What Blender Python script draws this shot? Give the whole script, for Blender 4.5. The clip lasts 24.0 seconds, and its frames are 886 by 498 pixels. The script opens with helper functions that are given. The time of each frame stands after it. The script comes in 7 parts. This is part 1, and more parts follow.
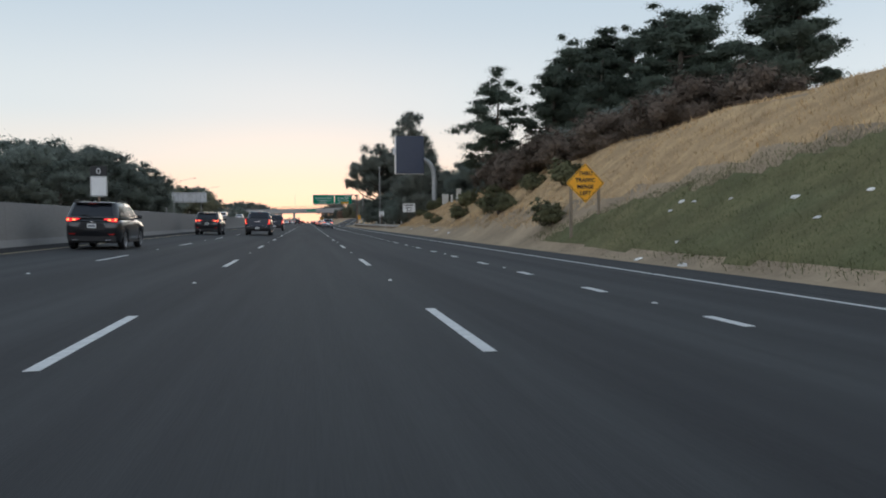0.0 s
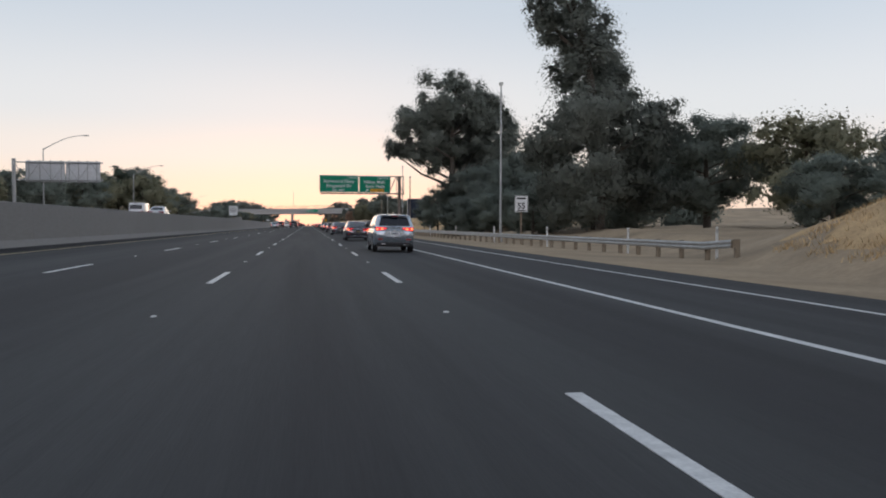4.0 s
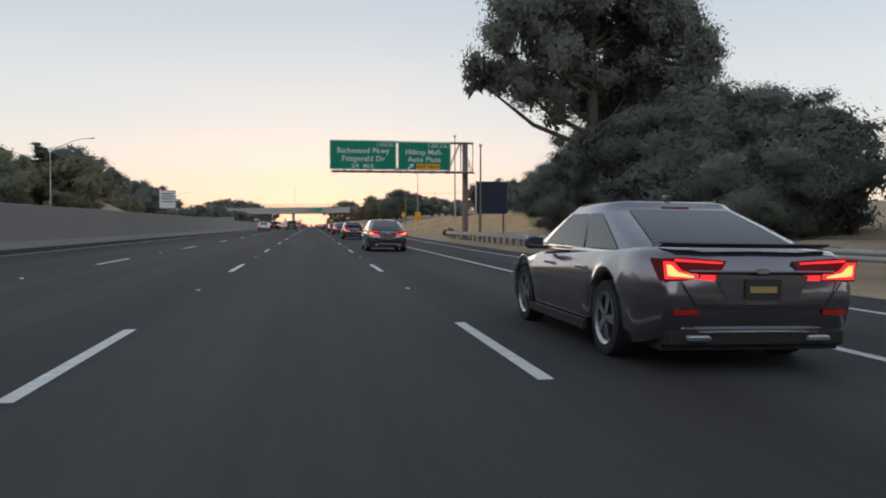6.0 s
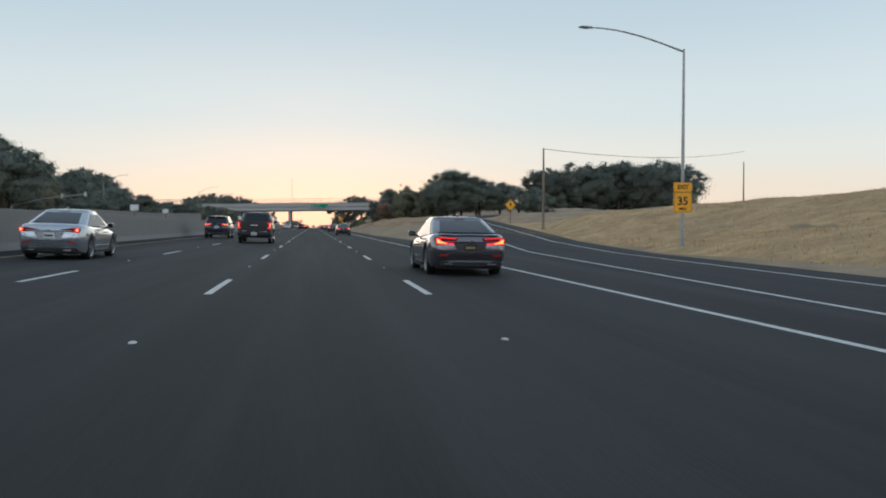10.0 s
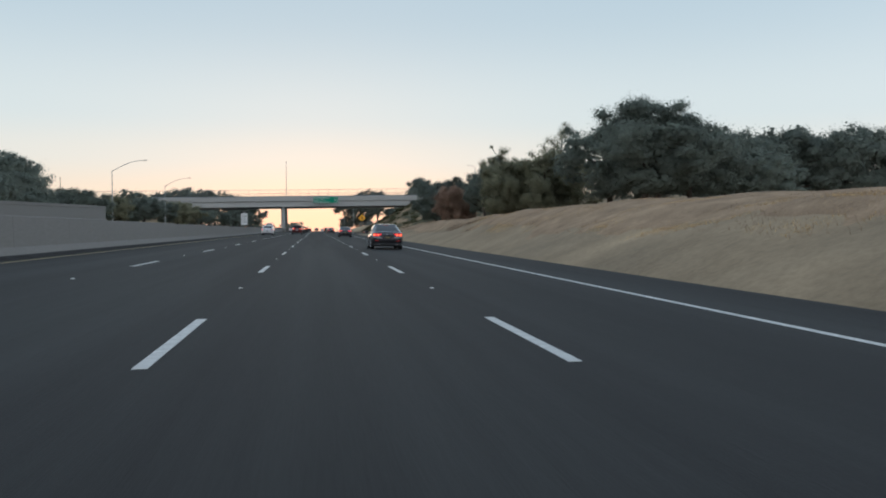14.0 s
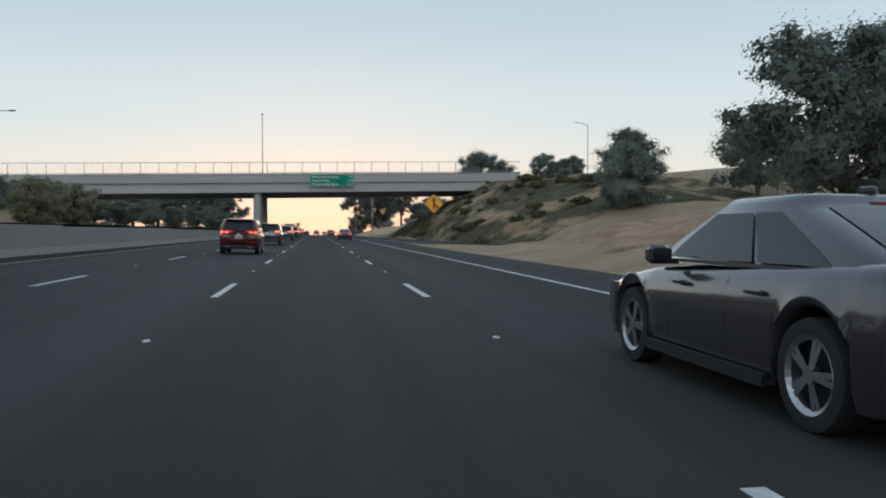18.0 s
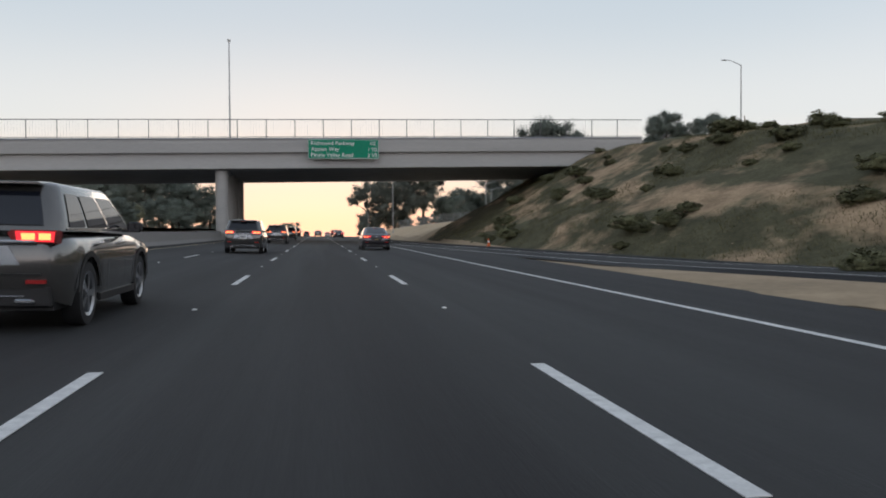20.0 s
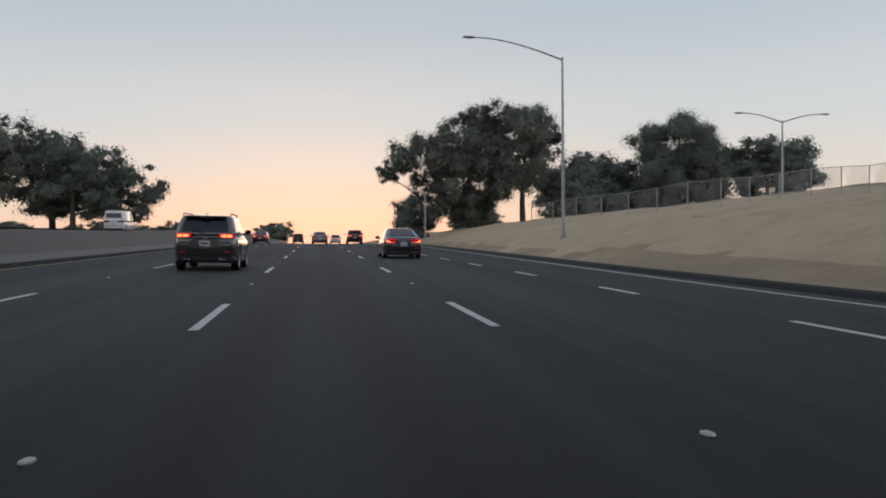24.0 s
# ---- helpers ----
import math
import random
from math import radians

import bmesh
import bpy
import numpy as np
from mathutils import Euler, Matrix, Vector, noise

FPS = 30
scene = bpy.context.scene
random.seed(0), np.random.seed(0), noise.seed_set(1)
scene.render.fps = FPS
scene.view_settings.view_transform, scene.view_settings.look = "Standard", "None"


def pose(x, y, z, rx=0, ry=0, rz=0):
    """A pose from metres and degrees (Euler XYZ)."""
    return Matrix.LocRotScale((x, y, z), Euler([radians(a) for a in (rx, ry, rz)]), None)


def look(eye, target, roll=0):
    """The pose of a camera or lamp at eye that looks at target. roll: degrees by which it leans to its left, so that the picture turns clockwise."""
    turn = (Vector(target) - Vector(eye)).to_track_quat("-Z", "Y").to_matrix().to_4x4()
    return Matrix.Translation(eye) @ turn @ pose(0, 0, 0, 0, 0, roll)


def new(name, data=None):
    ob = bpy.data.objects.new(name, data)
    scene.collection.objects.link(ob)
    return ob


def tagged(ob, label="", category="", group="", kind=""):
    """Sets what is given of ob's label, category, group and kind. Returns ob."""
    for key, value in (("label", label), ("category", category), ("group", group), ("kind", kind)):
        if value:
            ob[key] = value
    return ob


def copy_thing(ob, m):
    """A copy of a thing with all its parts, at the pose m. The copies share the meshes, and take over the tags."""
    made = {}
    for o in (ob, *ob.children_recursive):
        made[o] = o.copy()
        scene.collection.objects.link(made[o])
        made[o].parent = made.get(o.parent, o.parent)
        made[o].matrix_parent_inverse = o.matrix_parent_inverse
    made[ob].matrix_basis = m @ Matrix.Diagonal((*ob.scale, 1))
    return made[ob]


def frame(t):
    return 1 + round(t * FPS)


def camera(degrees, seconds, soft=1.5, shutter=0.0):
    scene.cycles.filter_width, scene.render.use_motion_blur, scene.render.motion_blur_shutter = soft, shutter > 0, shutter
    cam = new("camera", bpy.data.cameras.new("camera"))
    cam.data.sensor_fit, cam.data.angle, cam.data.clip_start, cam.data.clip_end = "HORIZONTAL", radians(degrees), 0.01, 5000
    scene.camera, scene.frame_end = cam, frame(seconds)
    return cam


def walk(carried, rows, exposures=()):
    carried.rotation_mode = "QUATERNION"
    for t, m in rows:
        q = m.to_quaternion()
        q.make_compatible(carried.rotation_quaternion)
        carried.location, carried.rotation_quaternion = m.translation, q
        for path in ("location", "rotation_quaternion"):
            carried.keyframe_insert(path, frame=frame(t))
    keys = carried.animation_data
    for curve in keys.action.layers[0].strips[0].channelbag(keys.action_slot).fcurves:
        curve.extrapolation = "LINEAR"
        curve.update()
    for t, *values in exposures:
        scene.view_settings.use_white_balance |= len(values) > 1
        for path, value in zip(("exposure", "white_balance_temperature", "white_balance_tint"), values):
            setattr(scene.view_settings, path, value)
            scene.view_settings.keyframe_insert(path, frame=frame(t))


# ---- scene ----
# Metres; y runs along the freeway, x to its right, z up. One lane is 3.66 m wide.
cam = camera(56.75, 24.0, soft=1.9)
PATH = [
    (0, pose(0.24, 0.23, 1.144, 88.03, 0.38, -9.36)),
    (0.5, pose(0.08, 13.70, 1.146, 88.19, -0.03, -9.43)),
    (1, pose(0.16, 27.00, 1.145, 88.15, -0.07, -9.36)),
    (1.5, pose(0.24, 40.18, 1.143, 88.17, 0.08, -9.20)),
    (2, pose(0.11, 53.98, 1.144, 88.17, -0.01, -9.25)),
    (2.5, pose(0.14, 67.41, 1.145, 88.18, 0.15, -9.25)),
    (3, pose(0.00, 81.00, 1.147, 88.20, 0.16, -9.33)),
    (3.5, pose(-0.00, 94.46, 1.148, 88.29, -0.15, -9.37)),
    (5.5, pose(0.07, 148.65, 1.146, 88.31, -0.05, -9.18)),
    (6, pose(0.08, 162.25, 1.146, 88.32, 0.01, -9.13)),
    (6.5, pose(0.09, 175.79, 1.146, 88.31, -0.04, -9.11)),
    (7, pose(0.12, 189.45, 1.146, 88.35, -0.07, -9.08)),
    (7.5, pose(0.10, 203.30, 1.147, 88.40, -0.09, -9.15)),
    (8, pose(0.09, 216.70, 1.148, 88.38, -0.11, -9.12)),
    (8.5, pose(0.05, 230.18, 1.147, 88.43, -0.15, -9.03)),
    (9, pose(0.02, 243.94, 1.147, 88.48, 0.01, -9.05)),
    (9.5, pose(-0.04, 257.59, 1.148, 88.41, -0.08, -8.97)),
    (10, pose(-0.13, 271.19, 1.149, 88.39, -0.10, -9.01)),
    (10.5, pose(-0.12, 284.84, 1.149, 88.47, -0.09, -9.01)),
    (12.5, pose(-0.33, 340.12, 1.153, 88.56, 0.06, -8.92)),
    (13, pose(-0.41, 353.88, 1.154, 88.64, -0.36, -8.95)),
    (13.5, pose(-0.42, 367.22, 1.154, 88.63, 0.09, -8.86)),
    (14, pose(-0.43, 380.54, 1.154, 88.55, 0.12, -8.85)),
    (14.5, pose(-0.40, 394.17, 1.153, 88.61, 0.10, -8.82)),
    (15, pose(-0.38, 407.96, 1.152, 88.61, 0.13, -8.82)),
    (15.5, pose(-0.32, 421.51, 1.152, 88.56, -0.11, -8.85)),
    (16, pose(-0.27, 435.36, 1.152, 88.59, -0.00, -8.84)),
    (16.5, pose(-0.15, 448.94, 1.150, 88.67, 0.11, -8.82)),
    (17, pose(-0.09, 462.69, 1.149, 88.67, 0.23, -8.82)),
    (17.5, pose(-0.13, 476.42, 1.149, 88.72, 0.07, -8.84)),
    (20, pose(-0.07, 545.10, 1.149, 88.73, 0.32, -8.71)),
    (21, pose(-0.28, 572.78, 1.152, 88.79, 0.03, -8.69)),
    (22, pose(-0.39, 600.26, 1.154, 88.90, 0.69, -8.50)),
    (22.5, pose(-0.36, 614.68, 1.153, 88.89, 0.70, -8.58)),
    (23, pose(-0.40, 628.77, 1.152, 88.84, 0.72, -8.62)),
    (23.5, pose(-0.30, 641.97, 1.152, 88.89, 0.64, -8.67)),
    (24, pose(-0.40, 655.39, 1.153, 88.88, 0.47, -8.86)),
]
walk(cam, PATH, exposures=[(0, 0.0, 6060, 6), (1.0, 0.0, 6040, 8), (1.4, 0.0, 6100, 9), (1.9, 0.02, 6200, 12), (3, 0.02, 6290, 12), (7, 0.0, 6400, 9), (8.5, 0.0, 6350, 8), (9, -0.05, 6000, 3),
                           (10, -0.06, 5960, 2), (17.5, -0.06, 5960, 2), (19.5, 0.0, 6300, 8), (20.5, 0.12, 6550, 10), (21.4, 0.45, 6700, 10), (22, 0.68, 6700, 10), (22.6, 0.75, 6650, 10), (23, 0.60, 6500, 10), (23.5, 0.15, 6400, 10), (24, -0.25, 6400, 10)])

# ---- light: the sun has just set ahead, the sky does the lighting ----
world = bpy.data.worlds.new("dusk_sky")
scene.world = world
world.use_nodes = True
wn, wl = world.node_tree.nodes, world.node_tree.links
wn.clear()
w_out = wn.new("ShaderNodeOutputWorld")
w_bg = wn.new("ShaderNodeBackground")
w_sky = wn.new("ShaderNodeTexSky")
w_sky.sky_type = "NISHITA"
w_sky.sun_disc = False
w_sky.sun_elevation = radians(1.0)
w_sky.sun_rotation = radians(0.0)
w_sky.air_density, w_sky.dust_density, w_sky.ozone_density = 1.0, 0.5, 2.0
w_co = wn.new("ShaderNodeTexCoord")
w_xyz = wn.new("ShaderNodeSeparateXYZ")
wl.new(w_co.outputs["Generated"], w_xyz.inputs[0])


def sky_ramp(stops):
    """Sky colour by height over the horizon (sine of the elevation)."""
    r = wn.new("ShaderNodeValToRGB")
    r.color_ramp.interpolation = "EASE"
    e = r.color_ramp.elements
    while len(e) < len(stops):
        e.new(0.5)
    for el, (p, c) in zip(e, stops):
        el.position, el.color = p, (*c, 1)
    wl.new(w_xyz.outputs["Z"], r.inputs[0])
    return r.outputs[0]


toward = sky_ramp([(0.0, (0.95, 0.715, 0.56)), (0.04, (0.915, 0.755, 0.64)), (0.085, (0.84, 0.775, 0.725)), (0.135, (0.742, 0.752, 0.752)), (0.27, (0.572, 0.635, 0.688)),
                   (0.5, (0.42, 0.48, 0.57)), (1.0, (0.32, 0.375, 0.46))])
away = sky_ramp([(0.0, (1.05, 1.02, 1.08)), (0.10, (1.36, 1.24, 1.28)), (0.3, (1.10, 1.12, 1.20)), (0.6, (0.56, 0.62, 0.72)), (1.0, (0.32, 0.375, 0.46))])
w_side = wn.new("ShaderNodeMapRange")
w_side.interpolation_type = "SMOOTHSTEP"
w_side.inputs["From Min"].default_value, w_side.inputs["From Max"].default_value = -0.2, 0.95
wl.new(w_xyz.outputs["Y"], w_side.inputs["Value"])
w_mix = wn.new("ShaderNodeMix")
w_mix.data_type = "RGBA"
wl.new(w_side.outputs[0], w_mix.inputs[0])
wl.new(away, w_mix.inputs[6])
wl.new(toward, w_mix.inputs[7])
w_blend = wn.new("ShaderNodeMix")
w_blend.data_type = "RGBA"
w_blend.inputs[0].default_value = 0.96
wl.new(w_sky.outputs[0], w_blend.inputs[6])
wl.new(w_mix.outputs[2], w_blend.inputs[7])
w_bg.inputs["Strength"].default_value = 1.0
wl.new(w_blend.outputs[2], w_bg.inputs[0])
wl.new(w_bg.outputs[0], w_out.inputs[0])

sun_data = bpy.data.lights.new("low_sun", "SUN")
sun_data.energy, sun_data.angle, sun_data.color = 0.12, radians(20), (1.0, 0.80, 0.62)
sun = new("low_sun", sun_data)
sun.matrix_world = look((0, 0, 50), (0, -100, 46))


# ---- materials ----
def mat(name, base, rough=0.7, metal=0.0, var=0.25, scale=3.0, fine=40.0, bump=0.0, bump_scale=60.0, tint=None, tint_scale=0.6,
        tint_amount=0.5, tint_range=(0.3, 0.7), spec=0.5, per_object=0.0, per_island=0.0, stretch=(1, 1, 1), emit=None, emit_strength=0.0, coat=0.0, through_light=0.0):
    m = bpy.data.materials.new(name)
    m.use_nodes = True
    n, l = m.node_tree.nodes, m.node_tree.links
    b = n["Principled BSDF"]
    b.inputs["Roughness"].default_value, b.inputs["Metallic"].default_value = rough, metal
    b.inputs["Specular IOR Level"].default_value = spec
    b.inputs["Coat Weight"].default_value = coat
    co = n.new("ShaderNodeTexCoord")
    mp = n.new("ShaderNodeMapping")
    mp.inputs["Scale"].default_value = stretch
    l.new(co.outputs["Object"], mp.inputs[0])

    def noise_at(s, detail=4.0, r=0.6):
        t = n.new("ShaderNodeTexNoise")
        t.inputs["Scale"].default_value, t.inputs["Detail"].default_value, t.inputs["Roughness"].default_value = s, detail, r
        l.new(mp.outputs[0], t.inputs["Vector"])
        return t.outputs["Fac"]

    def ranged(socket, lo, hi, span=(0.3, 0.7)):
        r = n.new("ShaderNodeMapRange")
        r.inputs["From Min"].default_value, r.inputs["From Max"].default_value = span
        r.inputs["To Min"].default_value, r.inputs["To Max"].default_value = lo, hi
        l.new(socket, r.inputs["Value"])
        return r.outputs[0]

    def scaled(colour, factor):
        v = n.new("ShaderNodeVectorMath")
        v.operation = "SCALE"
        l.new(colour, v.inputs[0])
        l.new(factor, v.inputs["Scale"])
        return v.outputs[0]

    def value_of(x):
        v = n.new("ShaderNodeValue")
        v.outputs[0].default_value = x
        return v.outputs[0]

    rgb = n.new("ShaderNodeRGB")
    rgb.outputs[0].default_value = (*base, 1)
    colour = rgb.outputs[0]
    if tint:
        mx = n.new("ShaderNodeMix")
        mx.data_type = "RGBA"
        mx.inputs[7].default_value = (*tint, 1)
        l.new(colour, mx.inputs[6])
        l.new(ranged(noise_at(tint_scale, 5.0), 0.0, tint_amount, tint_range), mx.inputs[0])
        colour = mx.outputs[2]
    if var:
        colour = scaled(colour, ranged(noise_at(scale), 1 - var, 1 + var))
        colour = scaled(colour, ranged(noise_at(fine, 3.0), 1 - var * 0.6, 1 + var * 0.6))
    if per_object:
        oi = n.new("ShaderNodeObjectInfo")
        r = n.new("ShaderNodeMapRange")
        r.inputs["To Min"].default_value, r.inputs["To Max"].default_value = 1 - per_object, 1 + per_object
        l.new(oi.outputs["Random"], r.inputs["Value"])
        colour = scaled(colour, r.outputs[0])
    if per_island:
        gi = n.new("ShaderNodeNewGeometry")
        r = n.new("ShaderNodeMapRange")
        r.inputs["To Min"].default_value, r.inputs["To Max"].default_value = 1 - per_island, 1 + per_island
        l.new(gi.outputs["Random Per Island"], r.inputs["Value"])
        colour = scaled(colour, r.outputs[0])
    l.new(colour, b.inputs["Base Color"])
    if bump:
        bp = n.new("ShaderNodeBump")
        bp.inputs["Strength"].default_value, bp.inputs["Distance"].default_value = bump, 0.02
        l.new(noise_at(bump_scale, 5.0), bp.inputs["Height"])
        l.new(bp.outputs[0], b.inputs["Normal"])
    if through_light:
        tr, both = n.new("ShaderNodeBsdfTranslucent"), n.new("ShaderNodeAddShader")
        l.new(scaled(colour, value_of(through_light)), tr.inputs["Color"])
        l.new(b.outputs[0], both.inputs[0])
        l.new(tr.outputs[0], both.inputs[1])
        l.new(both.outputs[0], n["Material Output"].inputs["Surface"])
    if emit:
        b.inputs["Emission Color"].default_value = (*emit, 1)
        b.inputs["Emission Strength"].default_value = emit_strength
    return m


M_ASPHALT = mat("asphalt", (0.0515, 0.0535, 0.0532), 0.85, var=0.17, scale=0.9, fine=70, bump=0.35, bump_scale=90, tint=(0.031, 0.031, 0.032),
                tint_scale=0.55, tint_amount=0.95, tint_range=(0.40, 0.60), stretch=(1, 0.025, 1), spec=0.3)


def contrast_darkened(m, y0, y1, factor, fade=40.0):
    """Darkens an asphalt's colour between two places along the road, to imitate camera contrast, with long soft ends.
    """
    n, l = m.node_tree.nodes, m.node_tree.links
    b = n["Principled BSDF"]
    colour = b.inputs["Base Color"].links[0].from_socket
    co, xyz, scale = n.new("ShaderNodeTexCoord"), n.new("ShaderNodeSeparateXYZ"), n.new("ShaderNodeVectorMath")
    l.new(co.outputs["Object"], xyz.inputs[0])
    ends = []
    for lo, a, z in ((y0, 1.0, factor), (y1, 0.0, 1.0 - factor)):
        r = n.new("ShaderNodeMapRange")
        r.interpolation_type = "SMOOTHSTEP"
        r.inputs["From Min"].default_value, r.inputs["From Max"].default_value = lo - fade / 2, lo + fade / 2
        r.inputs["To Min"].default_value, r.inputs["To Max"].default_value = a, z
        l.new(xyz.outputs["Y"], r.inputs["Value"])
        ends.append(r.outputs[0])
    both = n.new("ShaderNodeMath")
    l.new(ends[0], both.inputs[0])
    l.new(ends[1], both.inputs[1])
    scale.operation = "SCALE"
    l.new(colour, scale.inputs[0])
    l.new(both.outputs[0], scale.inputs["Scale"])
    l.new(scale.outputs[0], b.inputs["Base Color"])


# Deeper camera contrast put into the colour: same asphalt, darker from y 232 to 596.
contrast_darkened(M_ASPHALT, 232.0, 596.0, 0.72)
M_ASPHALT_OLD = mat("asphalt_old", (0.085, 0.083, 0.080), 0.9, var=0.2, scale=0.5, fine=50, bump=0.4, bump_scale=80, tint=(0.12, 0.11, 0.10),
                    tint_scale=0.3, tint_amount=0.6, spec=0.3)
M_DIKE = mat("asphalt_dike", (0.030, 0.030, 0.031), 0.9, var=0.3, scale=2, fine=30, bump=0.5, spec=0.3)
M_PAINT = mat("road_paint", (0.70, 0.70, 0.68), 0.6, var=0.14, scale=4, fine=45, tint=(0.33, 0.33, 0.33), tint_scale=9, tint_amount=0.45)
M_PAINT_Y = mat("road_paint_yellow", (0.55, 0.43, 0.20), 0.6, var=0.2, scale=4, fine=45, tint=(0.3, 0.27, 0.2), tint_scale=3, tint_amount=0.6)
M_CERAMIC = mat("reflector_ceramic", (0.56, 0.56, 0.54), 0.35, var=0.1, per_object=0.2)
M_CONCRETE = mat("concrete", (0.262, 0.253, 0.243), 0.9, var=0.10, scale=0.5, fine=9, bump=0.3, bump_scale=25, tint=(0.20, 0.19, 0.175),
                 tint_scale=0.5, tint_amount=0.7, stretch=(1, 0.25, 1.6), per_object=0.02)
M_DECK = mat("bridge_concrete", (0.42, 0.41, 0.39), 0.9, var=0.10, scale=0.8, fine=12, bump=0.25, bump_scale=20, tint=(0.36, 0.35, 0.33),
             tint_scale=0.8, tint_amount=0.6, stretch=(0.12, 1, 1))
M_SOFFIT = mat("soffit_concrete", (0.34, 0.365, 0.40), 0.95, var=0.14, scale=0.5, fine=14, bump=0.2, tint=(0.24, 0.24, 0.245), tint_scale=0.3)
M_GROUND = mat("dry_ground", (0.40, 0.305, 0.20), 0.95, var=0.2, scale=0.3, fine=5, bump=0.9, bump_scale=7, tint=(0.25, 0.20, 0.14),
               tint_scale=0.14, tint_amount=0.75, spec=0.15)
M_GRASSCOVER = mat("dry_grass_cover", (0.56, 0.395, 0.215), 0.95, var=0.22, scale=0.8, fine=9, bump=1.0, bump_scale=11, tint=(0.36, 0.25, 0.14), tint_scale=0.3, tint_amount=0.8, spec=0.1)
M_BROWNGRASS = mat("brown_grass_cover", (0.435, 0.315, 0.208), 0.95, var=0.24, scale=0.8, fine=9, bump=1.0, bump_scale=11, tint=(0.255, 0.18, 0.122), tint_scale=0.3, tint_amount=0.8, spec=0.1)
M_PALEGRASS = mat("pale_grass_cover", (0.52, 0.41, 0.28), 0.95, var=0.12, scale=0.8, fine=9, bump=0.6, bump_scale=11, tint=(0.42, 0.32, 0.21), tint_scale=0.2, tint_amount=0.6, spec=0.1)
M_GREENCOVER = mat("green_cover", (0.115, 0.122, 0.060), 0.95, var=0.22, scale=0.7, fine=10, bump=1.0, bump_scale=12, tint=(0.22, 0.185, 0.09), tint_scale=0.25, tint_amount=0.6, spec=0.15)
M_BRUSHCOVER = mat("brush_cover", (0.090, 0.086, 0.052), 0.95, var=0.32, scale=0.6, fine=6, bump=1.0, bump_scale=9, tint=(0.36, 0.26, 0.165), tint_scale=0.17, tint_amount=0.95, tint_range=(0.49, 0.60), spec=0.1, stretch=(1, 0.6, 1.5))
M_DRYGRASS = mat("dry_grass", (0.55, 0.39, 0.21), 0.95, var=0.25, scale=0.7, fine=12, per_island=0.35, spec=0.15)
M_DEADGRASS = mat("dead_grass", (0.245, 0.182, 0.130), 0.95, var=0.25, scale=0.7, fine=12, per_island=0.3, spec=0.1)
M_GREENGRASS = mat("green_ground_cover", (0.12, 0.130, 0.060), 0.9, var=0.3, scale=0.8, fine=14, per_island=0.4, spec=0.2)
M_BRUSH = mat("brush", (0.115, 0.105, 0.05), 0.9, var=0.3, scale=0.8, fine=14, per_island=0.45, spec=0.2)
M_LEAF = mat("leaves_dark", (0.104, 0.118, 0.100), 0.75, var=0.14, scale=0.5, fine=6, per_island=0.16, per_object=0.15, spec=0.12, through_light=1.0)
M_LEAF_PINE = mat("leaves_pine", (0.064, 0.078, 0.058), 0.8, var=0.16, scale=0.5, fine=6, per_island=0.2, per_object=0.15, spec=0.1, through_light=0.7)
M_LEAF_GREY = mat("leaves_eucalyptus", (0.112, 0.120, 0.102), 0.75, var=0.14, scale=0.5, fine=6, per_island=0.16, per_object=0.12, spec=0.12, through_light=1.0)
M_LEAF_RED = mat("leaves_reddish", (0.200, 0.138, 0.102), 0.75, var=0.14, scale=0.5, fine=6, per_island=0.16, spec=0.12, through_light=1.0)
M_LEAF_OLIVE = mat("leaves_olive", (0.140, 0.136, 0.090), 0.75, var=0.14, scale=0.5, fine=6, per_island=0.16, spec=0.12, through_light=1.0)
M_LEAF_BRUSH = mat("leaves_brush", (0.125, 0.125, 0.065), 0.85, var=0.25, scale=0.5, fine=6, per_island=0.3, per_object=0.2, spec=0.2)
M_LEAF_DRYBRUSH = mat("leaves_dry_brush", (0.150, 0.118, 0.092), 0.9, var=0.22, scale=0.6, fine=6, per_island=0.25, per_object=0.2, spec=0.1)
M_BARK = mat("bark", (0.095, 0.078, 0.062), 0.95, var=0.3, scale=2, fine=20, bump=0.7, bump_scale=14, stretch=(1, 1, 0.2))
M_GALV = mat("galvanised_steel", (0.42, 0.43, 0.43), 0.5, metal=0.55, var=0.12, scale=3, fine=30, tint=(0.30, 0.29, 0.27), tint_scale=1.2, tint_amount=0.5)
M_RAIL = mat("painted_rail", (0.15, 0.15, 0.15), 0.6, metal=0.2, var=0.15, scale=3, fine=30)
M_RUST = mat("weathered_post", (0.23, 0.17, 0.12), 0.85, metal=0.1, var=0.25, scale=4, fine=30)
M_POLE = mat("weathering_steel", (0.24, 0.20, 0.17), 0.7, metal=0.3, var=0.15, scale=2, fine=20)
M_WOOD = mat("post_wood", (0.25, 0.20, 0.145), 0.9, var=0.3, scale=3, fine=30, stretch=(1, 1, 0.15))
M_GREEN = mat("sign_green", (0.004, 0.255, 0.140), 0.6, spec=0.25, var=0.08, scale=0.7, fine=8, tint=(0.02, 0.17, 0.11), tint_scale=0.8, tint_amount=0.4)
M_WHITE = mat("sign_white", (0.74, 0.74, 0.72), 0.5, var=0.06, scale=1.5, fine=12)
M_YELLOW = mat("sign_yellow", (0.90, 0.42, 0.012), 0.45, var=0.07, scale=2, fine=15)
M_BLACK = mat("black_plastic", (0.012, 0.012, 0.013), 0.5, var=0.1)
M_INK = mat("sign_ink", (0.02, 0.02, 0.02), 0.6, var=0.1)
M_VMS = mat("message_board_face", (0.034, 0.046, 0.080), 0.35, var=0.1, scale=3)
M_ALU = mat("aluminium", (0.55, 0.56, 0.57), 0.4, metal=0.8, var=0.08)
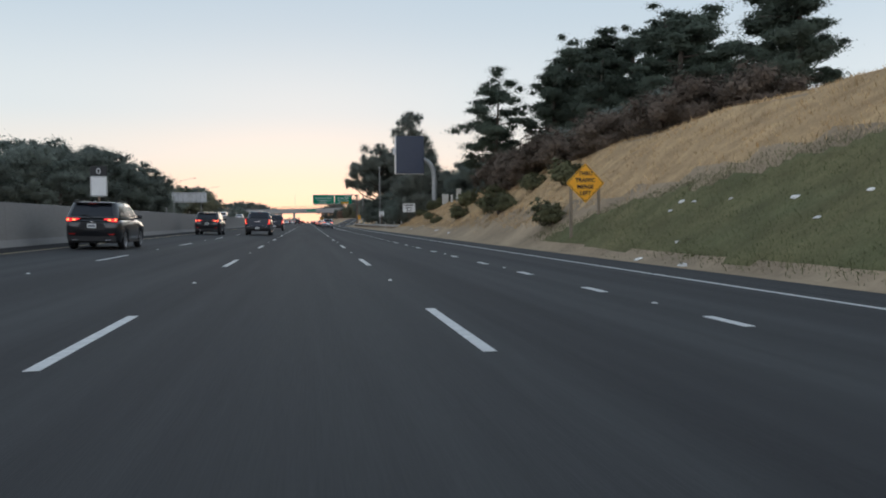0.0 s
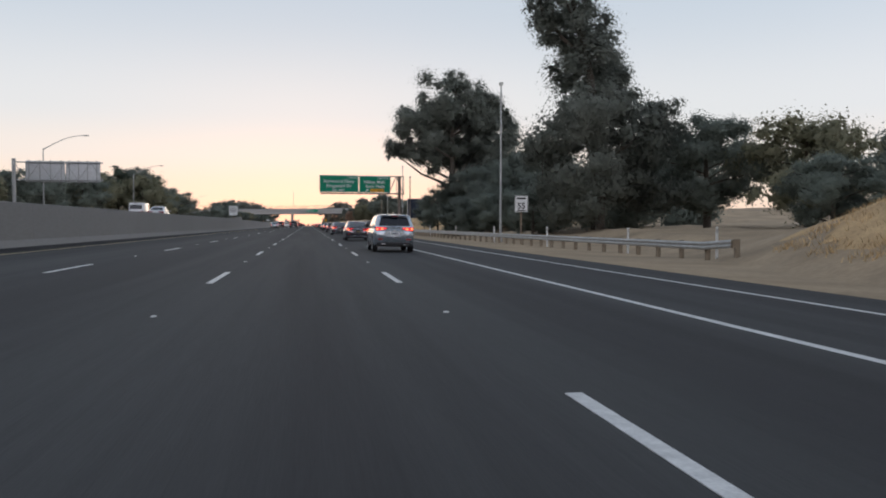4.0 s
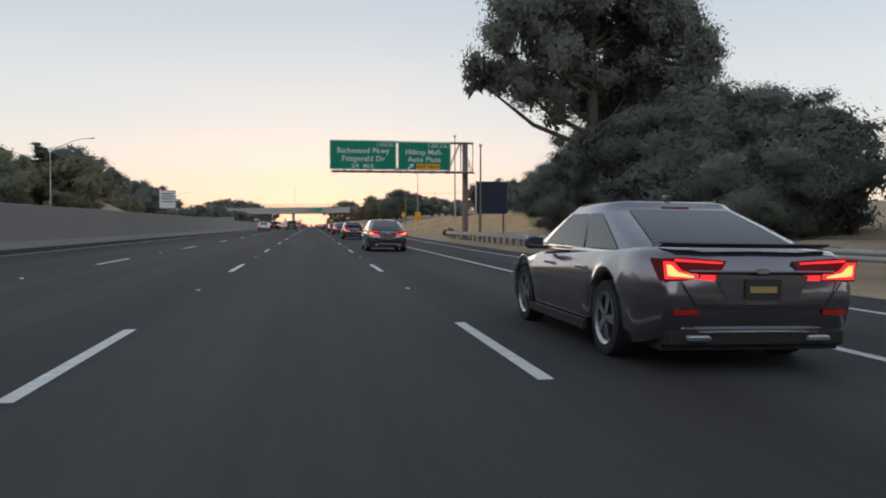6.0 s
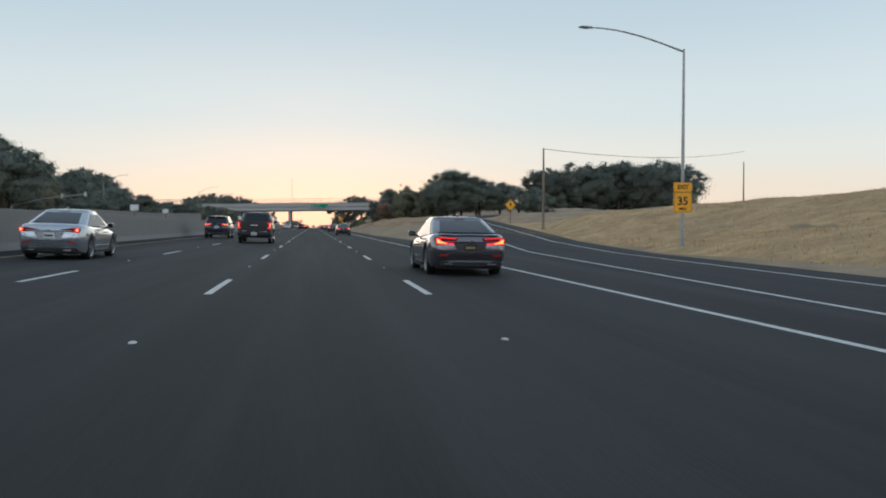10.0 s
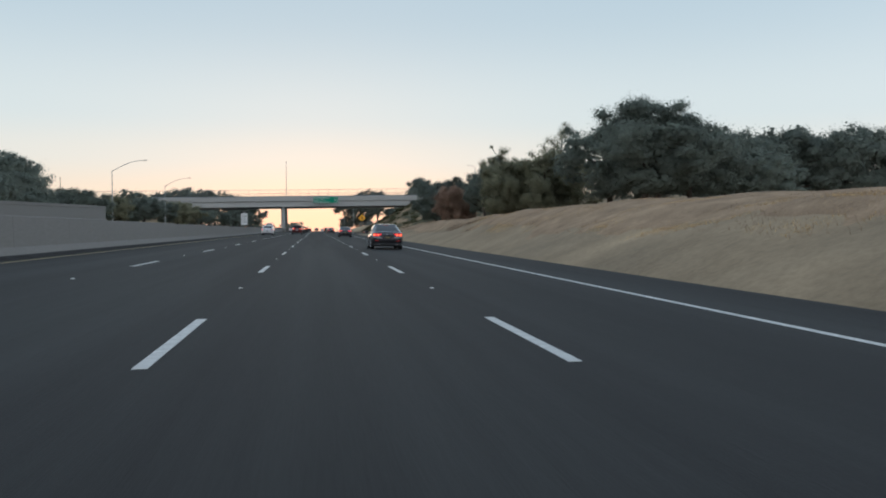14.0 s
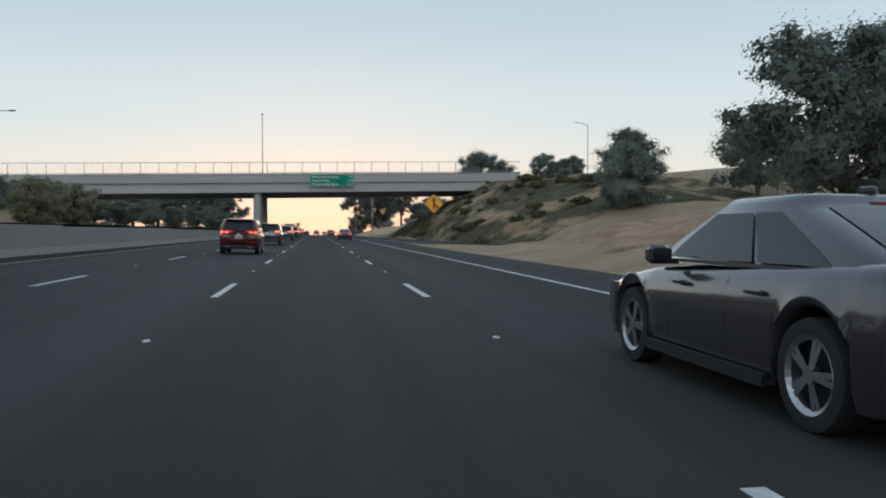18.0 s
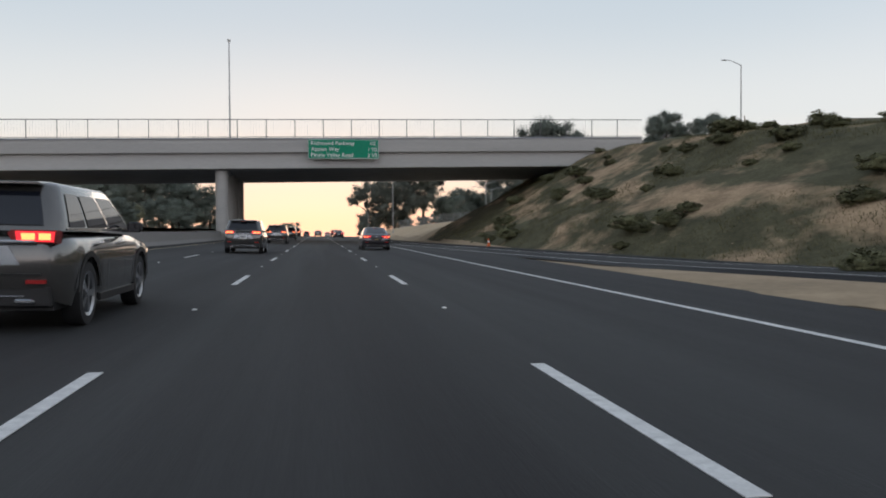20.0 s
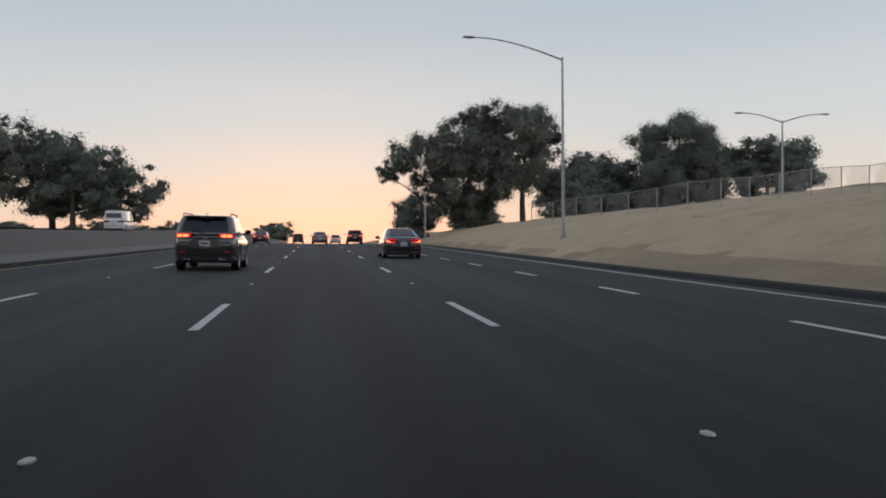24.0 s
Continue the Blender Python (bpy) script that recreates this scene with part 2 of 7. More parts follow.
M_CABINET = mat("cabinet_paint", (0.62, 0.62, 0.58), 0.6, var=0.1, scale=2, tint=(0.4, 0.38, 0.33), tint_scale=1.4)
M_TYRE = mat("rubber", (0.016, 0.016, 0.017), 0.85, var=0.15)
M_RIM = mat("alloy_rim", (0.42, 0.43, 0.45), 0.32, metal=0.9, var=0.05)
M_CHROME = mat("chrome_trim", (0.65, 0.66, 0.68), 0.18, metal=1.0, var=0.03)
M_GLASS = mat("tinted_glass", (0.010, 0.012, 0.018), 0.04, var=0.0, spec=0.55)
M_TAIL = mat("tail_lamp_lit", (0.55, 0.02, 0.015), 0.25, var=0.0, emit=(1.0, 0.025, 0.04), emit_strength=1.3)
M_TAILHOT = mat("tail_lamp_core", (0.8, 0.15, 0.05), 0.25, var=0.0, emit=(1.0, 0.24, 0.07), emit_strength=3.2)
M_TAILOFF = mat("tail_lamp_dark", (0.22, 0.012, 0.012), 0.2, var=0.0, spec=0.6)
M_REDREF = mat("red_reflector", (0.35, 0.01, 0.01), 0.25, var=0.0)
M_PLATE = mat("plate_white", (0.70, 0.70, 0.68), 0.5, var=0.05)
M_PLATE_BK = mat("plate_black", (0.02, 0.02, 0.02), 0.5, var=0.05)
M_PLATE_GOLD = mat("plate_gold", (0.34, 0.25, 0.08), 0.5, var=0.05)
M_ORANGE = mat("cone_orange", (0.75, 0.14, 0.03), 0.6, var=0.1)
M_LITTER = mat("litter", (0.7, 0.68, 0.64), 0.8, var=0.15, per_object=0.3)
M_STUCCO = mat("stucco", (0.45, 0.43, 0.40), 0.9, var=0.1, scale=0.6, fine=9, tint=(0.3, 0.29, 0.27), tint_scale=0.3)
M_WIRE = mat("cable_black", (0.02, 0.02, 0.02), 0.7, var=0.0)


def car_paint(name, rgb, rough=0.28, metal=0.35):
    m = mat(name, rgb, rough, metal=metal, var=0.04, scale=1.5, fine=12, coat=1.0)
    m.node_tree.nodes["Principled BSDF"].inputs["Coat Roughness"].default_value = 0.04
    return m


# ---- mesh helpers ----
class Geo:
    """Collects vertices and faces of one part."""

    def __init__(self):
        self.v, self.f = [], []

    def add(self, verts, faces):
        k = len(self.v)
        self.v += [tuple(p) for p in verts]
        self.f += [tuple(i + k for i in q) for q in faces]
        return self

    def box(self, x0, x1, y0, y1, z0, z1, c=0.0):
        """A box, with its vertical and long edges chamfered by c."""
        if not c:
            vs = [(x, y, z) for z in (z0, z1) for x, y in ((x0, y0), (x1, y0), (x1, y1), (x0, y1))]
            return self.add(vs, [(3, 2, 1, 0), (4, 5, 6, 7), (0, 1, 5, 4), (1, 2, 6, 5), (2, 3, 7, 6), (3, 0, 4, 7)])
        vs = []
        for z, e in ((z0, c), (z0 + c, 0), (z1 - c, 0), (z1, c)):
            a, b, p, q = x0 + e, x1 - e, y0 + e, y1 - e
            vs += [(a + c, p, z), (b - c, p, z), (b, p + c, z), (b, q - c, z), (b - c, q, z), (a + c, q, z), (a, q - c, z), (a, p + c, z)]
        fs = [tuple(range(7, -1, -1)), tuple(range(24, 32))]
        for r in range(3):
            fs += [(r * 8 + i, r * 8 + (i + 1) % 8, r * 8 + 8 + (i + 1) % 8, r * 8 + 8 + i) for i in range(8)]
        return self.add(vs, fs)

    def tube(self, pts, radii, n=10, caps=True):
        pts = [Vector(p) for p in pts]
        if not hasattr(radii, "__len__"):
            radii = [radii] * len(pts)
        vs, fs, side = [], [], None
        for i, p in enumerate(pts):
            d = (pts[min(i + 1, len(pts) - 1)] - pts[max(i - 1, 0)]).normalized()
            if side is None:
                side = d.orthogonal().normalized()
            side = (side - d * side.dot(d)).normalized()
            up = d.cross(side)
            vs += [p + (side * math.cos(2 * math.pi * k / n) + up * math.sin(2 * math.pi * k / n)) * radii[i] for k in range(n)]
        for i in range(len(pts) - 1):
            fs += [(i * n + k, i * n + (k + 1) % n, i * n + n + (k + 1) % n, i * n + n + k) for k in range(n)]
        if caps:
            fs += [tuple(range(n - 1, -1, -1)), tuple((len(pts) - 1) * n + k for k in range(n))]
        return self.add(vs, fs)

    def prism(self, outline, y0, y1):
        """An outline of (x, z), anticlockwise seen from -y, drawn out from y0 to y1."""
        n = len(outline)
        vs = [(x, y0, z) for x, z in outline] + [(x, y1, z) for x, z in outline]
        fs = [tuple(range(n)), tuple(range(2 * n - 1, n - 1, -1))]
        fs += [(i, i + n, (i + 1) % n + n, (i + 1) % n) for i in range(n)]
        return self.add(vs, fs)

    def rows(self, rings, closed=False):
        """A sheet through rings of points."""
        n = len(rings[0])
        vs = [p for r in rings for p in r]
        fs = []
        for i in range(len(rings) - 1):
            for k in range(n if closed else n - 1):
                fs.append((i * n + k, i * n + (k + 1) % n, (i + 1) * n + (k + 1) % n, (i + 1) * n + k))
        return self.add(vs, fs)

    def mesh(self, name, material, smooth=False, angle=None):
        me = bpy.data.meshes.new(name)
        me.from_pydata(self.v, [], self.f)
        me.materials.append(material)
        me.validate()
        if smooth:
            me.polygons.foreach_set("use_smooth", [True] * len(me.polygons))
            if angle:
                me.set_sharp_from_angle(angle=radians(angle))
        me.update()
        return me


def part(name, geo, material, parent, label="", smooth=False, angle=35, at=None):
    me = geo if isinstance(geo, bpy.types.Mesh) else geo.mesh(name, material, smooth, angle)
    ob = new(name, me)
    ob.parent = parent
    if at is not None:
        ob.matrix_basis = at if isinstance(at, Matrix) else Matrix.Translation(at)
    if label:
        tagged(ob, label)
    return ob


def thing(name, label, category, at=None, group="", kind=""):
    ob = new(name)
    ob.empty_display_size = 0.3
    if at is not None:
        ob.matrix_basis = at if isinstance(at, Matrix) else Matrix.Translation(at)
    return tagged(ob, label, category, group, kind)


def solid(name, geo, material, label, category, kind="", smooth=False, angle=35, at=None):
    ob = part(name, geo, material, None, label, smooth, angle, at)
    return tagged(ob, "", category, "", kind)


def lettering(text, size, material, name="lettering", thick=0.006, tight=1.0, bold=0.02):
    """A mesh of raised letters in the x-z plane, facing -y, centred on its width, standing on z = 0."""
    cu = bpy.data.curves.new(name, "FONT")
    cu.body, cu.size, cu.align_x, cu.extrude, cu.space_character, cu.offset = text, size / 0.72, "CENTER", thick, tight, bold * size
    cu.resolution_u = 2
    ob = bpy.data.objects.new(name, cu)
    scene.collection.objects.link(ob)
    me = bpy.data.meshes.new_from_object(ob.evaluated_get(bpy.context.evaluated_depsgraph_get()))
    bpy.data.objects.remove(ob)
    me.transform(Matrix.Rotation(radians(90), 4, "X"))
    me.materials.clear()
    me.materials.append(material)
    return me


def interp(x, table):
    xs = [p[0] for p in table]
    return np.interp(x, xs, [p[1] for p in table])


# ---- the lie of the land ----
CROSS = -0.0145


def crest(y):
    """The road runs level, then falls away past a crest."""
    d = np.maximum(np.asarray(y, float) - 735.0, 0.0)
    return np.where(d < 60, -1.5e-4 * d * d, -0.54 - 0.018 * (d - 60))


def road_z(x, y):
    """The two right lanes fall to the right, the left ones a little more steeply."""
    return CROSS * np.clip(x, -1.83, 16) - 0.026 * np.clip(x + 1.83, -9.5, 0) + crest(y)


PAVE_RIGHT = [(-150, 9.9), (190, 9.9), (215, 9.8), (240, 8.2), (255, 8.0), (266, 8.4), (286, 10.0), (300, 11.0), (314, 11.8), (330, 9.9), (345, 8.6), (375, 8.0), (480, 8.5), (560, 8.7), (590, 9.6), (615, 10.8),
              (640, 10.2), (680, 10.0), (733, 11.0), (800, 11.2), (3200, 11.2)]
# exit ramp and entrance ramp: y, left edge x, right edge x, height over the road
EXIT = [(205, 5.6, 9.9, 0.0), (235, 5.5, 10.4, 0.0), (255, 5.9, 11.3, 0.0), (266, 6.5, 12.2, 0.0), (286, 8.1, 14.3, 0.0), (310, 9.9, 16.6, 0.04),
        (325, 11.6, 18.0, 0.3), (337, 13.0, 19.2, 0.75), (365, 16.0, 22.0, 1.7), (400, 20.5, 26.5, 2.6), (420, 25.0, 32.5, 3.1), (432, 30.0, 41.0, 3.4), (441, 38.0, 58.0, 3.6), (449, 58.0, 90.0, 3.9)]
ENTRY = [(500, 23.0, 29.0, 1.6), (525, 18.5, 24.5, 1.0), (550, 14.2, 19.5, 0.35), (575, 10.8, 15.6, 0.05), (596, 9.0, 13.7, 0.0), (612, 7.6, 12.2, 0.0),
         (626, 6.8, 10.8, 0.0), (640, 6.4, 10.0, 0.0)]
# right bank: y, toe x, slope, height where it eases, slope beyond
BANK = [(-150, 10.6, .55, 7.0, .10), (20, 10.6, .66, 6.4, .12), (35, 10.8, .80, 6.2, .12), (46, 10.8, .80, 6.0, .12), (57, 10.9, .76, 5.3, .12), (70, 11.0, .66, 4.7, .12), (85, 11.0, .56, 4.4, .10),
        (105, 11.4, .50, 4.0, .10), (120, 12.2, .49, 3.9, .06), (131, 13.6, .45, 2.6, .05), (143, 17.0, .12, 0.8, .02), (245, 17.5, .10, 0.8, .02),
        (270, 17.5, .13, 2.0, .04), (300, 17.5, .17, 3.6, .05), (325, 19.0, .20, 4.0, .05), (352, 9.0, .20, 1.0, .05), (368, 8.7, .38, 1.3, .04), (385, 8.6, .44, 1.7, .03),
        (402, 8.4, .47, 2.4, .04), (440, 8.4, .42, 2.4, .05), (470, 8.6, .40, 2.2, .06), (500, 9.0, .34, 1.4, .08), (530, 9.4, .20, 1.8, .10), (552, 11.0, .10, 1.0, .15),
        (572, 15.8, .42, 6.0, .08), (600, 14.6, .62, 8.4, .06), (628, 14.2, .62, 9.2, .05), (656, 14.0, .58, 8.6, .05), (662, 13.4, .40, 5.0, .06), (672, 12.6, .30, 2.6, .09),
        (700, 11.8, .34, 1.9, .11), (760, 12.4, .25, 2.0, .10), (3200, 13.0, .2, 2.0, .05)]


def land(x, y):
    """Height of the ground, arrays in, array out."""
    x, y = np.asarray(x, float), np.asarray(y, float)
    z = road_z(x, y)
    toe, s1, top, s2 = (np.interp(y, [b[0] for b in BANK], [b[k] for b in BANK]) for k in (1, 2, 3, 4))
    d = np.maximum(x - toe, 0)
    rise = np.where(d * s1 < top, d * s1, top + (d - top / np.maximum(s1, 1e-3)) * s2)
    rise = np.minimum(rise, np.interp(x, [58, 82, 140], [16.0, 5.0, 6.0]))
    bumps = 0.16 * np.sin(x * 0.9 + 0.23 * y) * np.sin(0.31 * y - 0.4 * x) + 0.22 * np.sin(0.11 * y + 0.3 * x)
    z = z + rise + bumps * np.clip(d / 4, 0, 1)
    # ramps cut their own bench into the bank
    for ramp in (EXIT, ENTRY):
        ys = [r[0] for r in ramp]
        lo, hi, rz = (np.interp(y, ys, [r[k] for r in ramp]) for k in (1, 2, 3))
        away = np.maximum(np.maximum(lo - 0.8 - x, x - hi - 0.8), 0)
        on = (y > ys[0] - 4) & (y < ys[-1] + 30) & (x > 4)
        w = np.clip(1 - away / 3.0, 0, 1) * on
        z = z * (1 - w) + (crest(y) + CROSS * np.clip(x, 0, 16) + rz - 0.10) * w
    # left: the other carriageway lies higher, behind the wall
    m = np.maximum(-10.6 - x, 0)
    z = z + np.clip(m / 2.0, 0, 1) * 1.15 + np.maximum(m - 20, 0) * 0.10 * np.clip((60 - m) / 40, 0.2, 1)
    z = z + 6.5 * np.exp(-((x + 50) / 12.0) ** 2 - ((y - 330) / 22.0) ** 2) * np.clip((-x - 31) / 4, 0, 1)
    dip = np.exp(-((y - 645.0) / 16.0) ** 4)
    z = z + dip * np.clip((-x - 40) / 14, 0, 1) * 4.5
    # under the pavement the sheet drops out of sight
    pave = np.interp(y, [p[0] for p in PAVE_RIGHT], [p[1] for p in PAVE_RIGHT])
    z = np.where((x > -10.3) & (x < pave - 0.25), z - 0.35, z)
    return z


def land_at(x, y):
    return float(land(np.array([x]), np.array([y]))[0])


xs = np.unique(np.concatenate([np.array([-2500, -1500, -900, -600, -400, -280, -200, -150, -110]), np.arange(-90, -30, 6), np.arange(-30, -12, 2.0), [-12.5, -11.4, -10.5, -10.3, -10.2, -5, 0, 4],
                               np.arange(5, 26, 0.7), np.arange(26, 50, 2.0), np.arange(50, 110, 8.0), [130, 170, 220, 300, 420, 600, 1000, 2000]]))
ys = np.unique(np.concatenate([[-150, -110], np.arange(-80, 0, 6), np.arange(0, 800, 2.5), np.arange(800, 1000, 12), [1050, 1150, 1300, 1600, 2000, 2600, 3200]]))
gx, gy = np.meshgrid(xs, ys)
gz = land(gx, gy)
nx = len(xs)
ground_geo = Geo()
ground_geo.v = list(zip(gx.ravel().tolist(), gy.ravel().tolist(), gz.ravel().tolist()))
ground_geo.f = [(j * nx + i, j * nx + i + 1, (j + 1) * nx + i + 1, (j + 1) * nx + i) for j in range(len(ys) - 1) for i in range(nx - 1)]
ground = solid("ground", ground_geo, M_GROUND, "dry tan earth banks with bleached grass beside the freeway", "ground", "structure", smooth=True, angle=60)

# ---- plant cover, laid on the banks in ragged sheets ----
def cover(name, x0, x1, y0, y1, keep, material, label, step=0.7, lift=0.05):
    """Cells of the bank where keep(offset from the toe, y, noise) holds."""
    nxc, nyc = int((x1 - x0) / step), int((y1 - y0) / step)
    u, v = np.meshgrid(x0 + np.arange(nxc + 1) * step, y0 + np.arange(nyc + 1) * step)
    toe = np.interp(v, [b[0] for b in BANK], [b[1] for b in BANK])
    nz = np.sin(u * 0.9 + 1.7 * np.sin(v * 0.23)) * 0.5 + np.sin(v * 0.61 + u * 0.5) * 0.3 + np.sin(u * 2.3 - v * 1.7) * 0.2 + np.sin(v * 0.11 + 2) * 0.5
    ok = keep(u - toe, v, nz)
    z = land(u, v) + lift * np.where(ok, 1.0, -2.0)
    g = Geo()
    g.v = list(zip(u.ravel().tolist(), v.ravel().tolist(), z.ravel().tolist()))
    w = nxc + 1
    g.f = [(j * w + i, j * w + i + 1, (j + 1) * w + i + 1, (j + 1) * w + i) for j in range(nyc) for i in range(nxc) if ok[j, i] or ok[j + 1, i + 1]]
    ob = solid(name, g, material, label, "ground cover", "stuff", smooth=True, angle=80)
    return ob


cover("dry_grass_cover", 11, 32, 2, 136, lambda d, y, n: (d > 2.6 + 1.1 * n) & (d > 0.3 + (44 - y) * 0.24), M_GRASSCOVER, "golden dry grass matting the upper bank")
cover("green_cover", 10.4, 22, 2, 41, lambda d, y, n: (d > 0.35 + 0.2 * n) & (d < (41 - y) * 0.27 + 0.5 * n) & (y < 39), M_GREENCOVER, "green ground cover at the foot of the bank", step=0.25)
cover("dry_grass_cover", 14, 72, 248, 372, lambda d, y, n: (d > 1.0 + 0.9 * n) & (d < 45 + 6 * n) & (y > 255 + 5 * n), M_GRASSCOVER, "golden dry grass over the low hill", step=1.2)
cover("dry_grass_cover", 9, 32, 372, 556, lambda d, y, n: d > 3.4 + 1.3 * n, M_BROWNGRASS, "golden dry grass along the top of the bank")
cover("brush_cover", 13, 40, 560, 655, lambda d, y, n: d > 0.30 + 0.3 * n, M_BRUSHCOVER, "dull green brush with bare tan patches over the bridge embankment", step=0.5)
cover("dry_grass_cover", 11.5, 40, 661, 800, lambda d, y, n: d > 1.2 + 0.9 * n, M_PALEGRASS, "short golden grass on the bank past the bridge", step=0.9)

# ---- pavement ----
road_rings = []
for y in np.unique(np.concatenate([np.arange(-150, 735, 12.5), np.arange(735, 900, 6), np.arange(900, 3200, 100)])):
    r = float(interp(y, PAVE_RIGHT))
    road_rings.append([(x, y, float(road_z(x, y))) for x in (-10.15, -9.0, -5.4, -1.83, 1.83, 5.2, r)])
road = solid("road", Geo().rows(road_rings), M_ASPHALT, "dark grey worn asphalt freeway lanes", "road", "structure")


def ramp_sheet(table, name, label):
    rings = []
    for y in np.arange(table[0][0], table[-1][0] + 0.1, 3.0):
        a, b, h = (float(np.interp(y, [r[0] for r in table], [r[k] for r in table])) for k in (1, 2, 3))
        base = float(crest(y)) + h + 0.012
        ring = [(a + (b - a) * k / 4, y, base + CROSS * min(max(a + (b - a) * k / 4, 0), 16)) for k in range(5)]
        rings.append([(a - 0.35, y, ring[0][2] - 0.02 - min(0.3, h))] + ring + [(b + 0.35, y, ring[-1][2] - 0.25)])
    return solid(name, Geo().rows(rings), M_ASPHALT, label, "road", "structure")


exit_ramp = ramp_sheet(EXIT, "road_exit_ramp", "curving asphalt exit ramp climbing away")
entry_ramp = ramp_sheet(ENTRY, "road_entrance_ramp", "asphalt entrance ramp joining the freeway")
opposite = solid("road_opposite", Geo().rows([[(x, y, float(land_at(-16, y)) + 0.06) for x in (-30, -22, -11.2)] for y in np.arange(-150, 1000, 20.0)]),
                 M_ASPHALT_OLD, "grey asphalt of the opposite carriageway behind the wall", "road", "structure")


def stripe(table, width, material, name, parent, lift=0.006, step=2.0, table_z=None):
    """A painted line through (y, x) points, laid on the pavement."""
    ys_, out = np.arange(table[0][0], table[-1][0] + 0.01, step), []
    for y in ys_:
        x = float(np.interp(y, [p[0] for p in table], [p[1] for p in table]))
        h = float(np.interp(y, [r[0] for r in table_z], [r[3] for r in table_z])) + 0.012 if table_z else 0.0
        out.append([(x + s * width / 2, float(y), float(road_z(x + s * width / 2, y)) + lift + h) for s in (-1, 1)])
    return part(name, Geo().rows(out), material, parent)


stripe([(-150, -9.0), (470, -9.0), (700, -9.1), (1200, -9.1)], 0.12, M_PAINT_Y, "edge_line", road, step=10)
stripe([(109, 5.08), (150, 5.1), (180, 5.25), (215, 5.35), (300, 5.45), (375, 5.42), (470, 5.4), (560, 5.7), (600, 5.75), (625, 5.6), (640, 5.6)], 0.15,
       M_PAINT, "edge_line", road, step=4)
stripe([(-150, 8.05), (150, 8.1), (205, 8.1)], 0.14, M_PAINT, "edge_line", road, step=5)
stripe([(205, 8.1), (235, 8.8), (262, 10.1), (286, 12.2), (310, 14.6), (337, 17.2), (365, 20.0), (400, 24.6), (415, 28.6), (426, 34.0), (434, 43.0)], 0.14, M_PAINT, "edge_line",
       exit_ramp, step=3, table_z=EXIT)
stripe([(246, 5.75), (255, 6.05), (266, 6.6), (286, 8.3), (310, 10.2), (337, 13.5), (365, 16.6), (400, 21.2), (420, 25.8), (432, 30.9), (441, 39.0), (448, 55.0)], 0.14, M_PAINT, "edge_line",
       exit_ramp, step=3, table_z=EXIT)
stripe([(545, 15.6), (575, 11.2), (591, 9.75), (604, 8.75), (615, 7.45), (624, 7.0)], 0.14, M_PAINT, "edge_line", entry_ramp, step=3, table_z=ENTRY)
stripe([(545, 19.2), (575, 15.0), (600, 12.4), (620, 10.4), (630, 9.4), (640, 9.1)], 0.14, M_PAINT, "edge_line", entry_ramp, step=3, table_z=ENTRY)
stripe([(640, 9.1), (672, 8.8), (709, 9.5), (733, 9.85), (800, 10.0), (1200, 10.0)], 0.14, M_PAINT, "edge_line", road, step=6)

# lane dashes, 3.66 m long every 14.63 m, with ceramic buttons half-way between them
dash_mesh = Geo().box(-0.062, 0.062, 0, 3.66, 0, 0.006).mesh("lane_dash", M_PAINT)
short_mesh = Geo().box(-0.07, 0.07, 0, 1.0, 0, 0.006).mesh("lane_dash", M_PAINT)
button = Geo().rows([[(r * math.cos(a), r * 1.8 * math.sin(a), z) for a in np.linspace(0, 2 * math.pi, 12, endpoint=False)] for r, z in ((0.040, 0.0), (0.038, 0.010), (0.026, 0.016), (0.004, 0.018))],
                    closed=True)
button_mesh = button.mesh("road_reflector", M_CERAMIC)
for lane_x, shift in ((-5.4, 2.1), (-1.83, 0.0), (1.83, 0.1)):
    for k in range(-3, 62):
        y = 7.0 + shift + 14.63 * k
        y += float(np.interp(y, [0, 170, 260], {0.0: (-0.2, -0.2, 0), 0.1: (0.25, 0.2, 0)}.get(shift, (0, 0, 0))))
        for me, yy in ((dash_mesh, y), (button_mesh, y + 9.0)):
            part(me.name.split(".")[0], me, None, road, at=pose(lane_x, yy, float(road_z(lane_x, yy)) + 0.002))
for k in range(-12, 20):
    y = 18.0 + 4.62 * k
    part("lane_dash", short_mesh, None, road, at=pose(5.15, y, float(road_z(5.15, y)) + 0.002))
    if k % 2 == 0:
        part("road_reflector", button_mesh, None, road, at=pose(5.2, y + 2.7, float(road_z(5.2, y)) + 0.002))
mid_mesh = Geo().box(-0.065, 0.065, -1.1, 1.1, 0, 0.006).mesh("lane_dash", M_PAINT)
for k in range(-1, 14):
    y = 642.6 + 7.315 * k
    x = float(np.interp(y, [628, 640, 672, 690, 760], [6.95, 6.4, 5.87, 5.66, 5.5]))
    part("lane_dash", mid_mesh, None, road, at=pose(x, y, float(road_z(x, y)) + 0.002))

# ---- the wall between the carriageways, cast in lengths ----
wall = thing("wall_median", "grey stained concrete wall between the two carriageways", "wall", kind="structure")
SEG = 6.1


def wall_height(y):
    return float(np.interp(y, [0, 215, 290, 400, 480, 510, 600, 690, 720], [1.66, 1.66, 1.44, 1.38, 1.15, 1.15, 0.95, 1.15, 1.25]))


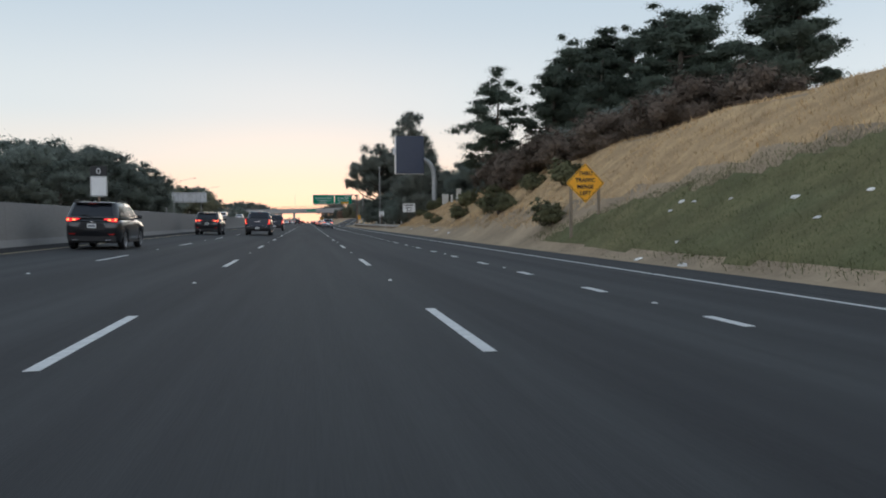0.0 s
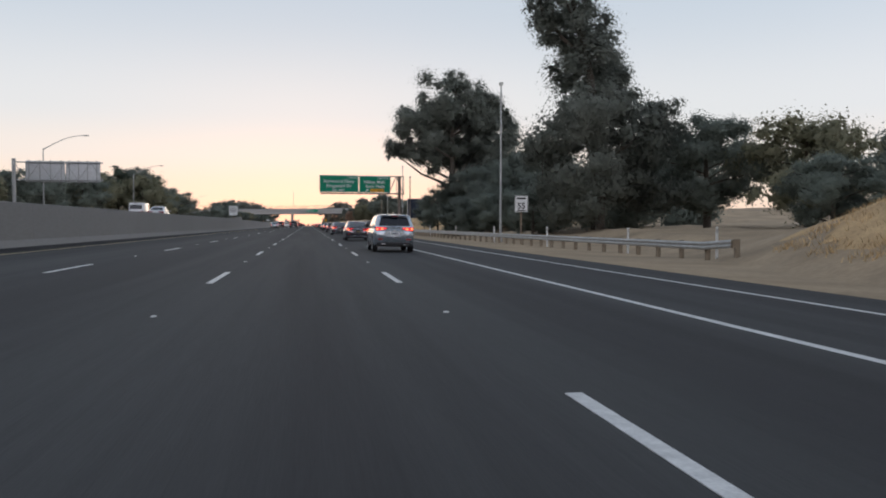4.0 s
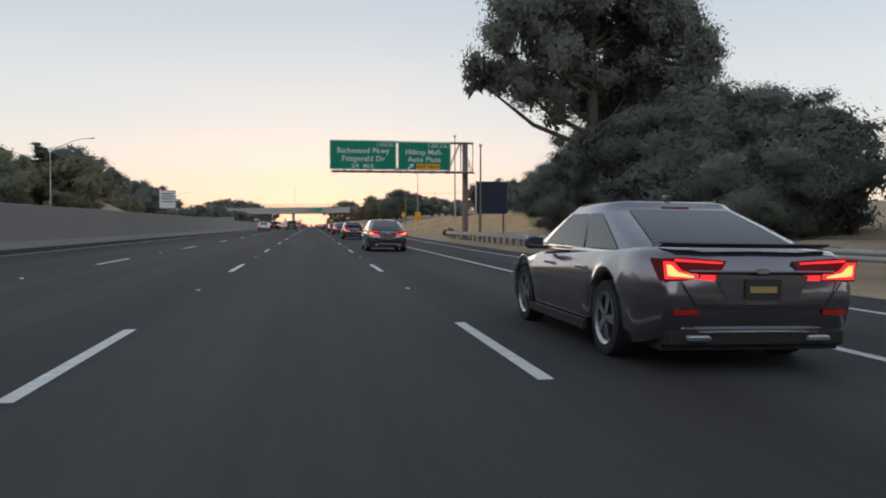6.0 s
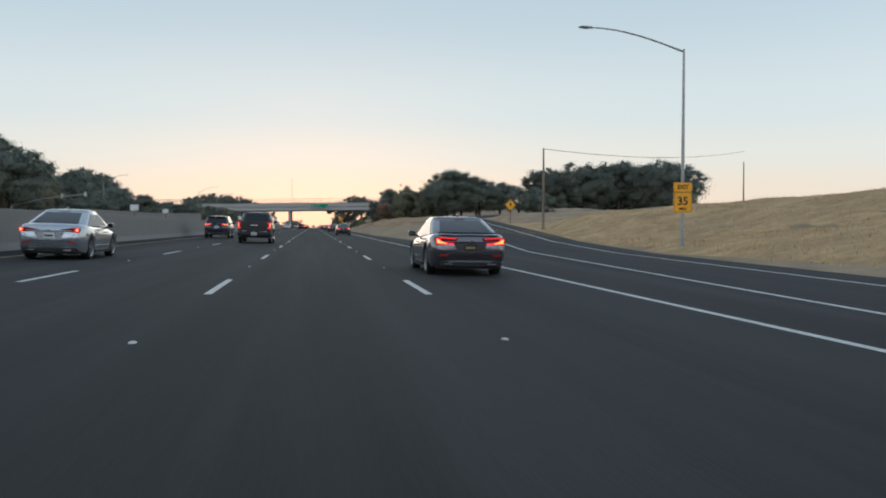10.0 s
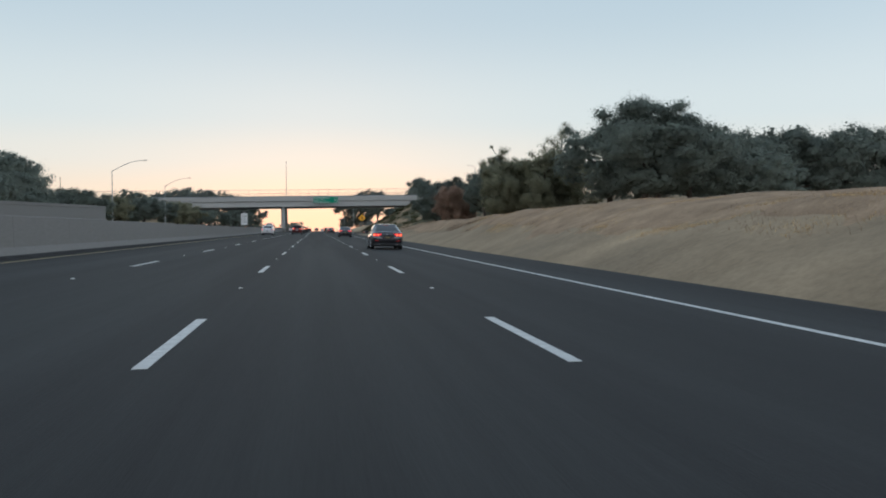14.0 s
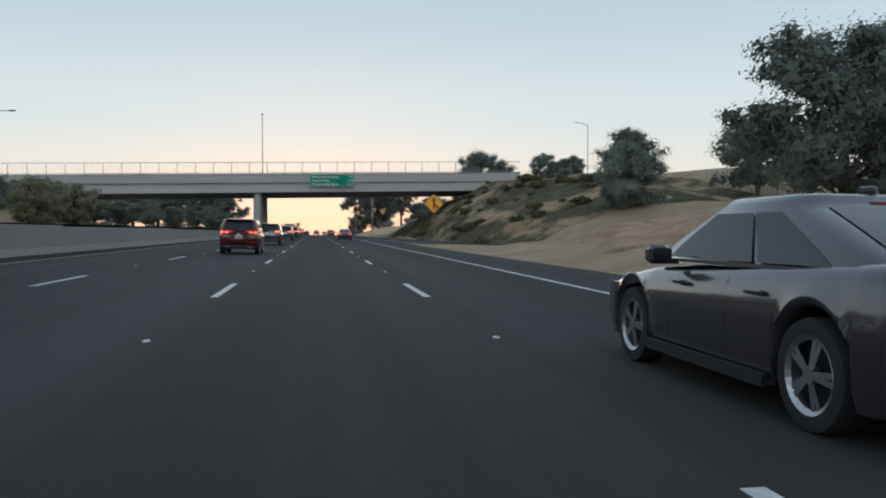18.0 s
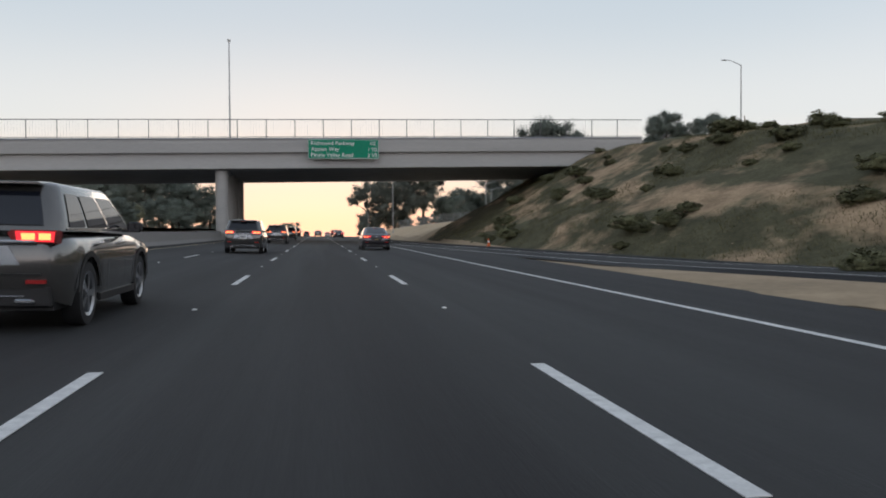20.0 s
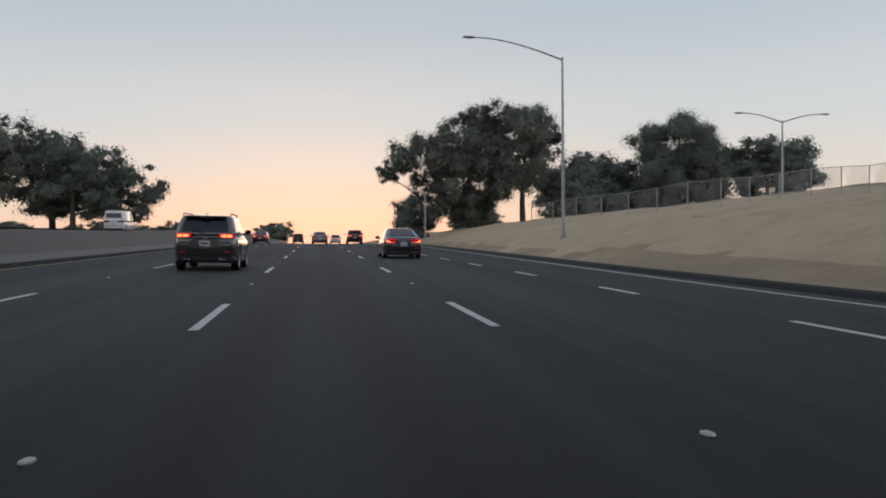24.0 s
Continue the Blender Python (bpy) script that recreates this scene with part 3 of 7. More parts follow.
wall_meshes = {}
for k in range(-12, 150):
    y = k * SEG
    h = round(wall_height(y) * 20) / 20
    if h not in wall_meshes:
        g = Geo()
        prof = [(-0.30, -0.3), (0.30, -0.3), (0.30, 0.08), (0.16, 0.33), (0.12, h - 0.02), (0.10, h), (-0.12, h), (-0.14, h - 0.02), (-0.16, 0.33), (-0.30, 0.08)]
        g.prism(prof, 0.004, SEG - 0.004)
        wall_meshes[h] = g.mesh("wall_panel", M_CONCRETE)
    part("wall_panel", wall_meshes[h], None, wall, at=pose(-10.15, y, float(road_z(-10.15, y))))
far_rings = []
for y in np.arange(388, 512, 4.0):
    zt, zg = float(np.interp(y, [388, 440, 505], [3.4, 3.6, 4.5])), land_at(-31.2, float(y)) - 0.3
    far_rings.append([(-31.0, y, zg), (-31.0, y, zt - 0.35), (-30.94, y, zt - 0.33), (-30.94, y, zt), (-31.3, y, zt), (-31.3, y, zg)])
solid("wall_ramp", Geo().rows(far_rings, closed=True), M_CONCRETE, "grey retaining wall with a pale coping beyond the opposite lanes", "wall", "structure")
solid("kerb_gutter", Geo().rows([[(x, y, float(road_z(x, y)) + z) for x, z in ((-9.86, 0.09), (-9.74, 0.09), (-9.66, 0.008), (-9.35, 0.006))] for y in np.arange(-150, 1000, 12.5)]),
               M_DIKE, "dark asphalt dike along the foot of the wall", "kerb", "structure")
dike_rings = []
for y in np.arange(560, 830, 4.0):
    x = float(interp(y, PAVE_RIGHT)) - 0.35 if y > 640 else float(np.interp(y, [r[0] for r in ENTRY], [r[2] for r in ENTRY])) - 0.2
    dike_rings.append([(x + a, y, float(road_z(x, y)) + z) for a, z in ((-0.12, 0.0), (-0.02, 0.10), (0.16, 0.14), (0.34, 0.13), (0.5, -0.1))])
solid("kerb_right", Geo().rows(dike_rings), M_DIKE, "low dark asphalt kerb along the foot of the bank", "kerb", "structure", smooth=True)

# ---- overpass ----
OV_Y0, OV_Y1 = 633.0, 658.0


def deck_z(x):
    return 7.85 + 0.014 * x


overpass = thing("overpass", "pale concrete road bridge crossing over the freeway", "bridge", kind="structure")
dx0, dx1 = -64.0, 36.0
g = Geo()
rings = []
for x in (dx0, -40, -20, 0, 20, dx1):
    z = deck_z(x)
    rings.append([(x, OV_Y0 + 1.2, z), (x, OV_Y1 - 1.2, z), (x, OV_Y1 - 0.9, z + 1.45), (x, OV_Y1 - 0.4, z + 1.55), (x, OV_Y1 - 0.4, z + 1.95), (x, OV_Y0 + 0.4, z + 1.95), (x, OV_Y0 + 0.4, z + 1.60), (x, OV_Y0 + 0.9, z + 1.50)])
g.rows(rings, closed=True)
g.add([p for p in rings[0]] + [p for p in rings[-1]], [tuple(range(7, -1, -1)), tuple(range(8, 16))])
part("deck", g, M_SOFFIT, overpass)
for yy, s in ((OV_Y0, -1), (OV_Y1, 1)):
    g = Geo()
    g.rows([[(x, yy + s * a, deck_z(x) + z) for a, z in ((-0.30, 1.60), (0.14, 1.66), (0.16, 1.72), (0.16, 2.70), (0.12, 2.98), (0.10, 3.05), (-0.20, 3.05), (-0.20, 1.96))][::-s] for x in np.linspace(dx0, dx1, 11)])
    part("parapet", g, M_DECK, overpass, "pale weathered concrete parapet")
    g = Geo()
    g.rows([[(x, yy + s * a, deck_z(x) + z) for a, z in ((0.10, 3.054), (0.22, 3.06), (0.22, 3.20), (-0.26, 3.20), (-0.26, 3.054))][::-s] for x in np.linspace(dx0, dx1, 11)])
    part("coping", g, M_SOFFIT, overpass, "darker stained coping on the parapet")
    g = Geo()
    g.rows([[(x, yy + s * a, deck_z(x) + z) for a, z in ((-1.21, -0.004), (-0.10, -0.004), (-0.06, 0.05), (-0.30, 1.50), (-0.30, 1.62))][::-s] for x in np.linspace(dx0, dx1, 11)])
    part("girder", g, M_DECK, overpass, "smooth concrete edge girder")
for yy in (OV_Y0 + 0.0, OV_Y1 - 0.0):
    rail = part("rail", Geo().tube([(dx0, yy, deck_z(dx0) + 5.12), (dx1, yy, deck_z(dx1) + 5.12)], 0.045, 6), M_RAIL, overpass, "thin steel top rail")
    part("rail", Geo().tube([(dx0, yy, deck_z(dx0) + 3.32), (dx1, yy, deck_z(dx1) + 3.32)], 0.03, 6), M_RAIL, overpass)
    post = Geo().tube([(0, 0, 0), (0, 0, 1.96)], 0.045, 6).mesh("post", M_RAIL)
    for k in range(0, 33):
        x = -61.4 + k * 2.955
        part("post", post, None, overpass, at=pose(x, yy, deck_z(x) + 3.18))
# mesh of the pedestrian fence, thin wires
for yy in (OV_Y0, OV_Y1):
    g = Geo()
    for k in range(0, 340):
        x = dx0 + 0.3 + k * 0.293
        g.tube([(x, yy, deck_z(x) + 3.22), (x, yy, deck_z(x) + 5.1)], 0.006, 3, caps=False)
    tagged(part("mesh_wire", g, M_RAIL, overpass), kind="stuff")
col = Geo().tube([(0, 0, -0.6), (0, 0, 0.3), (0, 0, 6.9), (0, 0, 7.4)], [0.68, 0.66, 0.66, 0.66], 24).mesh("column", M_DECK, True, 40)
for yy in (634.4, 640.9, 645.2, 652.8):
    part("column", col, None, overpass, "round grey concrete column", at=pose(-10.0, yy, 0.2))
part("bent_cap", Geo().box(-10.6, -9.4, 635.6, 655.4, 7.5, 7.72, 0.06), M_SOFFIT, overpass)
for x, s in ((dx1 - 0.2, 1), (dx0, -1)):
    part("abutment", Geo().box(min(x, x + 2.5 * s), max(x, x + 2.5 * s), OV_Y0 + 0.4, OV_Y1 - 0.4, land_at(x, 645) - 3, deck_z(x) + 1.4, 0.1), M_DECK, overpass)
part("pedestal", Geo().box(-10.95, -9.2, 633.4, 655.2, 0.0, 1.12, 0.06), M_CONCRETE, overpass, "low concrete crash block round the columns")


# ---- street furniture ----
def light_pole(x, y, z, height=10.4, arm=(-4.6, 1.15), twin=False, group="freeway lamps", label="tall galvanised freeway lamp with a curved arm"):
    t = thing("street_lamp", label, "street lamp", (x, y, z), group)
    part("pole", Geo().tube([(0, 0, -0.2), (0, 0, height * 0.5), (0, 0, height)], [0.105, 0.085, 0.06], 10), M_GALV, t, smooth=True)
    part("base_plate", Geo().box(-0.2, 0.2, -0.2, 0.2, 0, 0.05, 0.01).tube([(0, 0, 0.05), (0, 0, 0.28)], 0.15, 10), M_GALV, t)
    for s in ((1, -1) if twin else (1,)):
        ax, az = arm[0] * s, arm[1]
        pts = [(ax * u, 0, height - 0.15 + az * math.sin(u * math.pi / 2)) for u in np.linspace(0, 1, 9)]
        a = part("arm", Geo().tube(pts, [0.06, 0.055, 0.05, 0.048, 0.045, 0.042, 0.04, 0.04, 0.04], 8), M_GALV, t, smooth=True)
        d = 1 if ax > 0 else -1
        hx, hz = ax, height - 0.15 + az
        part("lamp_head", Geo().rows([[(hx + d * u, w * math.cos(q), hz + hh * math.sin(q)) for q in np.linspace(0, 2 * math.pi, 10, endpoint=False)]
                                      for u, w, hh in ((-0.08, 0.03, 0.03), (0.0, 0.10, 0.06), (0.3, 0.16, 0.085), (0.6, 0.12, 0.06), (0.72, 0.02, 0.01))], closed=True), M_GALV, t, smooth=True)
    return t


def plain_pole(x, y, z, height, r=0.09, material=None, name="pole", label="slender grey steel pole", top=True):
    t = thing(name, label, "pole", (x, y, z))
    part("shaft", Geo().tube([(0, 0, -0.2), (0, 0, height)], [r, r * 0.6], 10), material or M_GALV, t, smooth=True)
    part("base_plate", Geo().tube([(0, 0, 0), (0, 0, 0.25)], r * 1.7, 10), material or M_GALV, t)
    if top:
        part("finial", Geo().box(-0.16, 0.16, -0.12, 0.12, height - 0.04, height + 0.22, 0.03), M_CABINET, t)
    return t


def panel(w, h, depth=0.012, r=0.06):
    """A rounded sign plate, in the x-z plane, centred on the origin, facing -y."""
    o = []
    for cx, cz, a0 in ((w / 2 - r, -h / 2 + r, -90), (w / 2 - r, h / 2 - r, 0), (-w / 2 + r, h / 2 - r, 90), (-w / 2 + r, -h / 2 + r, 180)):
        o += [(cx + r * math.cos(radians(a0 + k * 22.5)), cz + r * math.sin(radians(a0 + k * 22.5))) for k in range(5)]
    return Geo().prism(o, -depth / 2, depth / 2)


def border(w, h, line, r=0.06, y=-0.009):
    """The frame line round a plate."""
    def ring(w_, h_, r_):
        o = []
        for cx, cz, a0 in ((w_ / 2 - r_, -h_ / 2 + r_, -90), (w_ / 2 - r_, h_ / 2 - r_, 0), (-w_ / 2 + r_, h_ / 2 - r_, 90), (-w_ / 2 + r_, -h_ / 2 + r_, 180)):
            o += [(cx + r_ * math.cos(radians(a0 + k * 22.5)), y, cz + r_ * math.sin(radians(a0 + k * 22.5))) for k in range(5)]
        return o
    a, b = ring(w, h, r), ring(w - 2 * line, h - 2 * line, max(r - line, 0.01))
    n = len(a)
    return Geo().add(a + b, [(i, (i + 1) % n, (i + 1) % n + n, i + n) for i in range(n)])


def text_on(parent, s, size, x, z, y, material, tight=1.0, name="lettering", bold=0.02):
    return part(name, lettering(s, size, material, tight=tight, bold=bold), None, parent, at=pose(x, y, z - size / 2))


def bars_on(parent, rows_, y, material, name="printed_line"):
    """Unreadable writing as plain bars: x0, x1, z0, z1."""
    for x0, x1, z0, z1 in rows_:
        part(name, Geo().box(x0, x1, y - 0.004, y, z0, z1), material, parent)


# yellow merge diamond on two wooden posts
def warning_diamond(x, y, z_centre, side, lines, label, posts=2, symbol=None, turn=0.0):
    t = thing("warning_sign", label, "road sign", pose(x, y, z_centre, 0, 0, turn))
    hd = side / math.sqrt(2)
    pl = part("sign_plate", panel(side, side, r=0.07), M_YELLOW, t, at=pose(0, 0, 0, 0, 45, 0))
    part("border_line", border(side - 0.06, side - 0.06, 0.025, 0.06), M_INK, pl)
    for s, zz, size in lines:
        text_on(t, s, size, 0, zz, -0.014, M_INK, bold=0.03)
    if symbol == "merge":
        part("symbol", Geo().box(-0.06, 0.06, -0.016, -0.010, -0.42, 0.22), M_INK, t)
        part("symbol", Geo().add([(-0.2, -0.016, 0.2), (0.2, -0.016, 0.2), (0, -0.016, 0.5)], [(0, 1, 2)]), M_INK, t)
        part("symbol", Geo().add([(0.30, -0.016, -0.40), (0.40, -0.016, -0.33), (0.07, -0.016, 0.02), (0.04, -0.016, -0.12)], [(0, 1, 2, 3)]), M_INK, t)
    if symbol == "curve":
        part("symbol", Geo().box(-0.05, 0.05, -0.016, -0.010, -0.25, 0.05), M_INK, t)
        part("symbol", Geo().add([(-0.16, -0.016, 0.03), (0.16, -0.016, 0.03), (0, -0.016, 0.28)], [(0, 1, 2)]), M_INK, t)
    for px in ((-0.62, 0.62) if posts == 2 else (0,)):
        zb = land_at(x + px, y) - z_centre
        w = 0.055 if posts == 2 else 0.036
        part("post", Geo().box(px - w, px + w, 0.012, 0.012 + 2 * w, zb - 0.3, 0.15 if posts == 2 else hd * 0.6), M_WOOD if posts == 2 else M_RUST, t)
    return t


warning_diamond(12.0, 34.0, 2.72, 1.22, (("THRU", 0.42, 0.17), ("TRAFFIC", 0.13, 0.17), ("MERGE", -0.15, 0.17), ("LEFT", -0.42, 0.17)),
                "orange-yellow diamond merging traffic sign on two wooden posts")
warning_diamond(22.75, 365.0, 3.63, 0.95, (), "small yellow diamond warning sign on a steel post", posts=1, symbol="curve")
warning_diamond(9.45, 556.6, 3.38, 1.14, (), "yellow diamond merge sign with a black arrow on a post", posts=1, symbol="merge")


def white_sign(x, y, z0, z1, w, lines, label, posts=1, bars=(), name="road_sign", head=0.0):
    zc, h = (z0 + z1) / 2, z1 - z0
    t = thing(name, label, "road sign", (x, y, zc))
    pl = part("sign_plate", panel(w, h), M_WHITE, t)
    part("border_line", border(w - 0.05, h - 0.05, 0.018, 0.05), M_INK, pl)
    for s, zz, size in lines:
        text_on(t, s, size, 0, zz, -0.012, M_INK, bold=0.03)
    bars_on(t, bars, -0.008, M_INK)
    if head:
        part("head_plate", panel(w, head), M_INK, t, "black top plate", at=pose(0, 0, h / 2 + head / 2 + 0.02))
        part("symbol", Geo().tube([(0.09 * math.cos(a), -0.012, h / 2 + head / 2 + 0.02 + 0.14 * math.sin(a)) for a in np.linspace(0, 2 * math.pi, 9)], 0.022, 6), M_WHITE, t)
    zb = max(land_at(x, y), float(road_z(x, y))) - zc
    for px in ((-w * 0.32, w * 0.32) if posts == 2 else (0,)):
        part("post", Geo().box(px - 0.045, px + 0.045, 0.010, 0.10, zb - 0.3, h * 0.4), M_RUST, t)
    return t


white_sign(14.05, 112.8, 2.35, 3.58, 1.75, (("MUST", 0.0, 0.24), ("EXIT", -0.36, 0.24)), "white MUST EXIT lane sign on a rusty post", bars=((-0.62, 0.62, 0.30, 0.44),))
white_sign(14.8, 164.0, 2.05, 3.2, 0.95, (("55", -0.12, 0.42),), "white 55 speed limit sign on a post", bars=((-0.32, 0.32, 0.33, 0.45), (-0.3, 0.3, -0.50, -0.42)))
# signs that stand on the median wall
for y, z0, z1, w, head, bars in ((44.0, 2.5, 3.5, 0.8, 0.5, ()), (224.0, 2.35, 3.65, 1.15, 0.0, ((-0.42, 0.42, 0.36, 0.42), (-0.42, 0.42, 0.18, 0.24), (-0.42, 0.42, 0.0, 0.06), (-0.42, 0.42, -0.2, -0.14))),
                                 (497.3, 1.67, 3.29, 0.92, 0.26, ((-0.34, 0.34, 0.52, 0.57), (-0.34, 0.34, 0.34, 0.39), (-0.34, 0.34, 0.12, 0.17), (-0.46, 0.46, -0.13, -0.08), (-0.32, 0.32, -0.36, -0.32), (-0.32, 0.32, -0.54, -0.50))),
                                 (320.0, 1.98, 2.35, 0.5, 0, ()), (330.0, 1.98, 2.3, 0.4, 0, ()), (388.0, 1.98, 2.5, 0.5, 0, ()), (396.0, 1.98, 2.4, 0.4, 0, ())):
    white_sign(-10.15, y, z0, z1, w, (), "white carpool lane notice on a post on top of the wall" if w > 0.6 else "small white marker sign on top of the wall", bars=bars, head=head)

# exit speed plate on the lamp beside the ramp
light_pole(19.6, 313.0, land_at(19.6, 313), 10.7, (-5.2, 1.1))
t = thing("speed_plate", "yellow exit 35 mph advisory plate fixed to the lamp pole", "road sign", (19.55, 312.86, 2.65))
pl = part("sign_plate", panel(1.05, 1.12), M_YELLOW, t, at=(0, 0, -0.2))
part("sign_plate", panel(1.05, 0.48), M_YELLOW, t, at=(0, 0, 0.62))
part("border_line", border(0.99, 1.06, 0.02, 0.05), M_INK, pl)
text_on(t, "35", 0.45, 0, -0.12, -0.012, M_INK, bold=0.03)
text_on(t, "EXIT", 0.22, 0, 0.62, -0.012, M_INK, bold=0.03)
text_on(t, "MPH", 0.15, 0, -0.56, -0.012, M_INK, bold=0.03)
part("bracket", Geo().box(-0.08, 0.08, 0.01, 0.06, -0.6, 0.7), M_GALV, t)

light_pole(14.4, 703.2, land_at(14.4, 703.2), 10.9, (-5.4, 1.2))
light_pole(12.6, 268.0 + 484.5, land_at(12.6, 752.5), 6.2, (-0.9, 0.2), label="slim grey pole with a short arm beside the bank", group="")
light_pole(30.0, 690.0, land_at(30.0, 690), 6.6, (-3.4, 0.8), twin=True, group="ramp lamps", label="twin-armed grey street lamp behind the bank")
light_pole(36.5, 716.0, land_at(36.5, 716), 6.0, (-3.4, 0.7), twin=True, group="ramp lamps", label="twin-armed grey street lamp behind the bank")
for x, y in ((-34, 222), (-34, 278), (-50, 480), (-34, 525), (-34, 574)):
    light_pole(x, y, land_at(x, y), 9.2, (5.0, 1.9))
plain_pole(17.6, 262.0, land_at(17.6, 262), 12.2, 0.11)
plain_pole(15.2, 172.0, land_at(15.2, 172), 12.5, 0.10, label="tall slim white pole behind the guardrail")
plain_pole(21.0, 345.0, land_at(21.0, 345), 7.6, 0.13, M_WOOD, "utility_pole", "wooden utility pole on the dry hillside", top=False)
plain_pole(-9.0, 633.4, deck_z(-9) + 2.9, 10.4, 0.10, label="tall grey lamp pole on the bridge parapet")
light_pole(49.6, 636.0, land_at(49.6, 636), 20.6 - land_at(49.6, 636), (-1.8, 0.6), group="ramp lamps", label="grey street lamp with a short arm above the embankment")

# overhead sign: one steel column, a truss and two green panels
gantry = thing("overhead_sign", "cantilevered steel truss with two green exit panels over the freeway", "road sign", (0, 237.0, 0))
part("column", Geo().tube([(14.3, 0.7, land_at(14.3, 237.7) - 0.3), (14.3, 0.7, 8.82)], [0.29, 0.25], 16), M_POLE, gantry, "brown weathered round steel column", smooth=True)
part("base_plate", Geo().tube([(14.3, 0.7, land_at(14.3, 237.7)), (14.3, 0.7, land_at(14.3, 237.7) + 0.15)], 0.5, 12), M_POLE, gantry)
for yy in (0.28, 1.15):
    for zz in (6.05, 8.75):
        part("chord", Geo().tube([(1.9, yy, zz), (15.0, yy, zz)], 0.06, 8), M_POLE, gantry)
    for k in range(0, 11):
        xa = 1.9 + k * 1.19
        part("brace", Geo().tube([(xa, yy, 6.05 if k % 2 else 8.75), (xa + 1.19, yy, 8.75 if k % 2 else 6.05)], 0.035, 6), M_POLE, gantry)
for k in range(0, 12):
    xa = 1.9 + k * 1.19
    part("strut", Geo().tube([(xa, 0.28, 6.05), (xa, 1.15, 6.05)], 0.03, 6), M_POLE, gantry)
    part("strut", Geo().tube([(xa, 0.28, 8.75), (xa, 1.15, 8.75)], 0.03, 6), M_POLE, gantry)
for xa in (13.8, 14.95):
    part("strut", Geo().tube([(xa, 0.28, 6.05), (xa, 0.28, 8.75)], 0.04, 6), M_POLE, gantry)
part("walkway", Geo().box(1.9, 15.0, -0.62, 0.25, 5.90, 5.95), M_POLE, gantry, "dark grated walkway under the panels")
for k in range(0, 8):
    xa = 2.3 + 1.45 * k
    b = part("bracket", Geo().box(xa - 0.03, xa + 0.03, -0.6, 0.25, 5.82, 5.9), M_POLE, gantry)
    part("sign_lamp", Geo().box(xa - 0.18, xa + 0.18, -0.75, -0.55, 5.95, 6.07, 0.03), M_POLE, gantry)


def green_panel(parent, xc, zc, w, h, name="green_panel", y=0.1, label=""):
    p = part(name, panel(w, h, 0.05, 0.12), M_GREEN, parent, label, at=pose(xc, y, zc))
    part("border_line", border(w - 0.06, h - 0.06, 0.05, 0.11, -0.029), M_WHITE, p)
    return p


pa = green_panel(gantry, 4.78, 7.50, 6.05, 2.66, label="green panel reading Richmond Pkwy Fitzgerald Dr 3/4 MILE")
text_on(pa, "Richmond Pkwy", 0.50, 0, 0.42, -0.034, M_WHITE, 1.05)
text_on(pa, "Fitzgerald Dr", 0.50, 0, -0.30, -0.034, M_WHITE, 1.05)
text_on(pa, "3/4", 0.40, -0.75, -0.98, -0.034, M_WHITE)
text_on(pa, "MILE", 0.34, 0.45, -0.98, -0.034, M_WHITE, 1.05)
part("tab_line", border(1.7, 0.42, 0.035, 0.06, -0.032), M_WHITE, pa, at=pose(2.1, 0, 1.04))
text_on(pa, "EXIT 20", 0.24, 2.1, 1.03, -0.034, M_WHITE)
pb = green_panel(gantry, 10.38, 7.46, 4.90, 2.62, label="green panel reading Hilltop Mall Auto Plaza with a yellow EXIT ONLY plate")
text_on(pb, "Hilltop Mall-", 0.48, -0.05, 0.38, -0.034, M_WHITE, 1.02)
text_on(pb, "Auto Plaza", 0.48, 0.0, -0.28, -0.034, M_WHITE, 1.05)
part("tab_line", border(2.0, 0.42, 0.035, 0.06, -0.032), M_WHITE, pb, at=pose(1.35, 0, 1.02))
text_on(pb, "EXIT 19 B", 0.24, 1.35, 1.01, -0.034, M_WHITE)
part("exit_only_plate", panel(2.15, 0.5, 0.012, 0.05), M_YELLOW, pb, "yellow EXIT ONLY plate", at=pose(0.35, -0.034, -0.97))
text_on(pb, "EXIT ONLY", 0.28, 0.35, -0.97, -0.05, M_INK, 1.05)
part("arrow", Geo().add([(-0.30, 0, -0.20), (-0.22, 0, -0.28), (0.08, 0, 0.02), (0.0, 0, 0.10), (-0.14, 0, 0.16), (0.26, 0, 0.26), (0.16, 0, -0.14)],
                        [(0, 1, 2, 3), (4, 6, 5)]), M_WHITE, pb, at=pose(-1.25, -0.036, -0.95))

# green distance panel hung on the overpass
ds = thing("distance_sign", "green three-line distance sign hung on the bridge parapet", "road sign", (2.75, 632.6, 9.85))
p = part("green_panel", panel(7.45, 2.05, 0.05, 0.1), M_GREEN, ds)
part("border_line", border(7.39, 1.99, 0.04, 0.09, -0.03), M_WHITE, p)
for s, d, zz in (("Richmond Parkway", "1/2", 0.62), ("Appian Way", "1 1/2", 0.0), ("Pinole Valley Road", "2 1/2", -0.62)):
    me = lettering(s, 0.40, M_WHITE, tight=1.06)
    wmin = min(v.co.x for v in me.vertices)
    part("lettering", me, None, p, at=pose(-3.4 - wmin, -0.034, zz - 0.2))
    text_on(p, d, 0.38, 3.05, zz, -0.034, M_WHITE, 0.95)
for k in range(5):
    part("bracket", Geo().box(-3.3 + 1.6 * k, -3.22 + 1.6 * k, -0.7, 0.4, -1.22, -1.1), M_POLE, ds)
part("light_bar", Geo().box(-3.5, 3.5, -0.72, -0.60, -1.16, -1.10), M_POLE, ds)

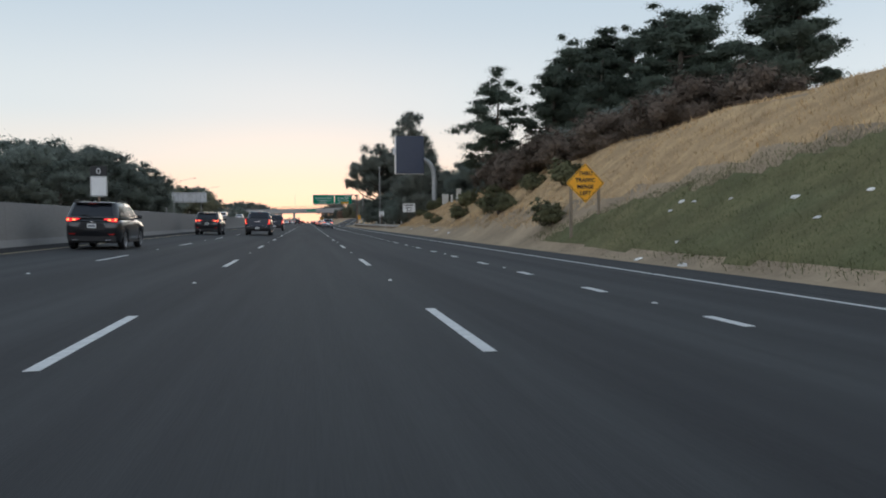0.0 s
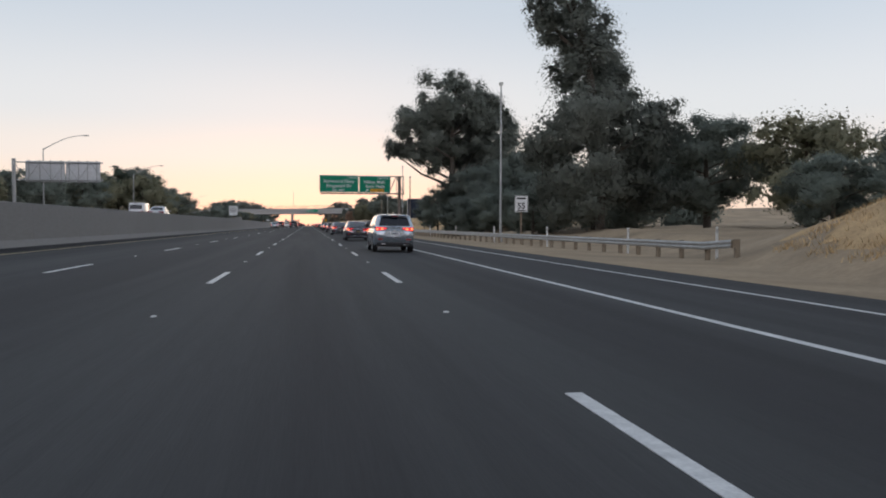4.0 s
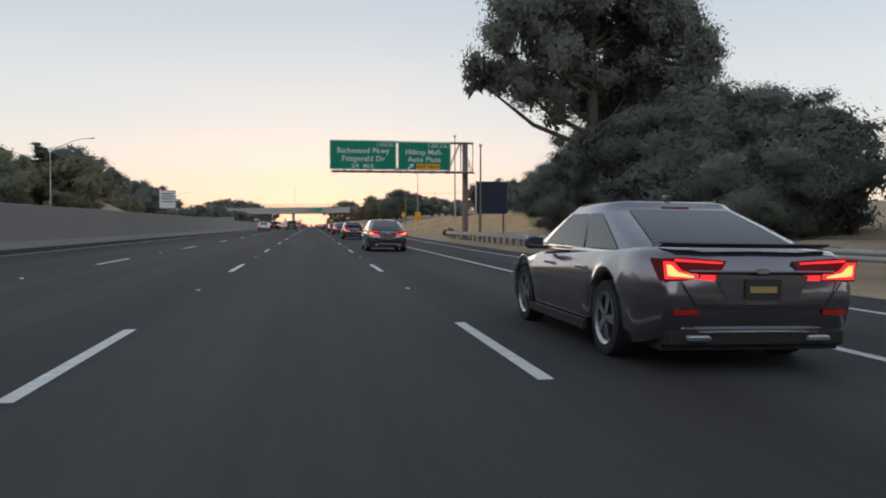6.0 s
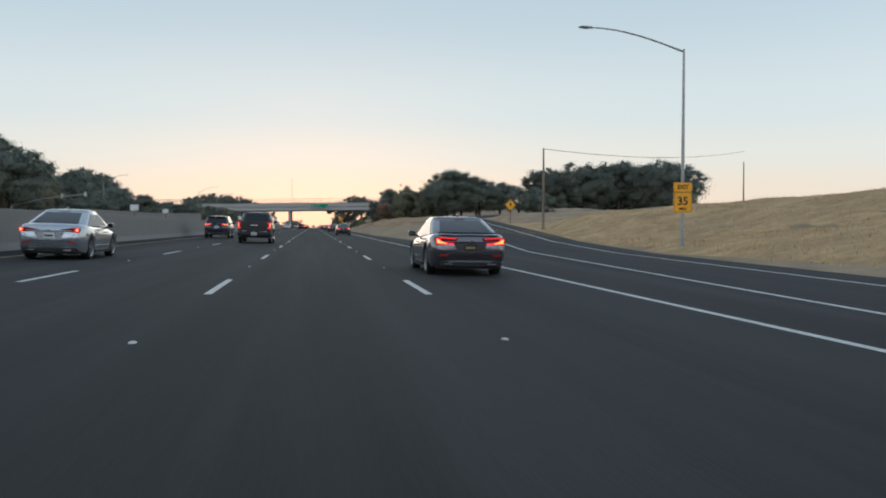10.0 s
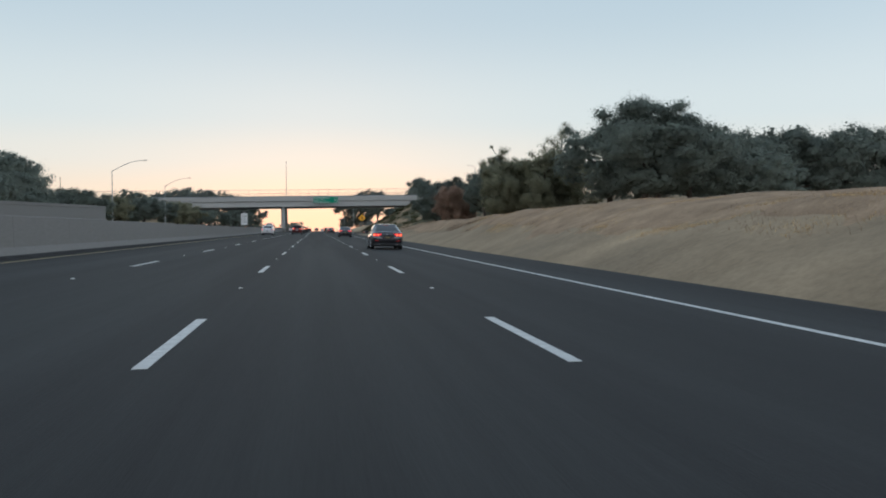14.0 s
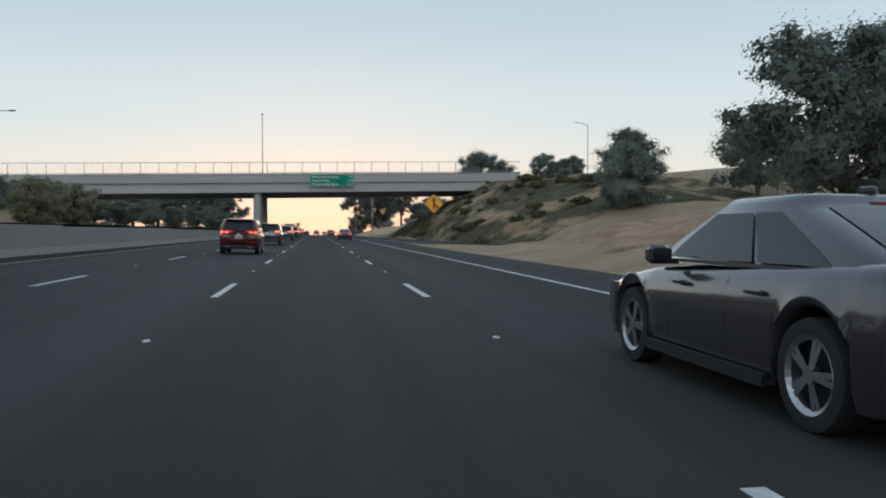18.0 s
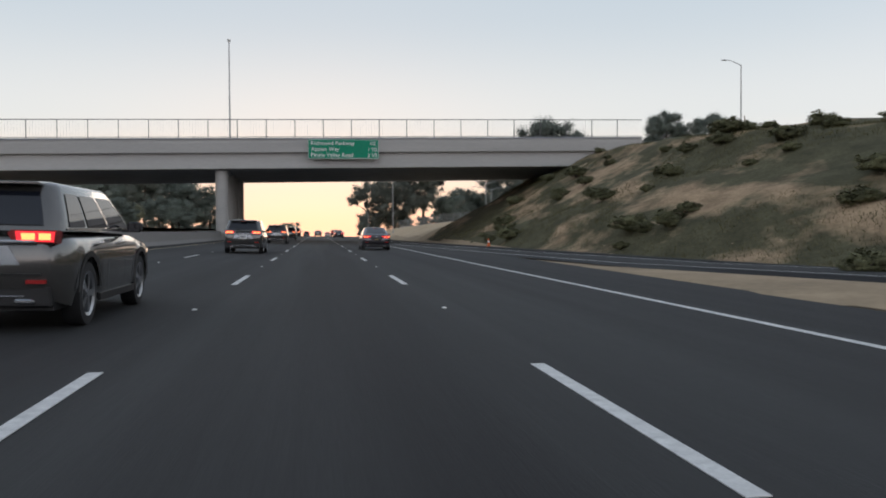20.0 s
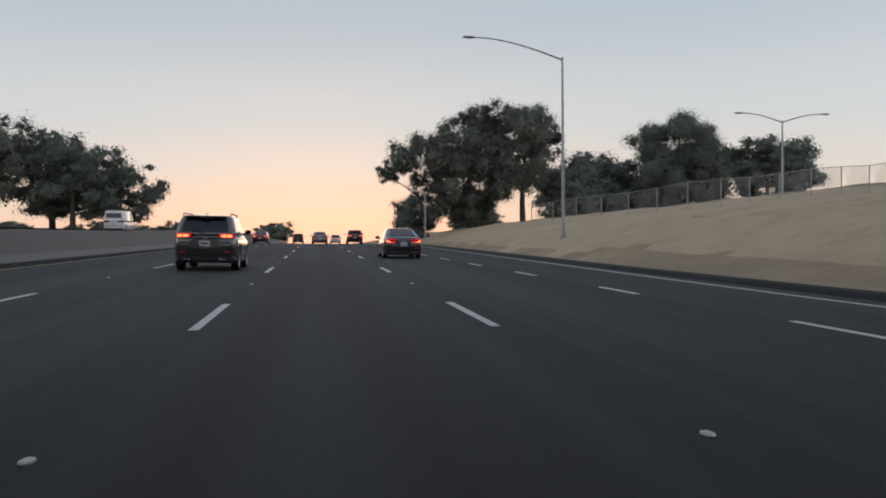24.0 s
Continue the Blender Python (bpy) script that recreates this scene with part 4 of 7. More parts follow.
# message board on a bent steel mast
vms = thing("message_board", "large dark blank message board on a bent grey steel mast", "message board", (0, 120.5, 0))
body = part("housing", Geo().box(13.1, 17.25, -0.35, 0.75, 8.1, 13.6, 0.06), M_VMS, vms)
part("face", Geo().box(13.25, 17.1, -0.375, -0.352, 8.3, 13.4), M_VMS, body)
part("frame", Geo().box(13.0, 13.14, -0.45, 0.8, 8.08, 13.62, 0.03), M_ALU, vms)
part("frame", Geo().box(13.02, 17.28, -0.42, 0.5, 8.02, 8.12, 0.03), M_GALV, vms)
for xa in (13.2, 15.1, 17.1):
    part("lug", Geo().box(xa - 0.08, xa + 0.08, -0.3, 0.3, 7.9, 8.05, 0.02), M_GALV, vms)
part("side_box", Geo().box(12.68, 13.0, -0.2, 0.3, 10.9, 11.8, 0.06), M_ALU, vms)
mast = [(17.2, 0.2, 10.2), (17.45, 0.2, 10.15), (17.9, 0.2, 9.9), (18.35, 0.2, 9.4), (18.65, 0.2, 8.7), (18.8, 0.2, 7.9), (18.85, 0.2, 6.8), (18.85, 0.2, land_at(19.15, 120.7) - 0.4)]
part("mast", Geo().tube(mast, [0.34, 0.34, 0.35, 0.36, 0.37, 0.38, 0.40, 0.42], 16), M_GALV, vms, smooth=True)
part("footing", Geo().box(18.4, 19.9, -0.6, 1.0, land_at(19.15, 120.7) - 0.5, land_at(19.15, 120.7) + 0.75, 0.05), M_CONCRETE, vms)
for x, y, w, h in ((19.8, 116.7, 0.85, 1.35), (20.1, 113.0, 0.28, 1.05), (20.7, 111.0, 0.6, 1.75)):
    zb = land_at(x, y)
    t = thing("control_cabinet", "pale painted steel roadside control cabinet on the dry bank", "utility cabinet", (x, y, zb), "roadside cabinets")
    part("body", Geo().box(-w / 2, w / 2, -0.25, 0.25, -0.3, h, 0.02), M_CABINET, t)
    part("lid", Geo().box(-w / 2 - 0.03, w / 2 + 0.03, -0.29, 0.29, h, h + 0.05, 0.015), M_CABINET, t)
    part("door", Geo().box(-w / 2 + 0.04, w / 2 - 0.04, -0.265, -0.25, 0.08, h - 0.06), M_CABINET, t)

# second dark board beside the gantry, on two posts
bd = thing("message_board", "dark blank roadside board seen behind the guardrail on two posts", "message board", (17.6, 241.0, 0))
part("housing", Geo().box(-1.55, 1.55, -0.12, 0.12, 2.25, 5.4, 0.04), M_VMS, bd)
part("frame", Geo().box(-1.62, -1.52, -0.16, 0.16, 2.2, 5.45), M_ALU, bd)
for zz in (3.3, 4.5):
    part("seam", Geo().box(-1.5, 1.5, -0.135, -0.121, zz - 0.012, zz + 0.012), M_VMS, bd)
for xa in (-1.2, 1.2):
    part("post", Geo().box(xa - 0.08, xa + 0.08, 0.13, 0.29, land_at(17.6 + xa, 241) - 0.4, 5.0), M_RUST, bd)
plain_pole(16.35, 240.5, land_at(16.35, 240.5), 9.0, 0.12, M_POLE, label="brown weathered pole beside the sign gantry")


# ---- guardrail behind the exit lane ----
def w_rail(pts, name="rail"):
    prof = ((0.0, 0.42), (-0.05, 0.47), (-0.05, 0.53), (0.0, 0.575), (-0.05, 0.62), (-0.05, 0.68), (0.0, 0.73))
    rings = [[(x + a, y, z + b) for a, b in prof] for x, y, z in pts] 
    return Geo().rows(rings)


rail_line = [(136, 15.4), (142, 15.0), (165, 14.0), (190, 13.4), (215, 13.3), (240, 13.6), (247, 14.2)]
guard = thing("guardrail", "galvanised steel guardrail on timber posts along the exit lane", "guardrail", group="guardrails")
gp = []
for y in np.arange(136, 248.1, 2.0):
    x = float(interp(y, rail_line))
    gp.append((x, float(y), max(land_at(x, y), float(road_z(x, y)))))
for k in range(0, len(gp) - 2, 2):
    part("rail", w_rail(gp[k:k + 3]), M_GALV, guard, smooth=True, angle=60)
gpost = Geo().box(0.03, 0.2, -0.075, 0.075, -0.4, 0.76).mesh("post", M_WOOD)
gblock = Geo().box(0.0, 0.14, -0.07, 0.07, 0.42, 0.74).mesh("block", M_WOOD)
for x, y, z in gp:
    part("block", gblock, None, part("post", gpost, None, guard, at=(x + 0.1, y, z)), at=(-0.1, 0, 0))
for y in (138, 146, 158, 171, 186, 202, 220, 238):
    x = float(interp(y, rail_line)) + 0.6
    t = thing("delineator", "slim white roadside marker post behind the guardrail", "marker post", (x, y, land_at(x, y)), "marker posts")
    part("blade", Geo().box(-0.055, 0.055, -0.01, 0.01, -0.2, 1.25), M_WHITE, t)
    part("reflector", Geo().box(-0.04, 0.04, -0.016, -0.011, 1.02, 1.18), M_ALU, t)


# ---- back of the sign that faces the other carriageway ----
sb = thing("overhead_sign", "pale ribbed back of a sign over the opposite carriageway", "road sign", (0, 212.0, 0), "sign backs")
for xa, xb in ((-33.0, -28.6), (-28.5, -24.6)):
    pb2 = part("sign_panel", Geo().box(xa, xb, 0, 0.06, 6.1, 8.6), M_ALU, sb)
    for k in range(4):
        xr = xa + 0.4 + k * (xb - xa - 0.8) / 3
        part("rib", Geo().box(xr - 0.05, xr + 0.05, -0.10, -0.005, 6.0, 8.7), M_GALV, pb2)
for zz in (6.3, 8.4):
    part("chord", Geo().tube([(-34.2, -0.3, zz), (-24.2, -0.3, zz)], 0.07, 8), M_GALV, sb)
for k in range(7):
    part("brace", Geo().tube([(-34.2 + 1.43 * k, -0.3, 6.3 if k % 2 else 8.4), (-32.77 + 1.43 * k, -0.3, 8.4 if k % 2 else 6.3)], 0.04, 6), M_GALV, sb)
part("column", Geo().tube([(-34.2, -0.3, land_at(-34.2, 212) - 0.3), (-34.2, -0.3, 8.8)], 0.22, 12), M_GALV, sb, smooth=True)

# ---- signal mast on the street beyond ----
sm = thing("traffic_signal", "grey signal mast arm with two signal heads seen from behind", "traffic signal", (-43.8, 400.0, 2.0))
part("pole", Geo().tube([(0, 0, -1.0), (0, 0, 2.4)], 0.13, 10), M_GALV, sm, smooth=True)
part("mast_arm", Geo().tube([(0, 0, 2.0), (4.5, 0, 3.1), (10.5, 0, 3.8)], [0.11, 0.09, 0.06], 8), M_GALV, sm, smooth=True)
for xa, za in ((7.0, 3.45), (10.3, 3.75)):
    part("signal_head", Geo().box(xa - 0.16, xa + 0.16, -0.1, 0.16, za - 0.3, za + 0.35, 0.05), M_CABINET, sm)

# ---- chain-link fence on the hill past the bridge ----
fence = thing("fence", "chain-link fence with grey posts along the hilltop", "fence")
fline = [(17.5, 722.0), (21.0, 712.0), (25.0, 704.0), (29.0, 699.0), (33.0, 696.0), (40.0, 693.0), (48.0, 691.0)]
fp = []
for k in range(22):
    u = k / 21 * (len(fline) - 1)
    i = min(int(u), len(fline) - 2)
    x = fline[i][0] + (fline[i + 1][0] - fline[i][0]) * (u - i)
    y = fline[i][1] + (fline[i + 1][1] - fline[i][1]) * (u - i)
    fp.append((x, y, land_at(x, y)))
fpost = Geo().tube([(0, 0, -0.3), (0, 0, 1.9)], 0.035, 6).mesh("post", M_GALV)
for p in fp:
    part("post", fpost, None, fence, at=p)
wires = Geo()
for a, b in zip(fp, fp[1:]):
    part("top_rail", Geo().tube([(a[0], a[1], a[2] + 1.86), (b[0], b[1], b[2] + 1.86)], 0.02, 5), M_GALV, fence)
    for k in range(14):
        for sgn in (0, 1):
            u0, u1 = k / 14, (k + 6) / 14
            pa_, pb_ = ((u0, 0.05), (min(u1, 1), 0.05 + 1.8 * (min(u1, 1) - u0) * 14 / 6)) if not sgn else ((u0, 1.85), (min(u1, 1), 1.85 - 1.8 * (min(u1, 1) - u0) * 14 / 6))
            wires.tube([tuple(a[i] + (b[i] - a[i]) * q[0] + (q[1] if i == 2 else 0) for i in range(3)) for q in (pa_, pb_)], 0.008, 3, caps=False)
tagged(part("mesh_wire", wires, M_GALV, fence), kind="stuff")

# ---- house on the hill past the bridge ----
hx, hy = 54.0, 664.0
hz = land_at(hx, hy) - 0.3
house = thing("house", "pale stucco house with a grey gabled roof on the hilltop", "house", (hx, hy, hz))
eave, ridge = 13.6 - hz, 16.6 - hz
part("wall", Geo().prism([(-3.6, 0), (3.6, 0), (3.6, eave), (0, ridge - 0.25), (-3.6, eave)], 0.0, 9.0), M_STUCCO, house)
for sgn in (-1, 1):
    slope_ = [(sgn * 4.1, eave - 0.35), (0, ridge), (0, ridge + 0.18), (sgn * 4.1, eave - 0.17)]
    part("roof", Geo().prism(slope_ if sgn > 0 else slope_[::-1], -0.5, 9.5), M_ASPHALT_OLD, house, "grey shingled roof slope")
win = part("window", Geo().box(-0.8, 0.8, -0.05, 0.05, eave - 1.6, eave - 0.4, 0.02), M_WHITE, house)
part("pane", Geo().box(-0.68, 0.68, -0.065, -0.052, eave - 1.5, eave - 0.5), M_GLASS, win)

# ---- cables ----
for x0, z0, x1, z1, yy, sag in ((-90, 14.3, 80, 18.2, 690.0, 4.0), (-90, 14.9, 80, 18.8, 690.6, 4.0)):
    cb = thing("overhead_cable", "thin black cable slung across above the freeway", "cable", (0, yy, 0), "overhead cables")
    part("cable", Geo().tube([(x0 + (x1 - x0) * u, 0, z0 + (z1 - z0) * u - sag * 4 * u * (1 - u)) for u in np.linspace(0, 1, 25)], 0.045, 5), M_WIRE, cb)
for xx in (-90.0, 80.0):
    up = plain_pole(xx, 690.3, land_at(xx, 690.3), 17.0, 0.16, M_WOOD, "utility_pole", "wooden utility pole far to the side of the freeway", top=False)
cb = thing("overhead_cable", "thin black cable from the hillside utility pole", "cable", (0, 0, 0), "overhead cables")
part("cable", Geo().tube([(21.0 + 45 * u, 345 + 45 * u, 8.3 + 4.5 * u - 2.2 * 4 * u * (1 - u) * 0.4) for u in np.linspace(0, 1, 15)], 0.025, 5), M_WIRE, cb)
plain_pole(66.0, 390.0, land_at(66, 390), 7.8, 0.13, M_WOOD, "utility_pole", "wooden utility pole on the dry hillside", top=False)

# ---- small things by the road ----
x, y = 12.75, 606.0
cone = thing("traffic_cone", "orange traffic cone with a pale collar at the ramp edge", "traffic cone", (x, y, float(road_z(x, y)) + 0.02))
part("base", Geo().box(-0.18, 0.18, -0.18, 0.18, 0, 0.04, 0.01), M_ORANGE, cone)
part("cone", Geo().tube([(0, 0, 0.04), (0, 0, 0.72)], [0.14, 0.03], 14), M_ORANGE, cone, smooth=True)
part("collar", Geo().tube([(0, 0, 0.42), (0, 0, 0.56)], [0.083, 0.06], 14), M_WHITE, cone, "pale reflective collar", smooth=True)
rng = np.random.default_rng(77)
for n, y0, y1, x0, x1 in ((10, 17, 34, 10.4, 14), (4, 60, 110, 11.2, 12.6), (7, 590, 622, 13.2, 14.6), (4, 480, 520, 9.2, 11)):
    for k in range(n):
        x, y = rng.uniform(x0, x1), rng.uniform(y0, y1)
        w = rng.uniform(0.08, 0.2)
        g = Geo().rows([[(w * q * (1 + 0.4 * rng.random()) * math.cos(a), w * q * (1 + 0.4 * rng.random()) * math.sin(a), zz) for a in np.linspace(0, 2 * math.pi, 7, endpoint=False)] for q, zz in ((1, 0), (0.8, 0.05), (0.3, 0.08))], closed=True)
        solid("litter", g, M_LITTER, "pale scrap of litter lying beside the road", "litter", at=pose(x, y, land_at(x, y), rng.uniform(-20, 20), rng.uniform(-20, 20), rng.uniform(0, 360)))


# ---- vegetation ----
def leaf_mesh(name, centres, radii, per, size, material, seed, droop=0.0, flat=0.75, fill=1.0, loose=0.3):
    """Leaf blades in clumps: small ones on the outside of each clump, broad sprays filling its inside."""
    rng = np.random.default_rng(seed)
    centres, radii = np.asarray(centres, float), np.asarray(radii, float)
    counts = np.maximum((per * (radii / radii.mean()) ** 2).astype(int), 8)
    c, r = np.repeat(centres, counts, axis=0), np.repeat(radii, counts)
    n = len(c)
    ragged = np.repeat(rng.uniform(0.75, 1.25, (len(centres), 3)), counts, axis=0) * np.array([1, 1, flat])
    d = rng.normal(size=(n, 3))
    d /= np.linalg.norm(d, axis=1)[:, None]
    inner = rng.random(n) < 0.26
    rad = np.where(inner, rng.uniform(0.05, 0.68, n), 0.66 + 0.38 * rng.random(n) ** 1.2 + (0.1 + 0.5 * rng.random(n) ** 2) * (rng.random(n) < loose))
    p = c + d * ragged * (rad * r)[:, None]
    p[:, 2] -= droop * rng.random(n) * r * 0.8
    middle = centres.mean(axis=0) - np.array([0, 0, 0.25 * (centres[:, 2].max() - centres[:, 2].min())])
    out = p - middle
    out /= np.linalg.norm(out, axis=1)[:, None] + 1e-6
    soft = d * 0.48 + out * 0.72
    soft /= np.linalg.norm(soft, axis=1)[:, None] + 1e-6
    nor = soft + rng.normal(size=(n, 3)) * 0.36
    nor /= np.linalg.norm(nor, axis=1)[:, None]
    a = rng.normal(size=(n, 3))
    a[:, 2] -= droop * 1.5
    a -= nor * np.sum(a * nor, axis=1)[:, None]
    a /= np.linalg.norm(a, axis=1)[:, None]
    b = np.cross(nor, a)
    s = (size * rng.uniform(0.6, 1.4, n) * np.where(inner, 1 + 1.5 * fill, np.clip(1.35 - 0.45 * rad, 0.62, 1.05)))[:, None]
    v = np.stack([p - a * s * 0.5 - b * s * 0.30, p + a * s * 0.55, p - a * s * 0.4 + b * s * 0.30], axis=1).reshape(-1, 3)
    me = bpy.data.meshes.new(name)
    me.vertices.add(3 * n)
    me.vertices.foreach_set("co", v.ravel())
    me.loops.add(3 * n)
    me.loops.foreach_set("vertex_index", np.arange(3 * n))
    me.polygons.add(n)
    me.polygons.foreach_set("loop_start", np.arange(n) * 3)
    me.polygons.foreach_set("loop_total", np.full(n, 3))
    me.polygons.foreach_set("use_smooth", [True] * n)
    me.materials.append(material)
    me.update(calc_edges=True)
    me.normals_split_custom_set_from_vertices(np.repeat(soft, 3, axis=0).tolist())
    return me


def lobed_tree(label, lobes, material, height, seed, per=230, size=0.24, droop=0.3, spread=0.8, clumps=22, lean=0.0, stout=1.0, knob=(0.28, 0.50), sparse=False):
    """A tree with a crown of named masses: each lobe is x, height, radius; limbs run from the trunk to every lobe."""
    rng = np.random.default_rng(seed)
    t = thing("tree", label, "tree")
    trunk, centres, radii = Geo(), [], []
    spine = [(lean * u * u + 0.25 * math.sin(4 * u + seed), 0.2 * math.sin(3 * u), height * 0.86 * u - 0.5 * (u == 0)) for u in np.linspace(0, 1, 9)]
    r0 = (0.022 * height + 0.08) * stout
    trunk.tube(spine, [r0 * (1 - 0.78 * u) + 0.03 for u in np.linspace(0, 1, 9)], 10)
    for k, (lx, lz, lr) in enumerate(lobes):
        ly = rng.uniform(-1, 1) * spread * lr * 1.2
        u = float(np.clip((lz - 0.55 * lr - abs(lx) * 0.5) / (height * 0.86), 0.12, 0.92))
        base = np.array([np.interp(u, np.linspace(0, 1, 9), [q[i] for q in spine]) for i in range(3)])
        tip = np.array([lx, ly, lz])
        bend = base + (tip - base) * 0.5 + np.array([0, 0, -0.08 * np.linalg.norm(tip - base)])
        trunk.tube([base, bend, tip], [r0 * 0.42 * (1 - 0.5 * u), r0 * 0.26, 0.03], 7)
        for m in range(clumps):
            d = rng.normal(size=3)
            d *= rng.uniform(0.35, 1.0) / np.linalg.norm(d)
            q = tip + d * np.array([1, 1.15, 0.9]) * lr
            centres.append(q)
            radii.append(lr * rng.uniform(*knob))
            if m % 4 == 0:
                trunk.tube([tip, q], [0.05, 0.015], 5)
    part("trunk", trunk, M_BARK, t, smooth=True)
    tagged(part("crown", leaf_mesh("crown", centres, radii, per, size, material, seed + 7, droop=droop, flat=0.85, fill=0.0 if sparse else 1.0, loose=0.95 if sparse else 0.35), None, t), kind="stuff")
    t["h"], t["w"] = height, 1.0
    return t


def tree(kind, seed, h, w, leaves=None, density=1.0, label="", size=None, fill=1.0, stout=1.0):
    """A tapered trunk with limbs and a crown of leaf clumps; unit built at the origin."""
    rng = np.random.default_rng(seed)
    t = thing("tree", label, "tree", group="")
    trunk, centres, radii = Geo(), [], []
    bare = {"oak": 0.22, "euc": 0.27, "pine": 0.24, "round": 0.14}[kind]
    lean = rng.uniform(-0.04, 0.04, 2) * h
    spine = [(lean[0] * u * u + 0.15 * math.sin(3 * u + seed), lean[1] * u * u, h * u * 0.92 - 0.4 * (u == 0)) for u in np.linspace(0, 1, 7)]
    r0 = (0.024 * h + 0.06) * stout
    trunk.tube(spine, [r0 * (1 - 0.8 * u) + 0.03 for u in np.linspace(0, 1, 7)], 9)
    limbs = {"oak": 13, "euc": 16, "pine": 19, "round": 12}[kind]
    for k in range(limbs):
        u = bare + (0.97 - bare) * (k + rng.random() * 0.7) / limbs
        ang = k * 2.4 + rng.uniform(-0.5, 0.5)
        q = (u - bare) / (1 - bare)
        reach = {"oak": w * (0.45 + 0.75 * math.sin(math.pi * min(q * 0.9 + 0.12, 1))) * 0.85,
                 "euc": w * (0.55 + 0.5 * math.sin(math.pi * (q * 0.85 + 0.1))),
                 "pine": w * (1.05 - 0.62 * q) * rng.uniform(0.6, 1.15),
                 "round": w * (0.5 + 0.7 * math.sin(math.pi * min(q * 0.85 + 0.15, 1))) * 0.85}[kind] * rng.uniform(0.75, 1.1)
        base = np.array([np.interp(u, np.linspace(0, 1, 7), [s_[i] for s_ in spine]) for i in range(3)])
        lift = {"oak": 0.35, "euc": 0.55, "pine": 0.10, "round": 0.30}[kind] * reach * rng.uniform(0.5, 1.3)
        pts = [base + np.array([math.cos(ang) * reach * f, math.sin(ang) * reach * f, lift * f ** 0.8]) for f in (0, 0.35, 0.7, 1.0)]
        trunk.tube(pts, [r0 * 0.45 * (1 - 0.6 * u), r0 * 0.3 * (1 - 0.6 * u), r0 * 0.18, 0.02], 6)
        n_cl = {"oak": 9, "euc": 11, "pine": 8, "round": 9}[kind]
        for m in range(n_cl):
            f = rng.uniform(0.30 if kind == "pine" else 0.45, 1.08)
            off = np.clip(rng.normal(size=3), -1.5, 1.5) * np.array([1, 1, 0.7]) * w * {"oak": 0.18, "euc": 0.19, "pine": 0.09, "round": 0.21}[kind]
            centres.append(base + (pts[3] - base) * f + off)
            radii.append(w * rng.uniform(*{"oak": (0.15, 0.33), "euc": (0.13, 0.29), "pine": (0.12, 0.25), "round": (0.18, 0.36)}[kind]))
    for m in range(6):
        centres.append(np.array(spine[-1]) + np.clip(rng.normal(size=3), -1.2, 1.2) * w * (0.2 if kind == "euc" else 0.13) + np.array([0, 0, 0.04 * h * rng.random()]))
        radii.append(w * rng.uniform(0.14, 0.24))
    part("trunk", trunk, M_BARK, t, smooth=True)
    per = int({"oak": 120, "euc": 105, "pine": 120, "round": 110}[kind] * density)
    me = leaf_mesh("crown", centres, radii, per, size or {"oak": 0.25, "euc": 0.28, "pine": 0.28, "round": 0.25}[kind], leaves, seed + 7,
                   droop={"oak": 0.1, "euc": 0.55, "pine": 0.0, "round": 0.1}[kind], flat={"oak": 0.7, "euc": 0.85, "pine": 0.36, "round": 0.8}[kind], fill=fill,
                   loose={"pine": 0.55, "euc": 0.4}.get(kind, 0.3))
    tagged(part("crown", me, None, t), kind="stuff")
    t["h"], t["w"] = h, w
    return t


def plant(src, x, y, h, turn, wide=1.0, label="", sink=0.2, z=None):
    s = h / src["h"]
    zz = land_at(x, y) - sink if z is None else z
    o = copy_thing(src, pose(x, y, zz, 0, 0, turn))
    o.scale = (s * wide, s * wide, s)
    if label:
        tagged(o, label)
    return o


HIDE = []


def source(*a, **k):
    t = tree(*a, **k)
    HIDE.append(t)
    return t


oak_a = source("oak", 11, 10, 4.6, M_LEAF, label="broad dark green oak with a rounded crown")
oak_b = source("oak", 12, 10, 5.2, M_LEAF, label="broad dark green oak with a rounded crown")
round_a = source("round", 21, 8, 4.0, M_LEAF, label="dense dark green roadside tree")
round_b = source("round", 22, 8, 4.6, M_LEAF_OLIVE, label="dense olive-green roadside tree")
round_n = source("round", 24, 8, 4.4, M_LEAF_OLIVE, density=2.6, size=0.15, label="dense olive-green roadside tree")
euc_b = source("euc", 32, 20, 7.0, M_LEAF_GREY, density=1.1, label="tall grey-green eucalyptus with a ragged crown")
shrub_a = source("round", 61, 2, 1.2, M_LEAF_BRUSH, density=0.3, size=0.13, label="low dark green shrub")
brush_a = source("round", 63, 2.4, 1.7, M_LEAF_DRYBRUSH, density=1.1, size=0.075, label="dense brown-grey dry brush on the upper bank")
shrub_b = source("round", 62, 2, 1.3, M_LEAF_BRUSH, density=0.3, size=0.13, label="low dusty olive shrub")
oak_n = source("oak", 13, 9, 4.6, M_LEAF, density=3.0, size=0.155, label="broad dark green oak with a rounded crown")
pine_a = source("pine", 41, 15, 5.4, M_LEAF_PINE, density=1.25, size=0.2, label="tall dark pine with layered branches on the hill")
pine_b = source("pine", 42, 13, 4.6, M_LEAF_PINE, density=1.25, size=0.2, label="tall dark pine with layered branches on the hill")
pine_c = source("pine", 43, 14, 6.2, M_LEAF_PINE, density=1.3, size=0.19, stout=0.6, label="tall dark pine with open layered branches on the hill")
far_a = source("oak", 51, 9, 4.6, M_LEAF, density=0.7, size=0.30, label="dark distant tree beyond the freeway")
far_b = source("round", 52, 8, 4.4, M_LEAF, density=0.7, size=0.30, label="dark distant tree beyond the freeway")
far_c = source("oak", 53, 10, 5.2, M_LEAF, density=0.8, size=0.30, label="dark distant tree beyond the freeway")
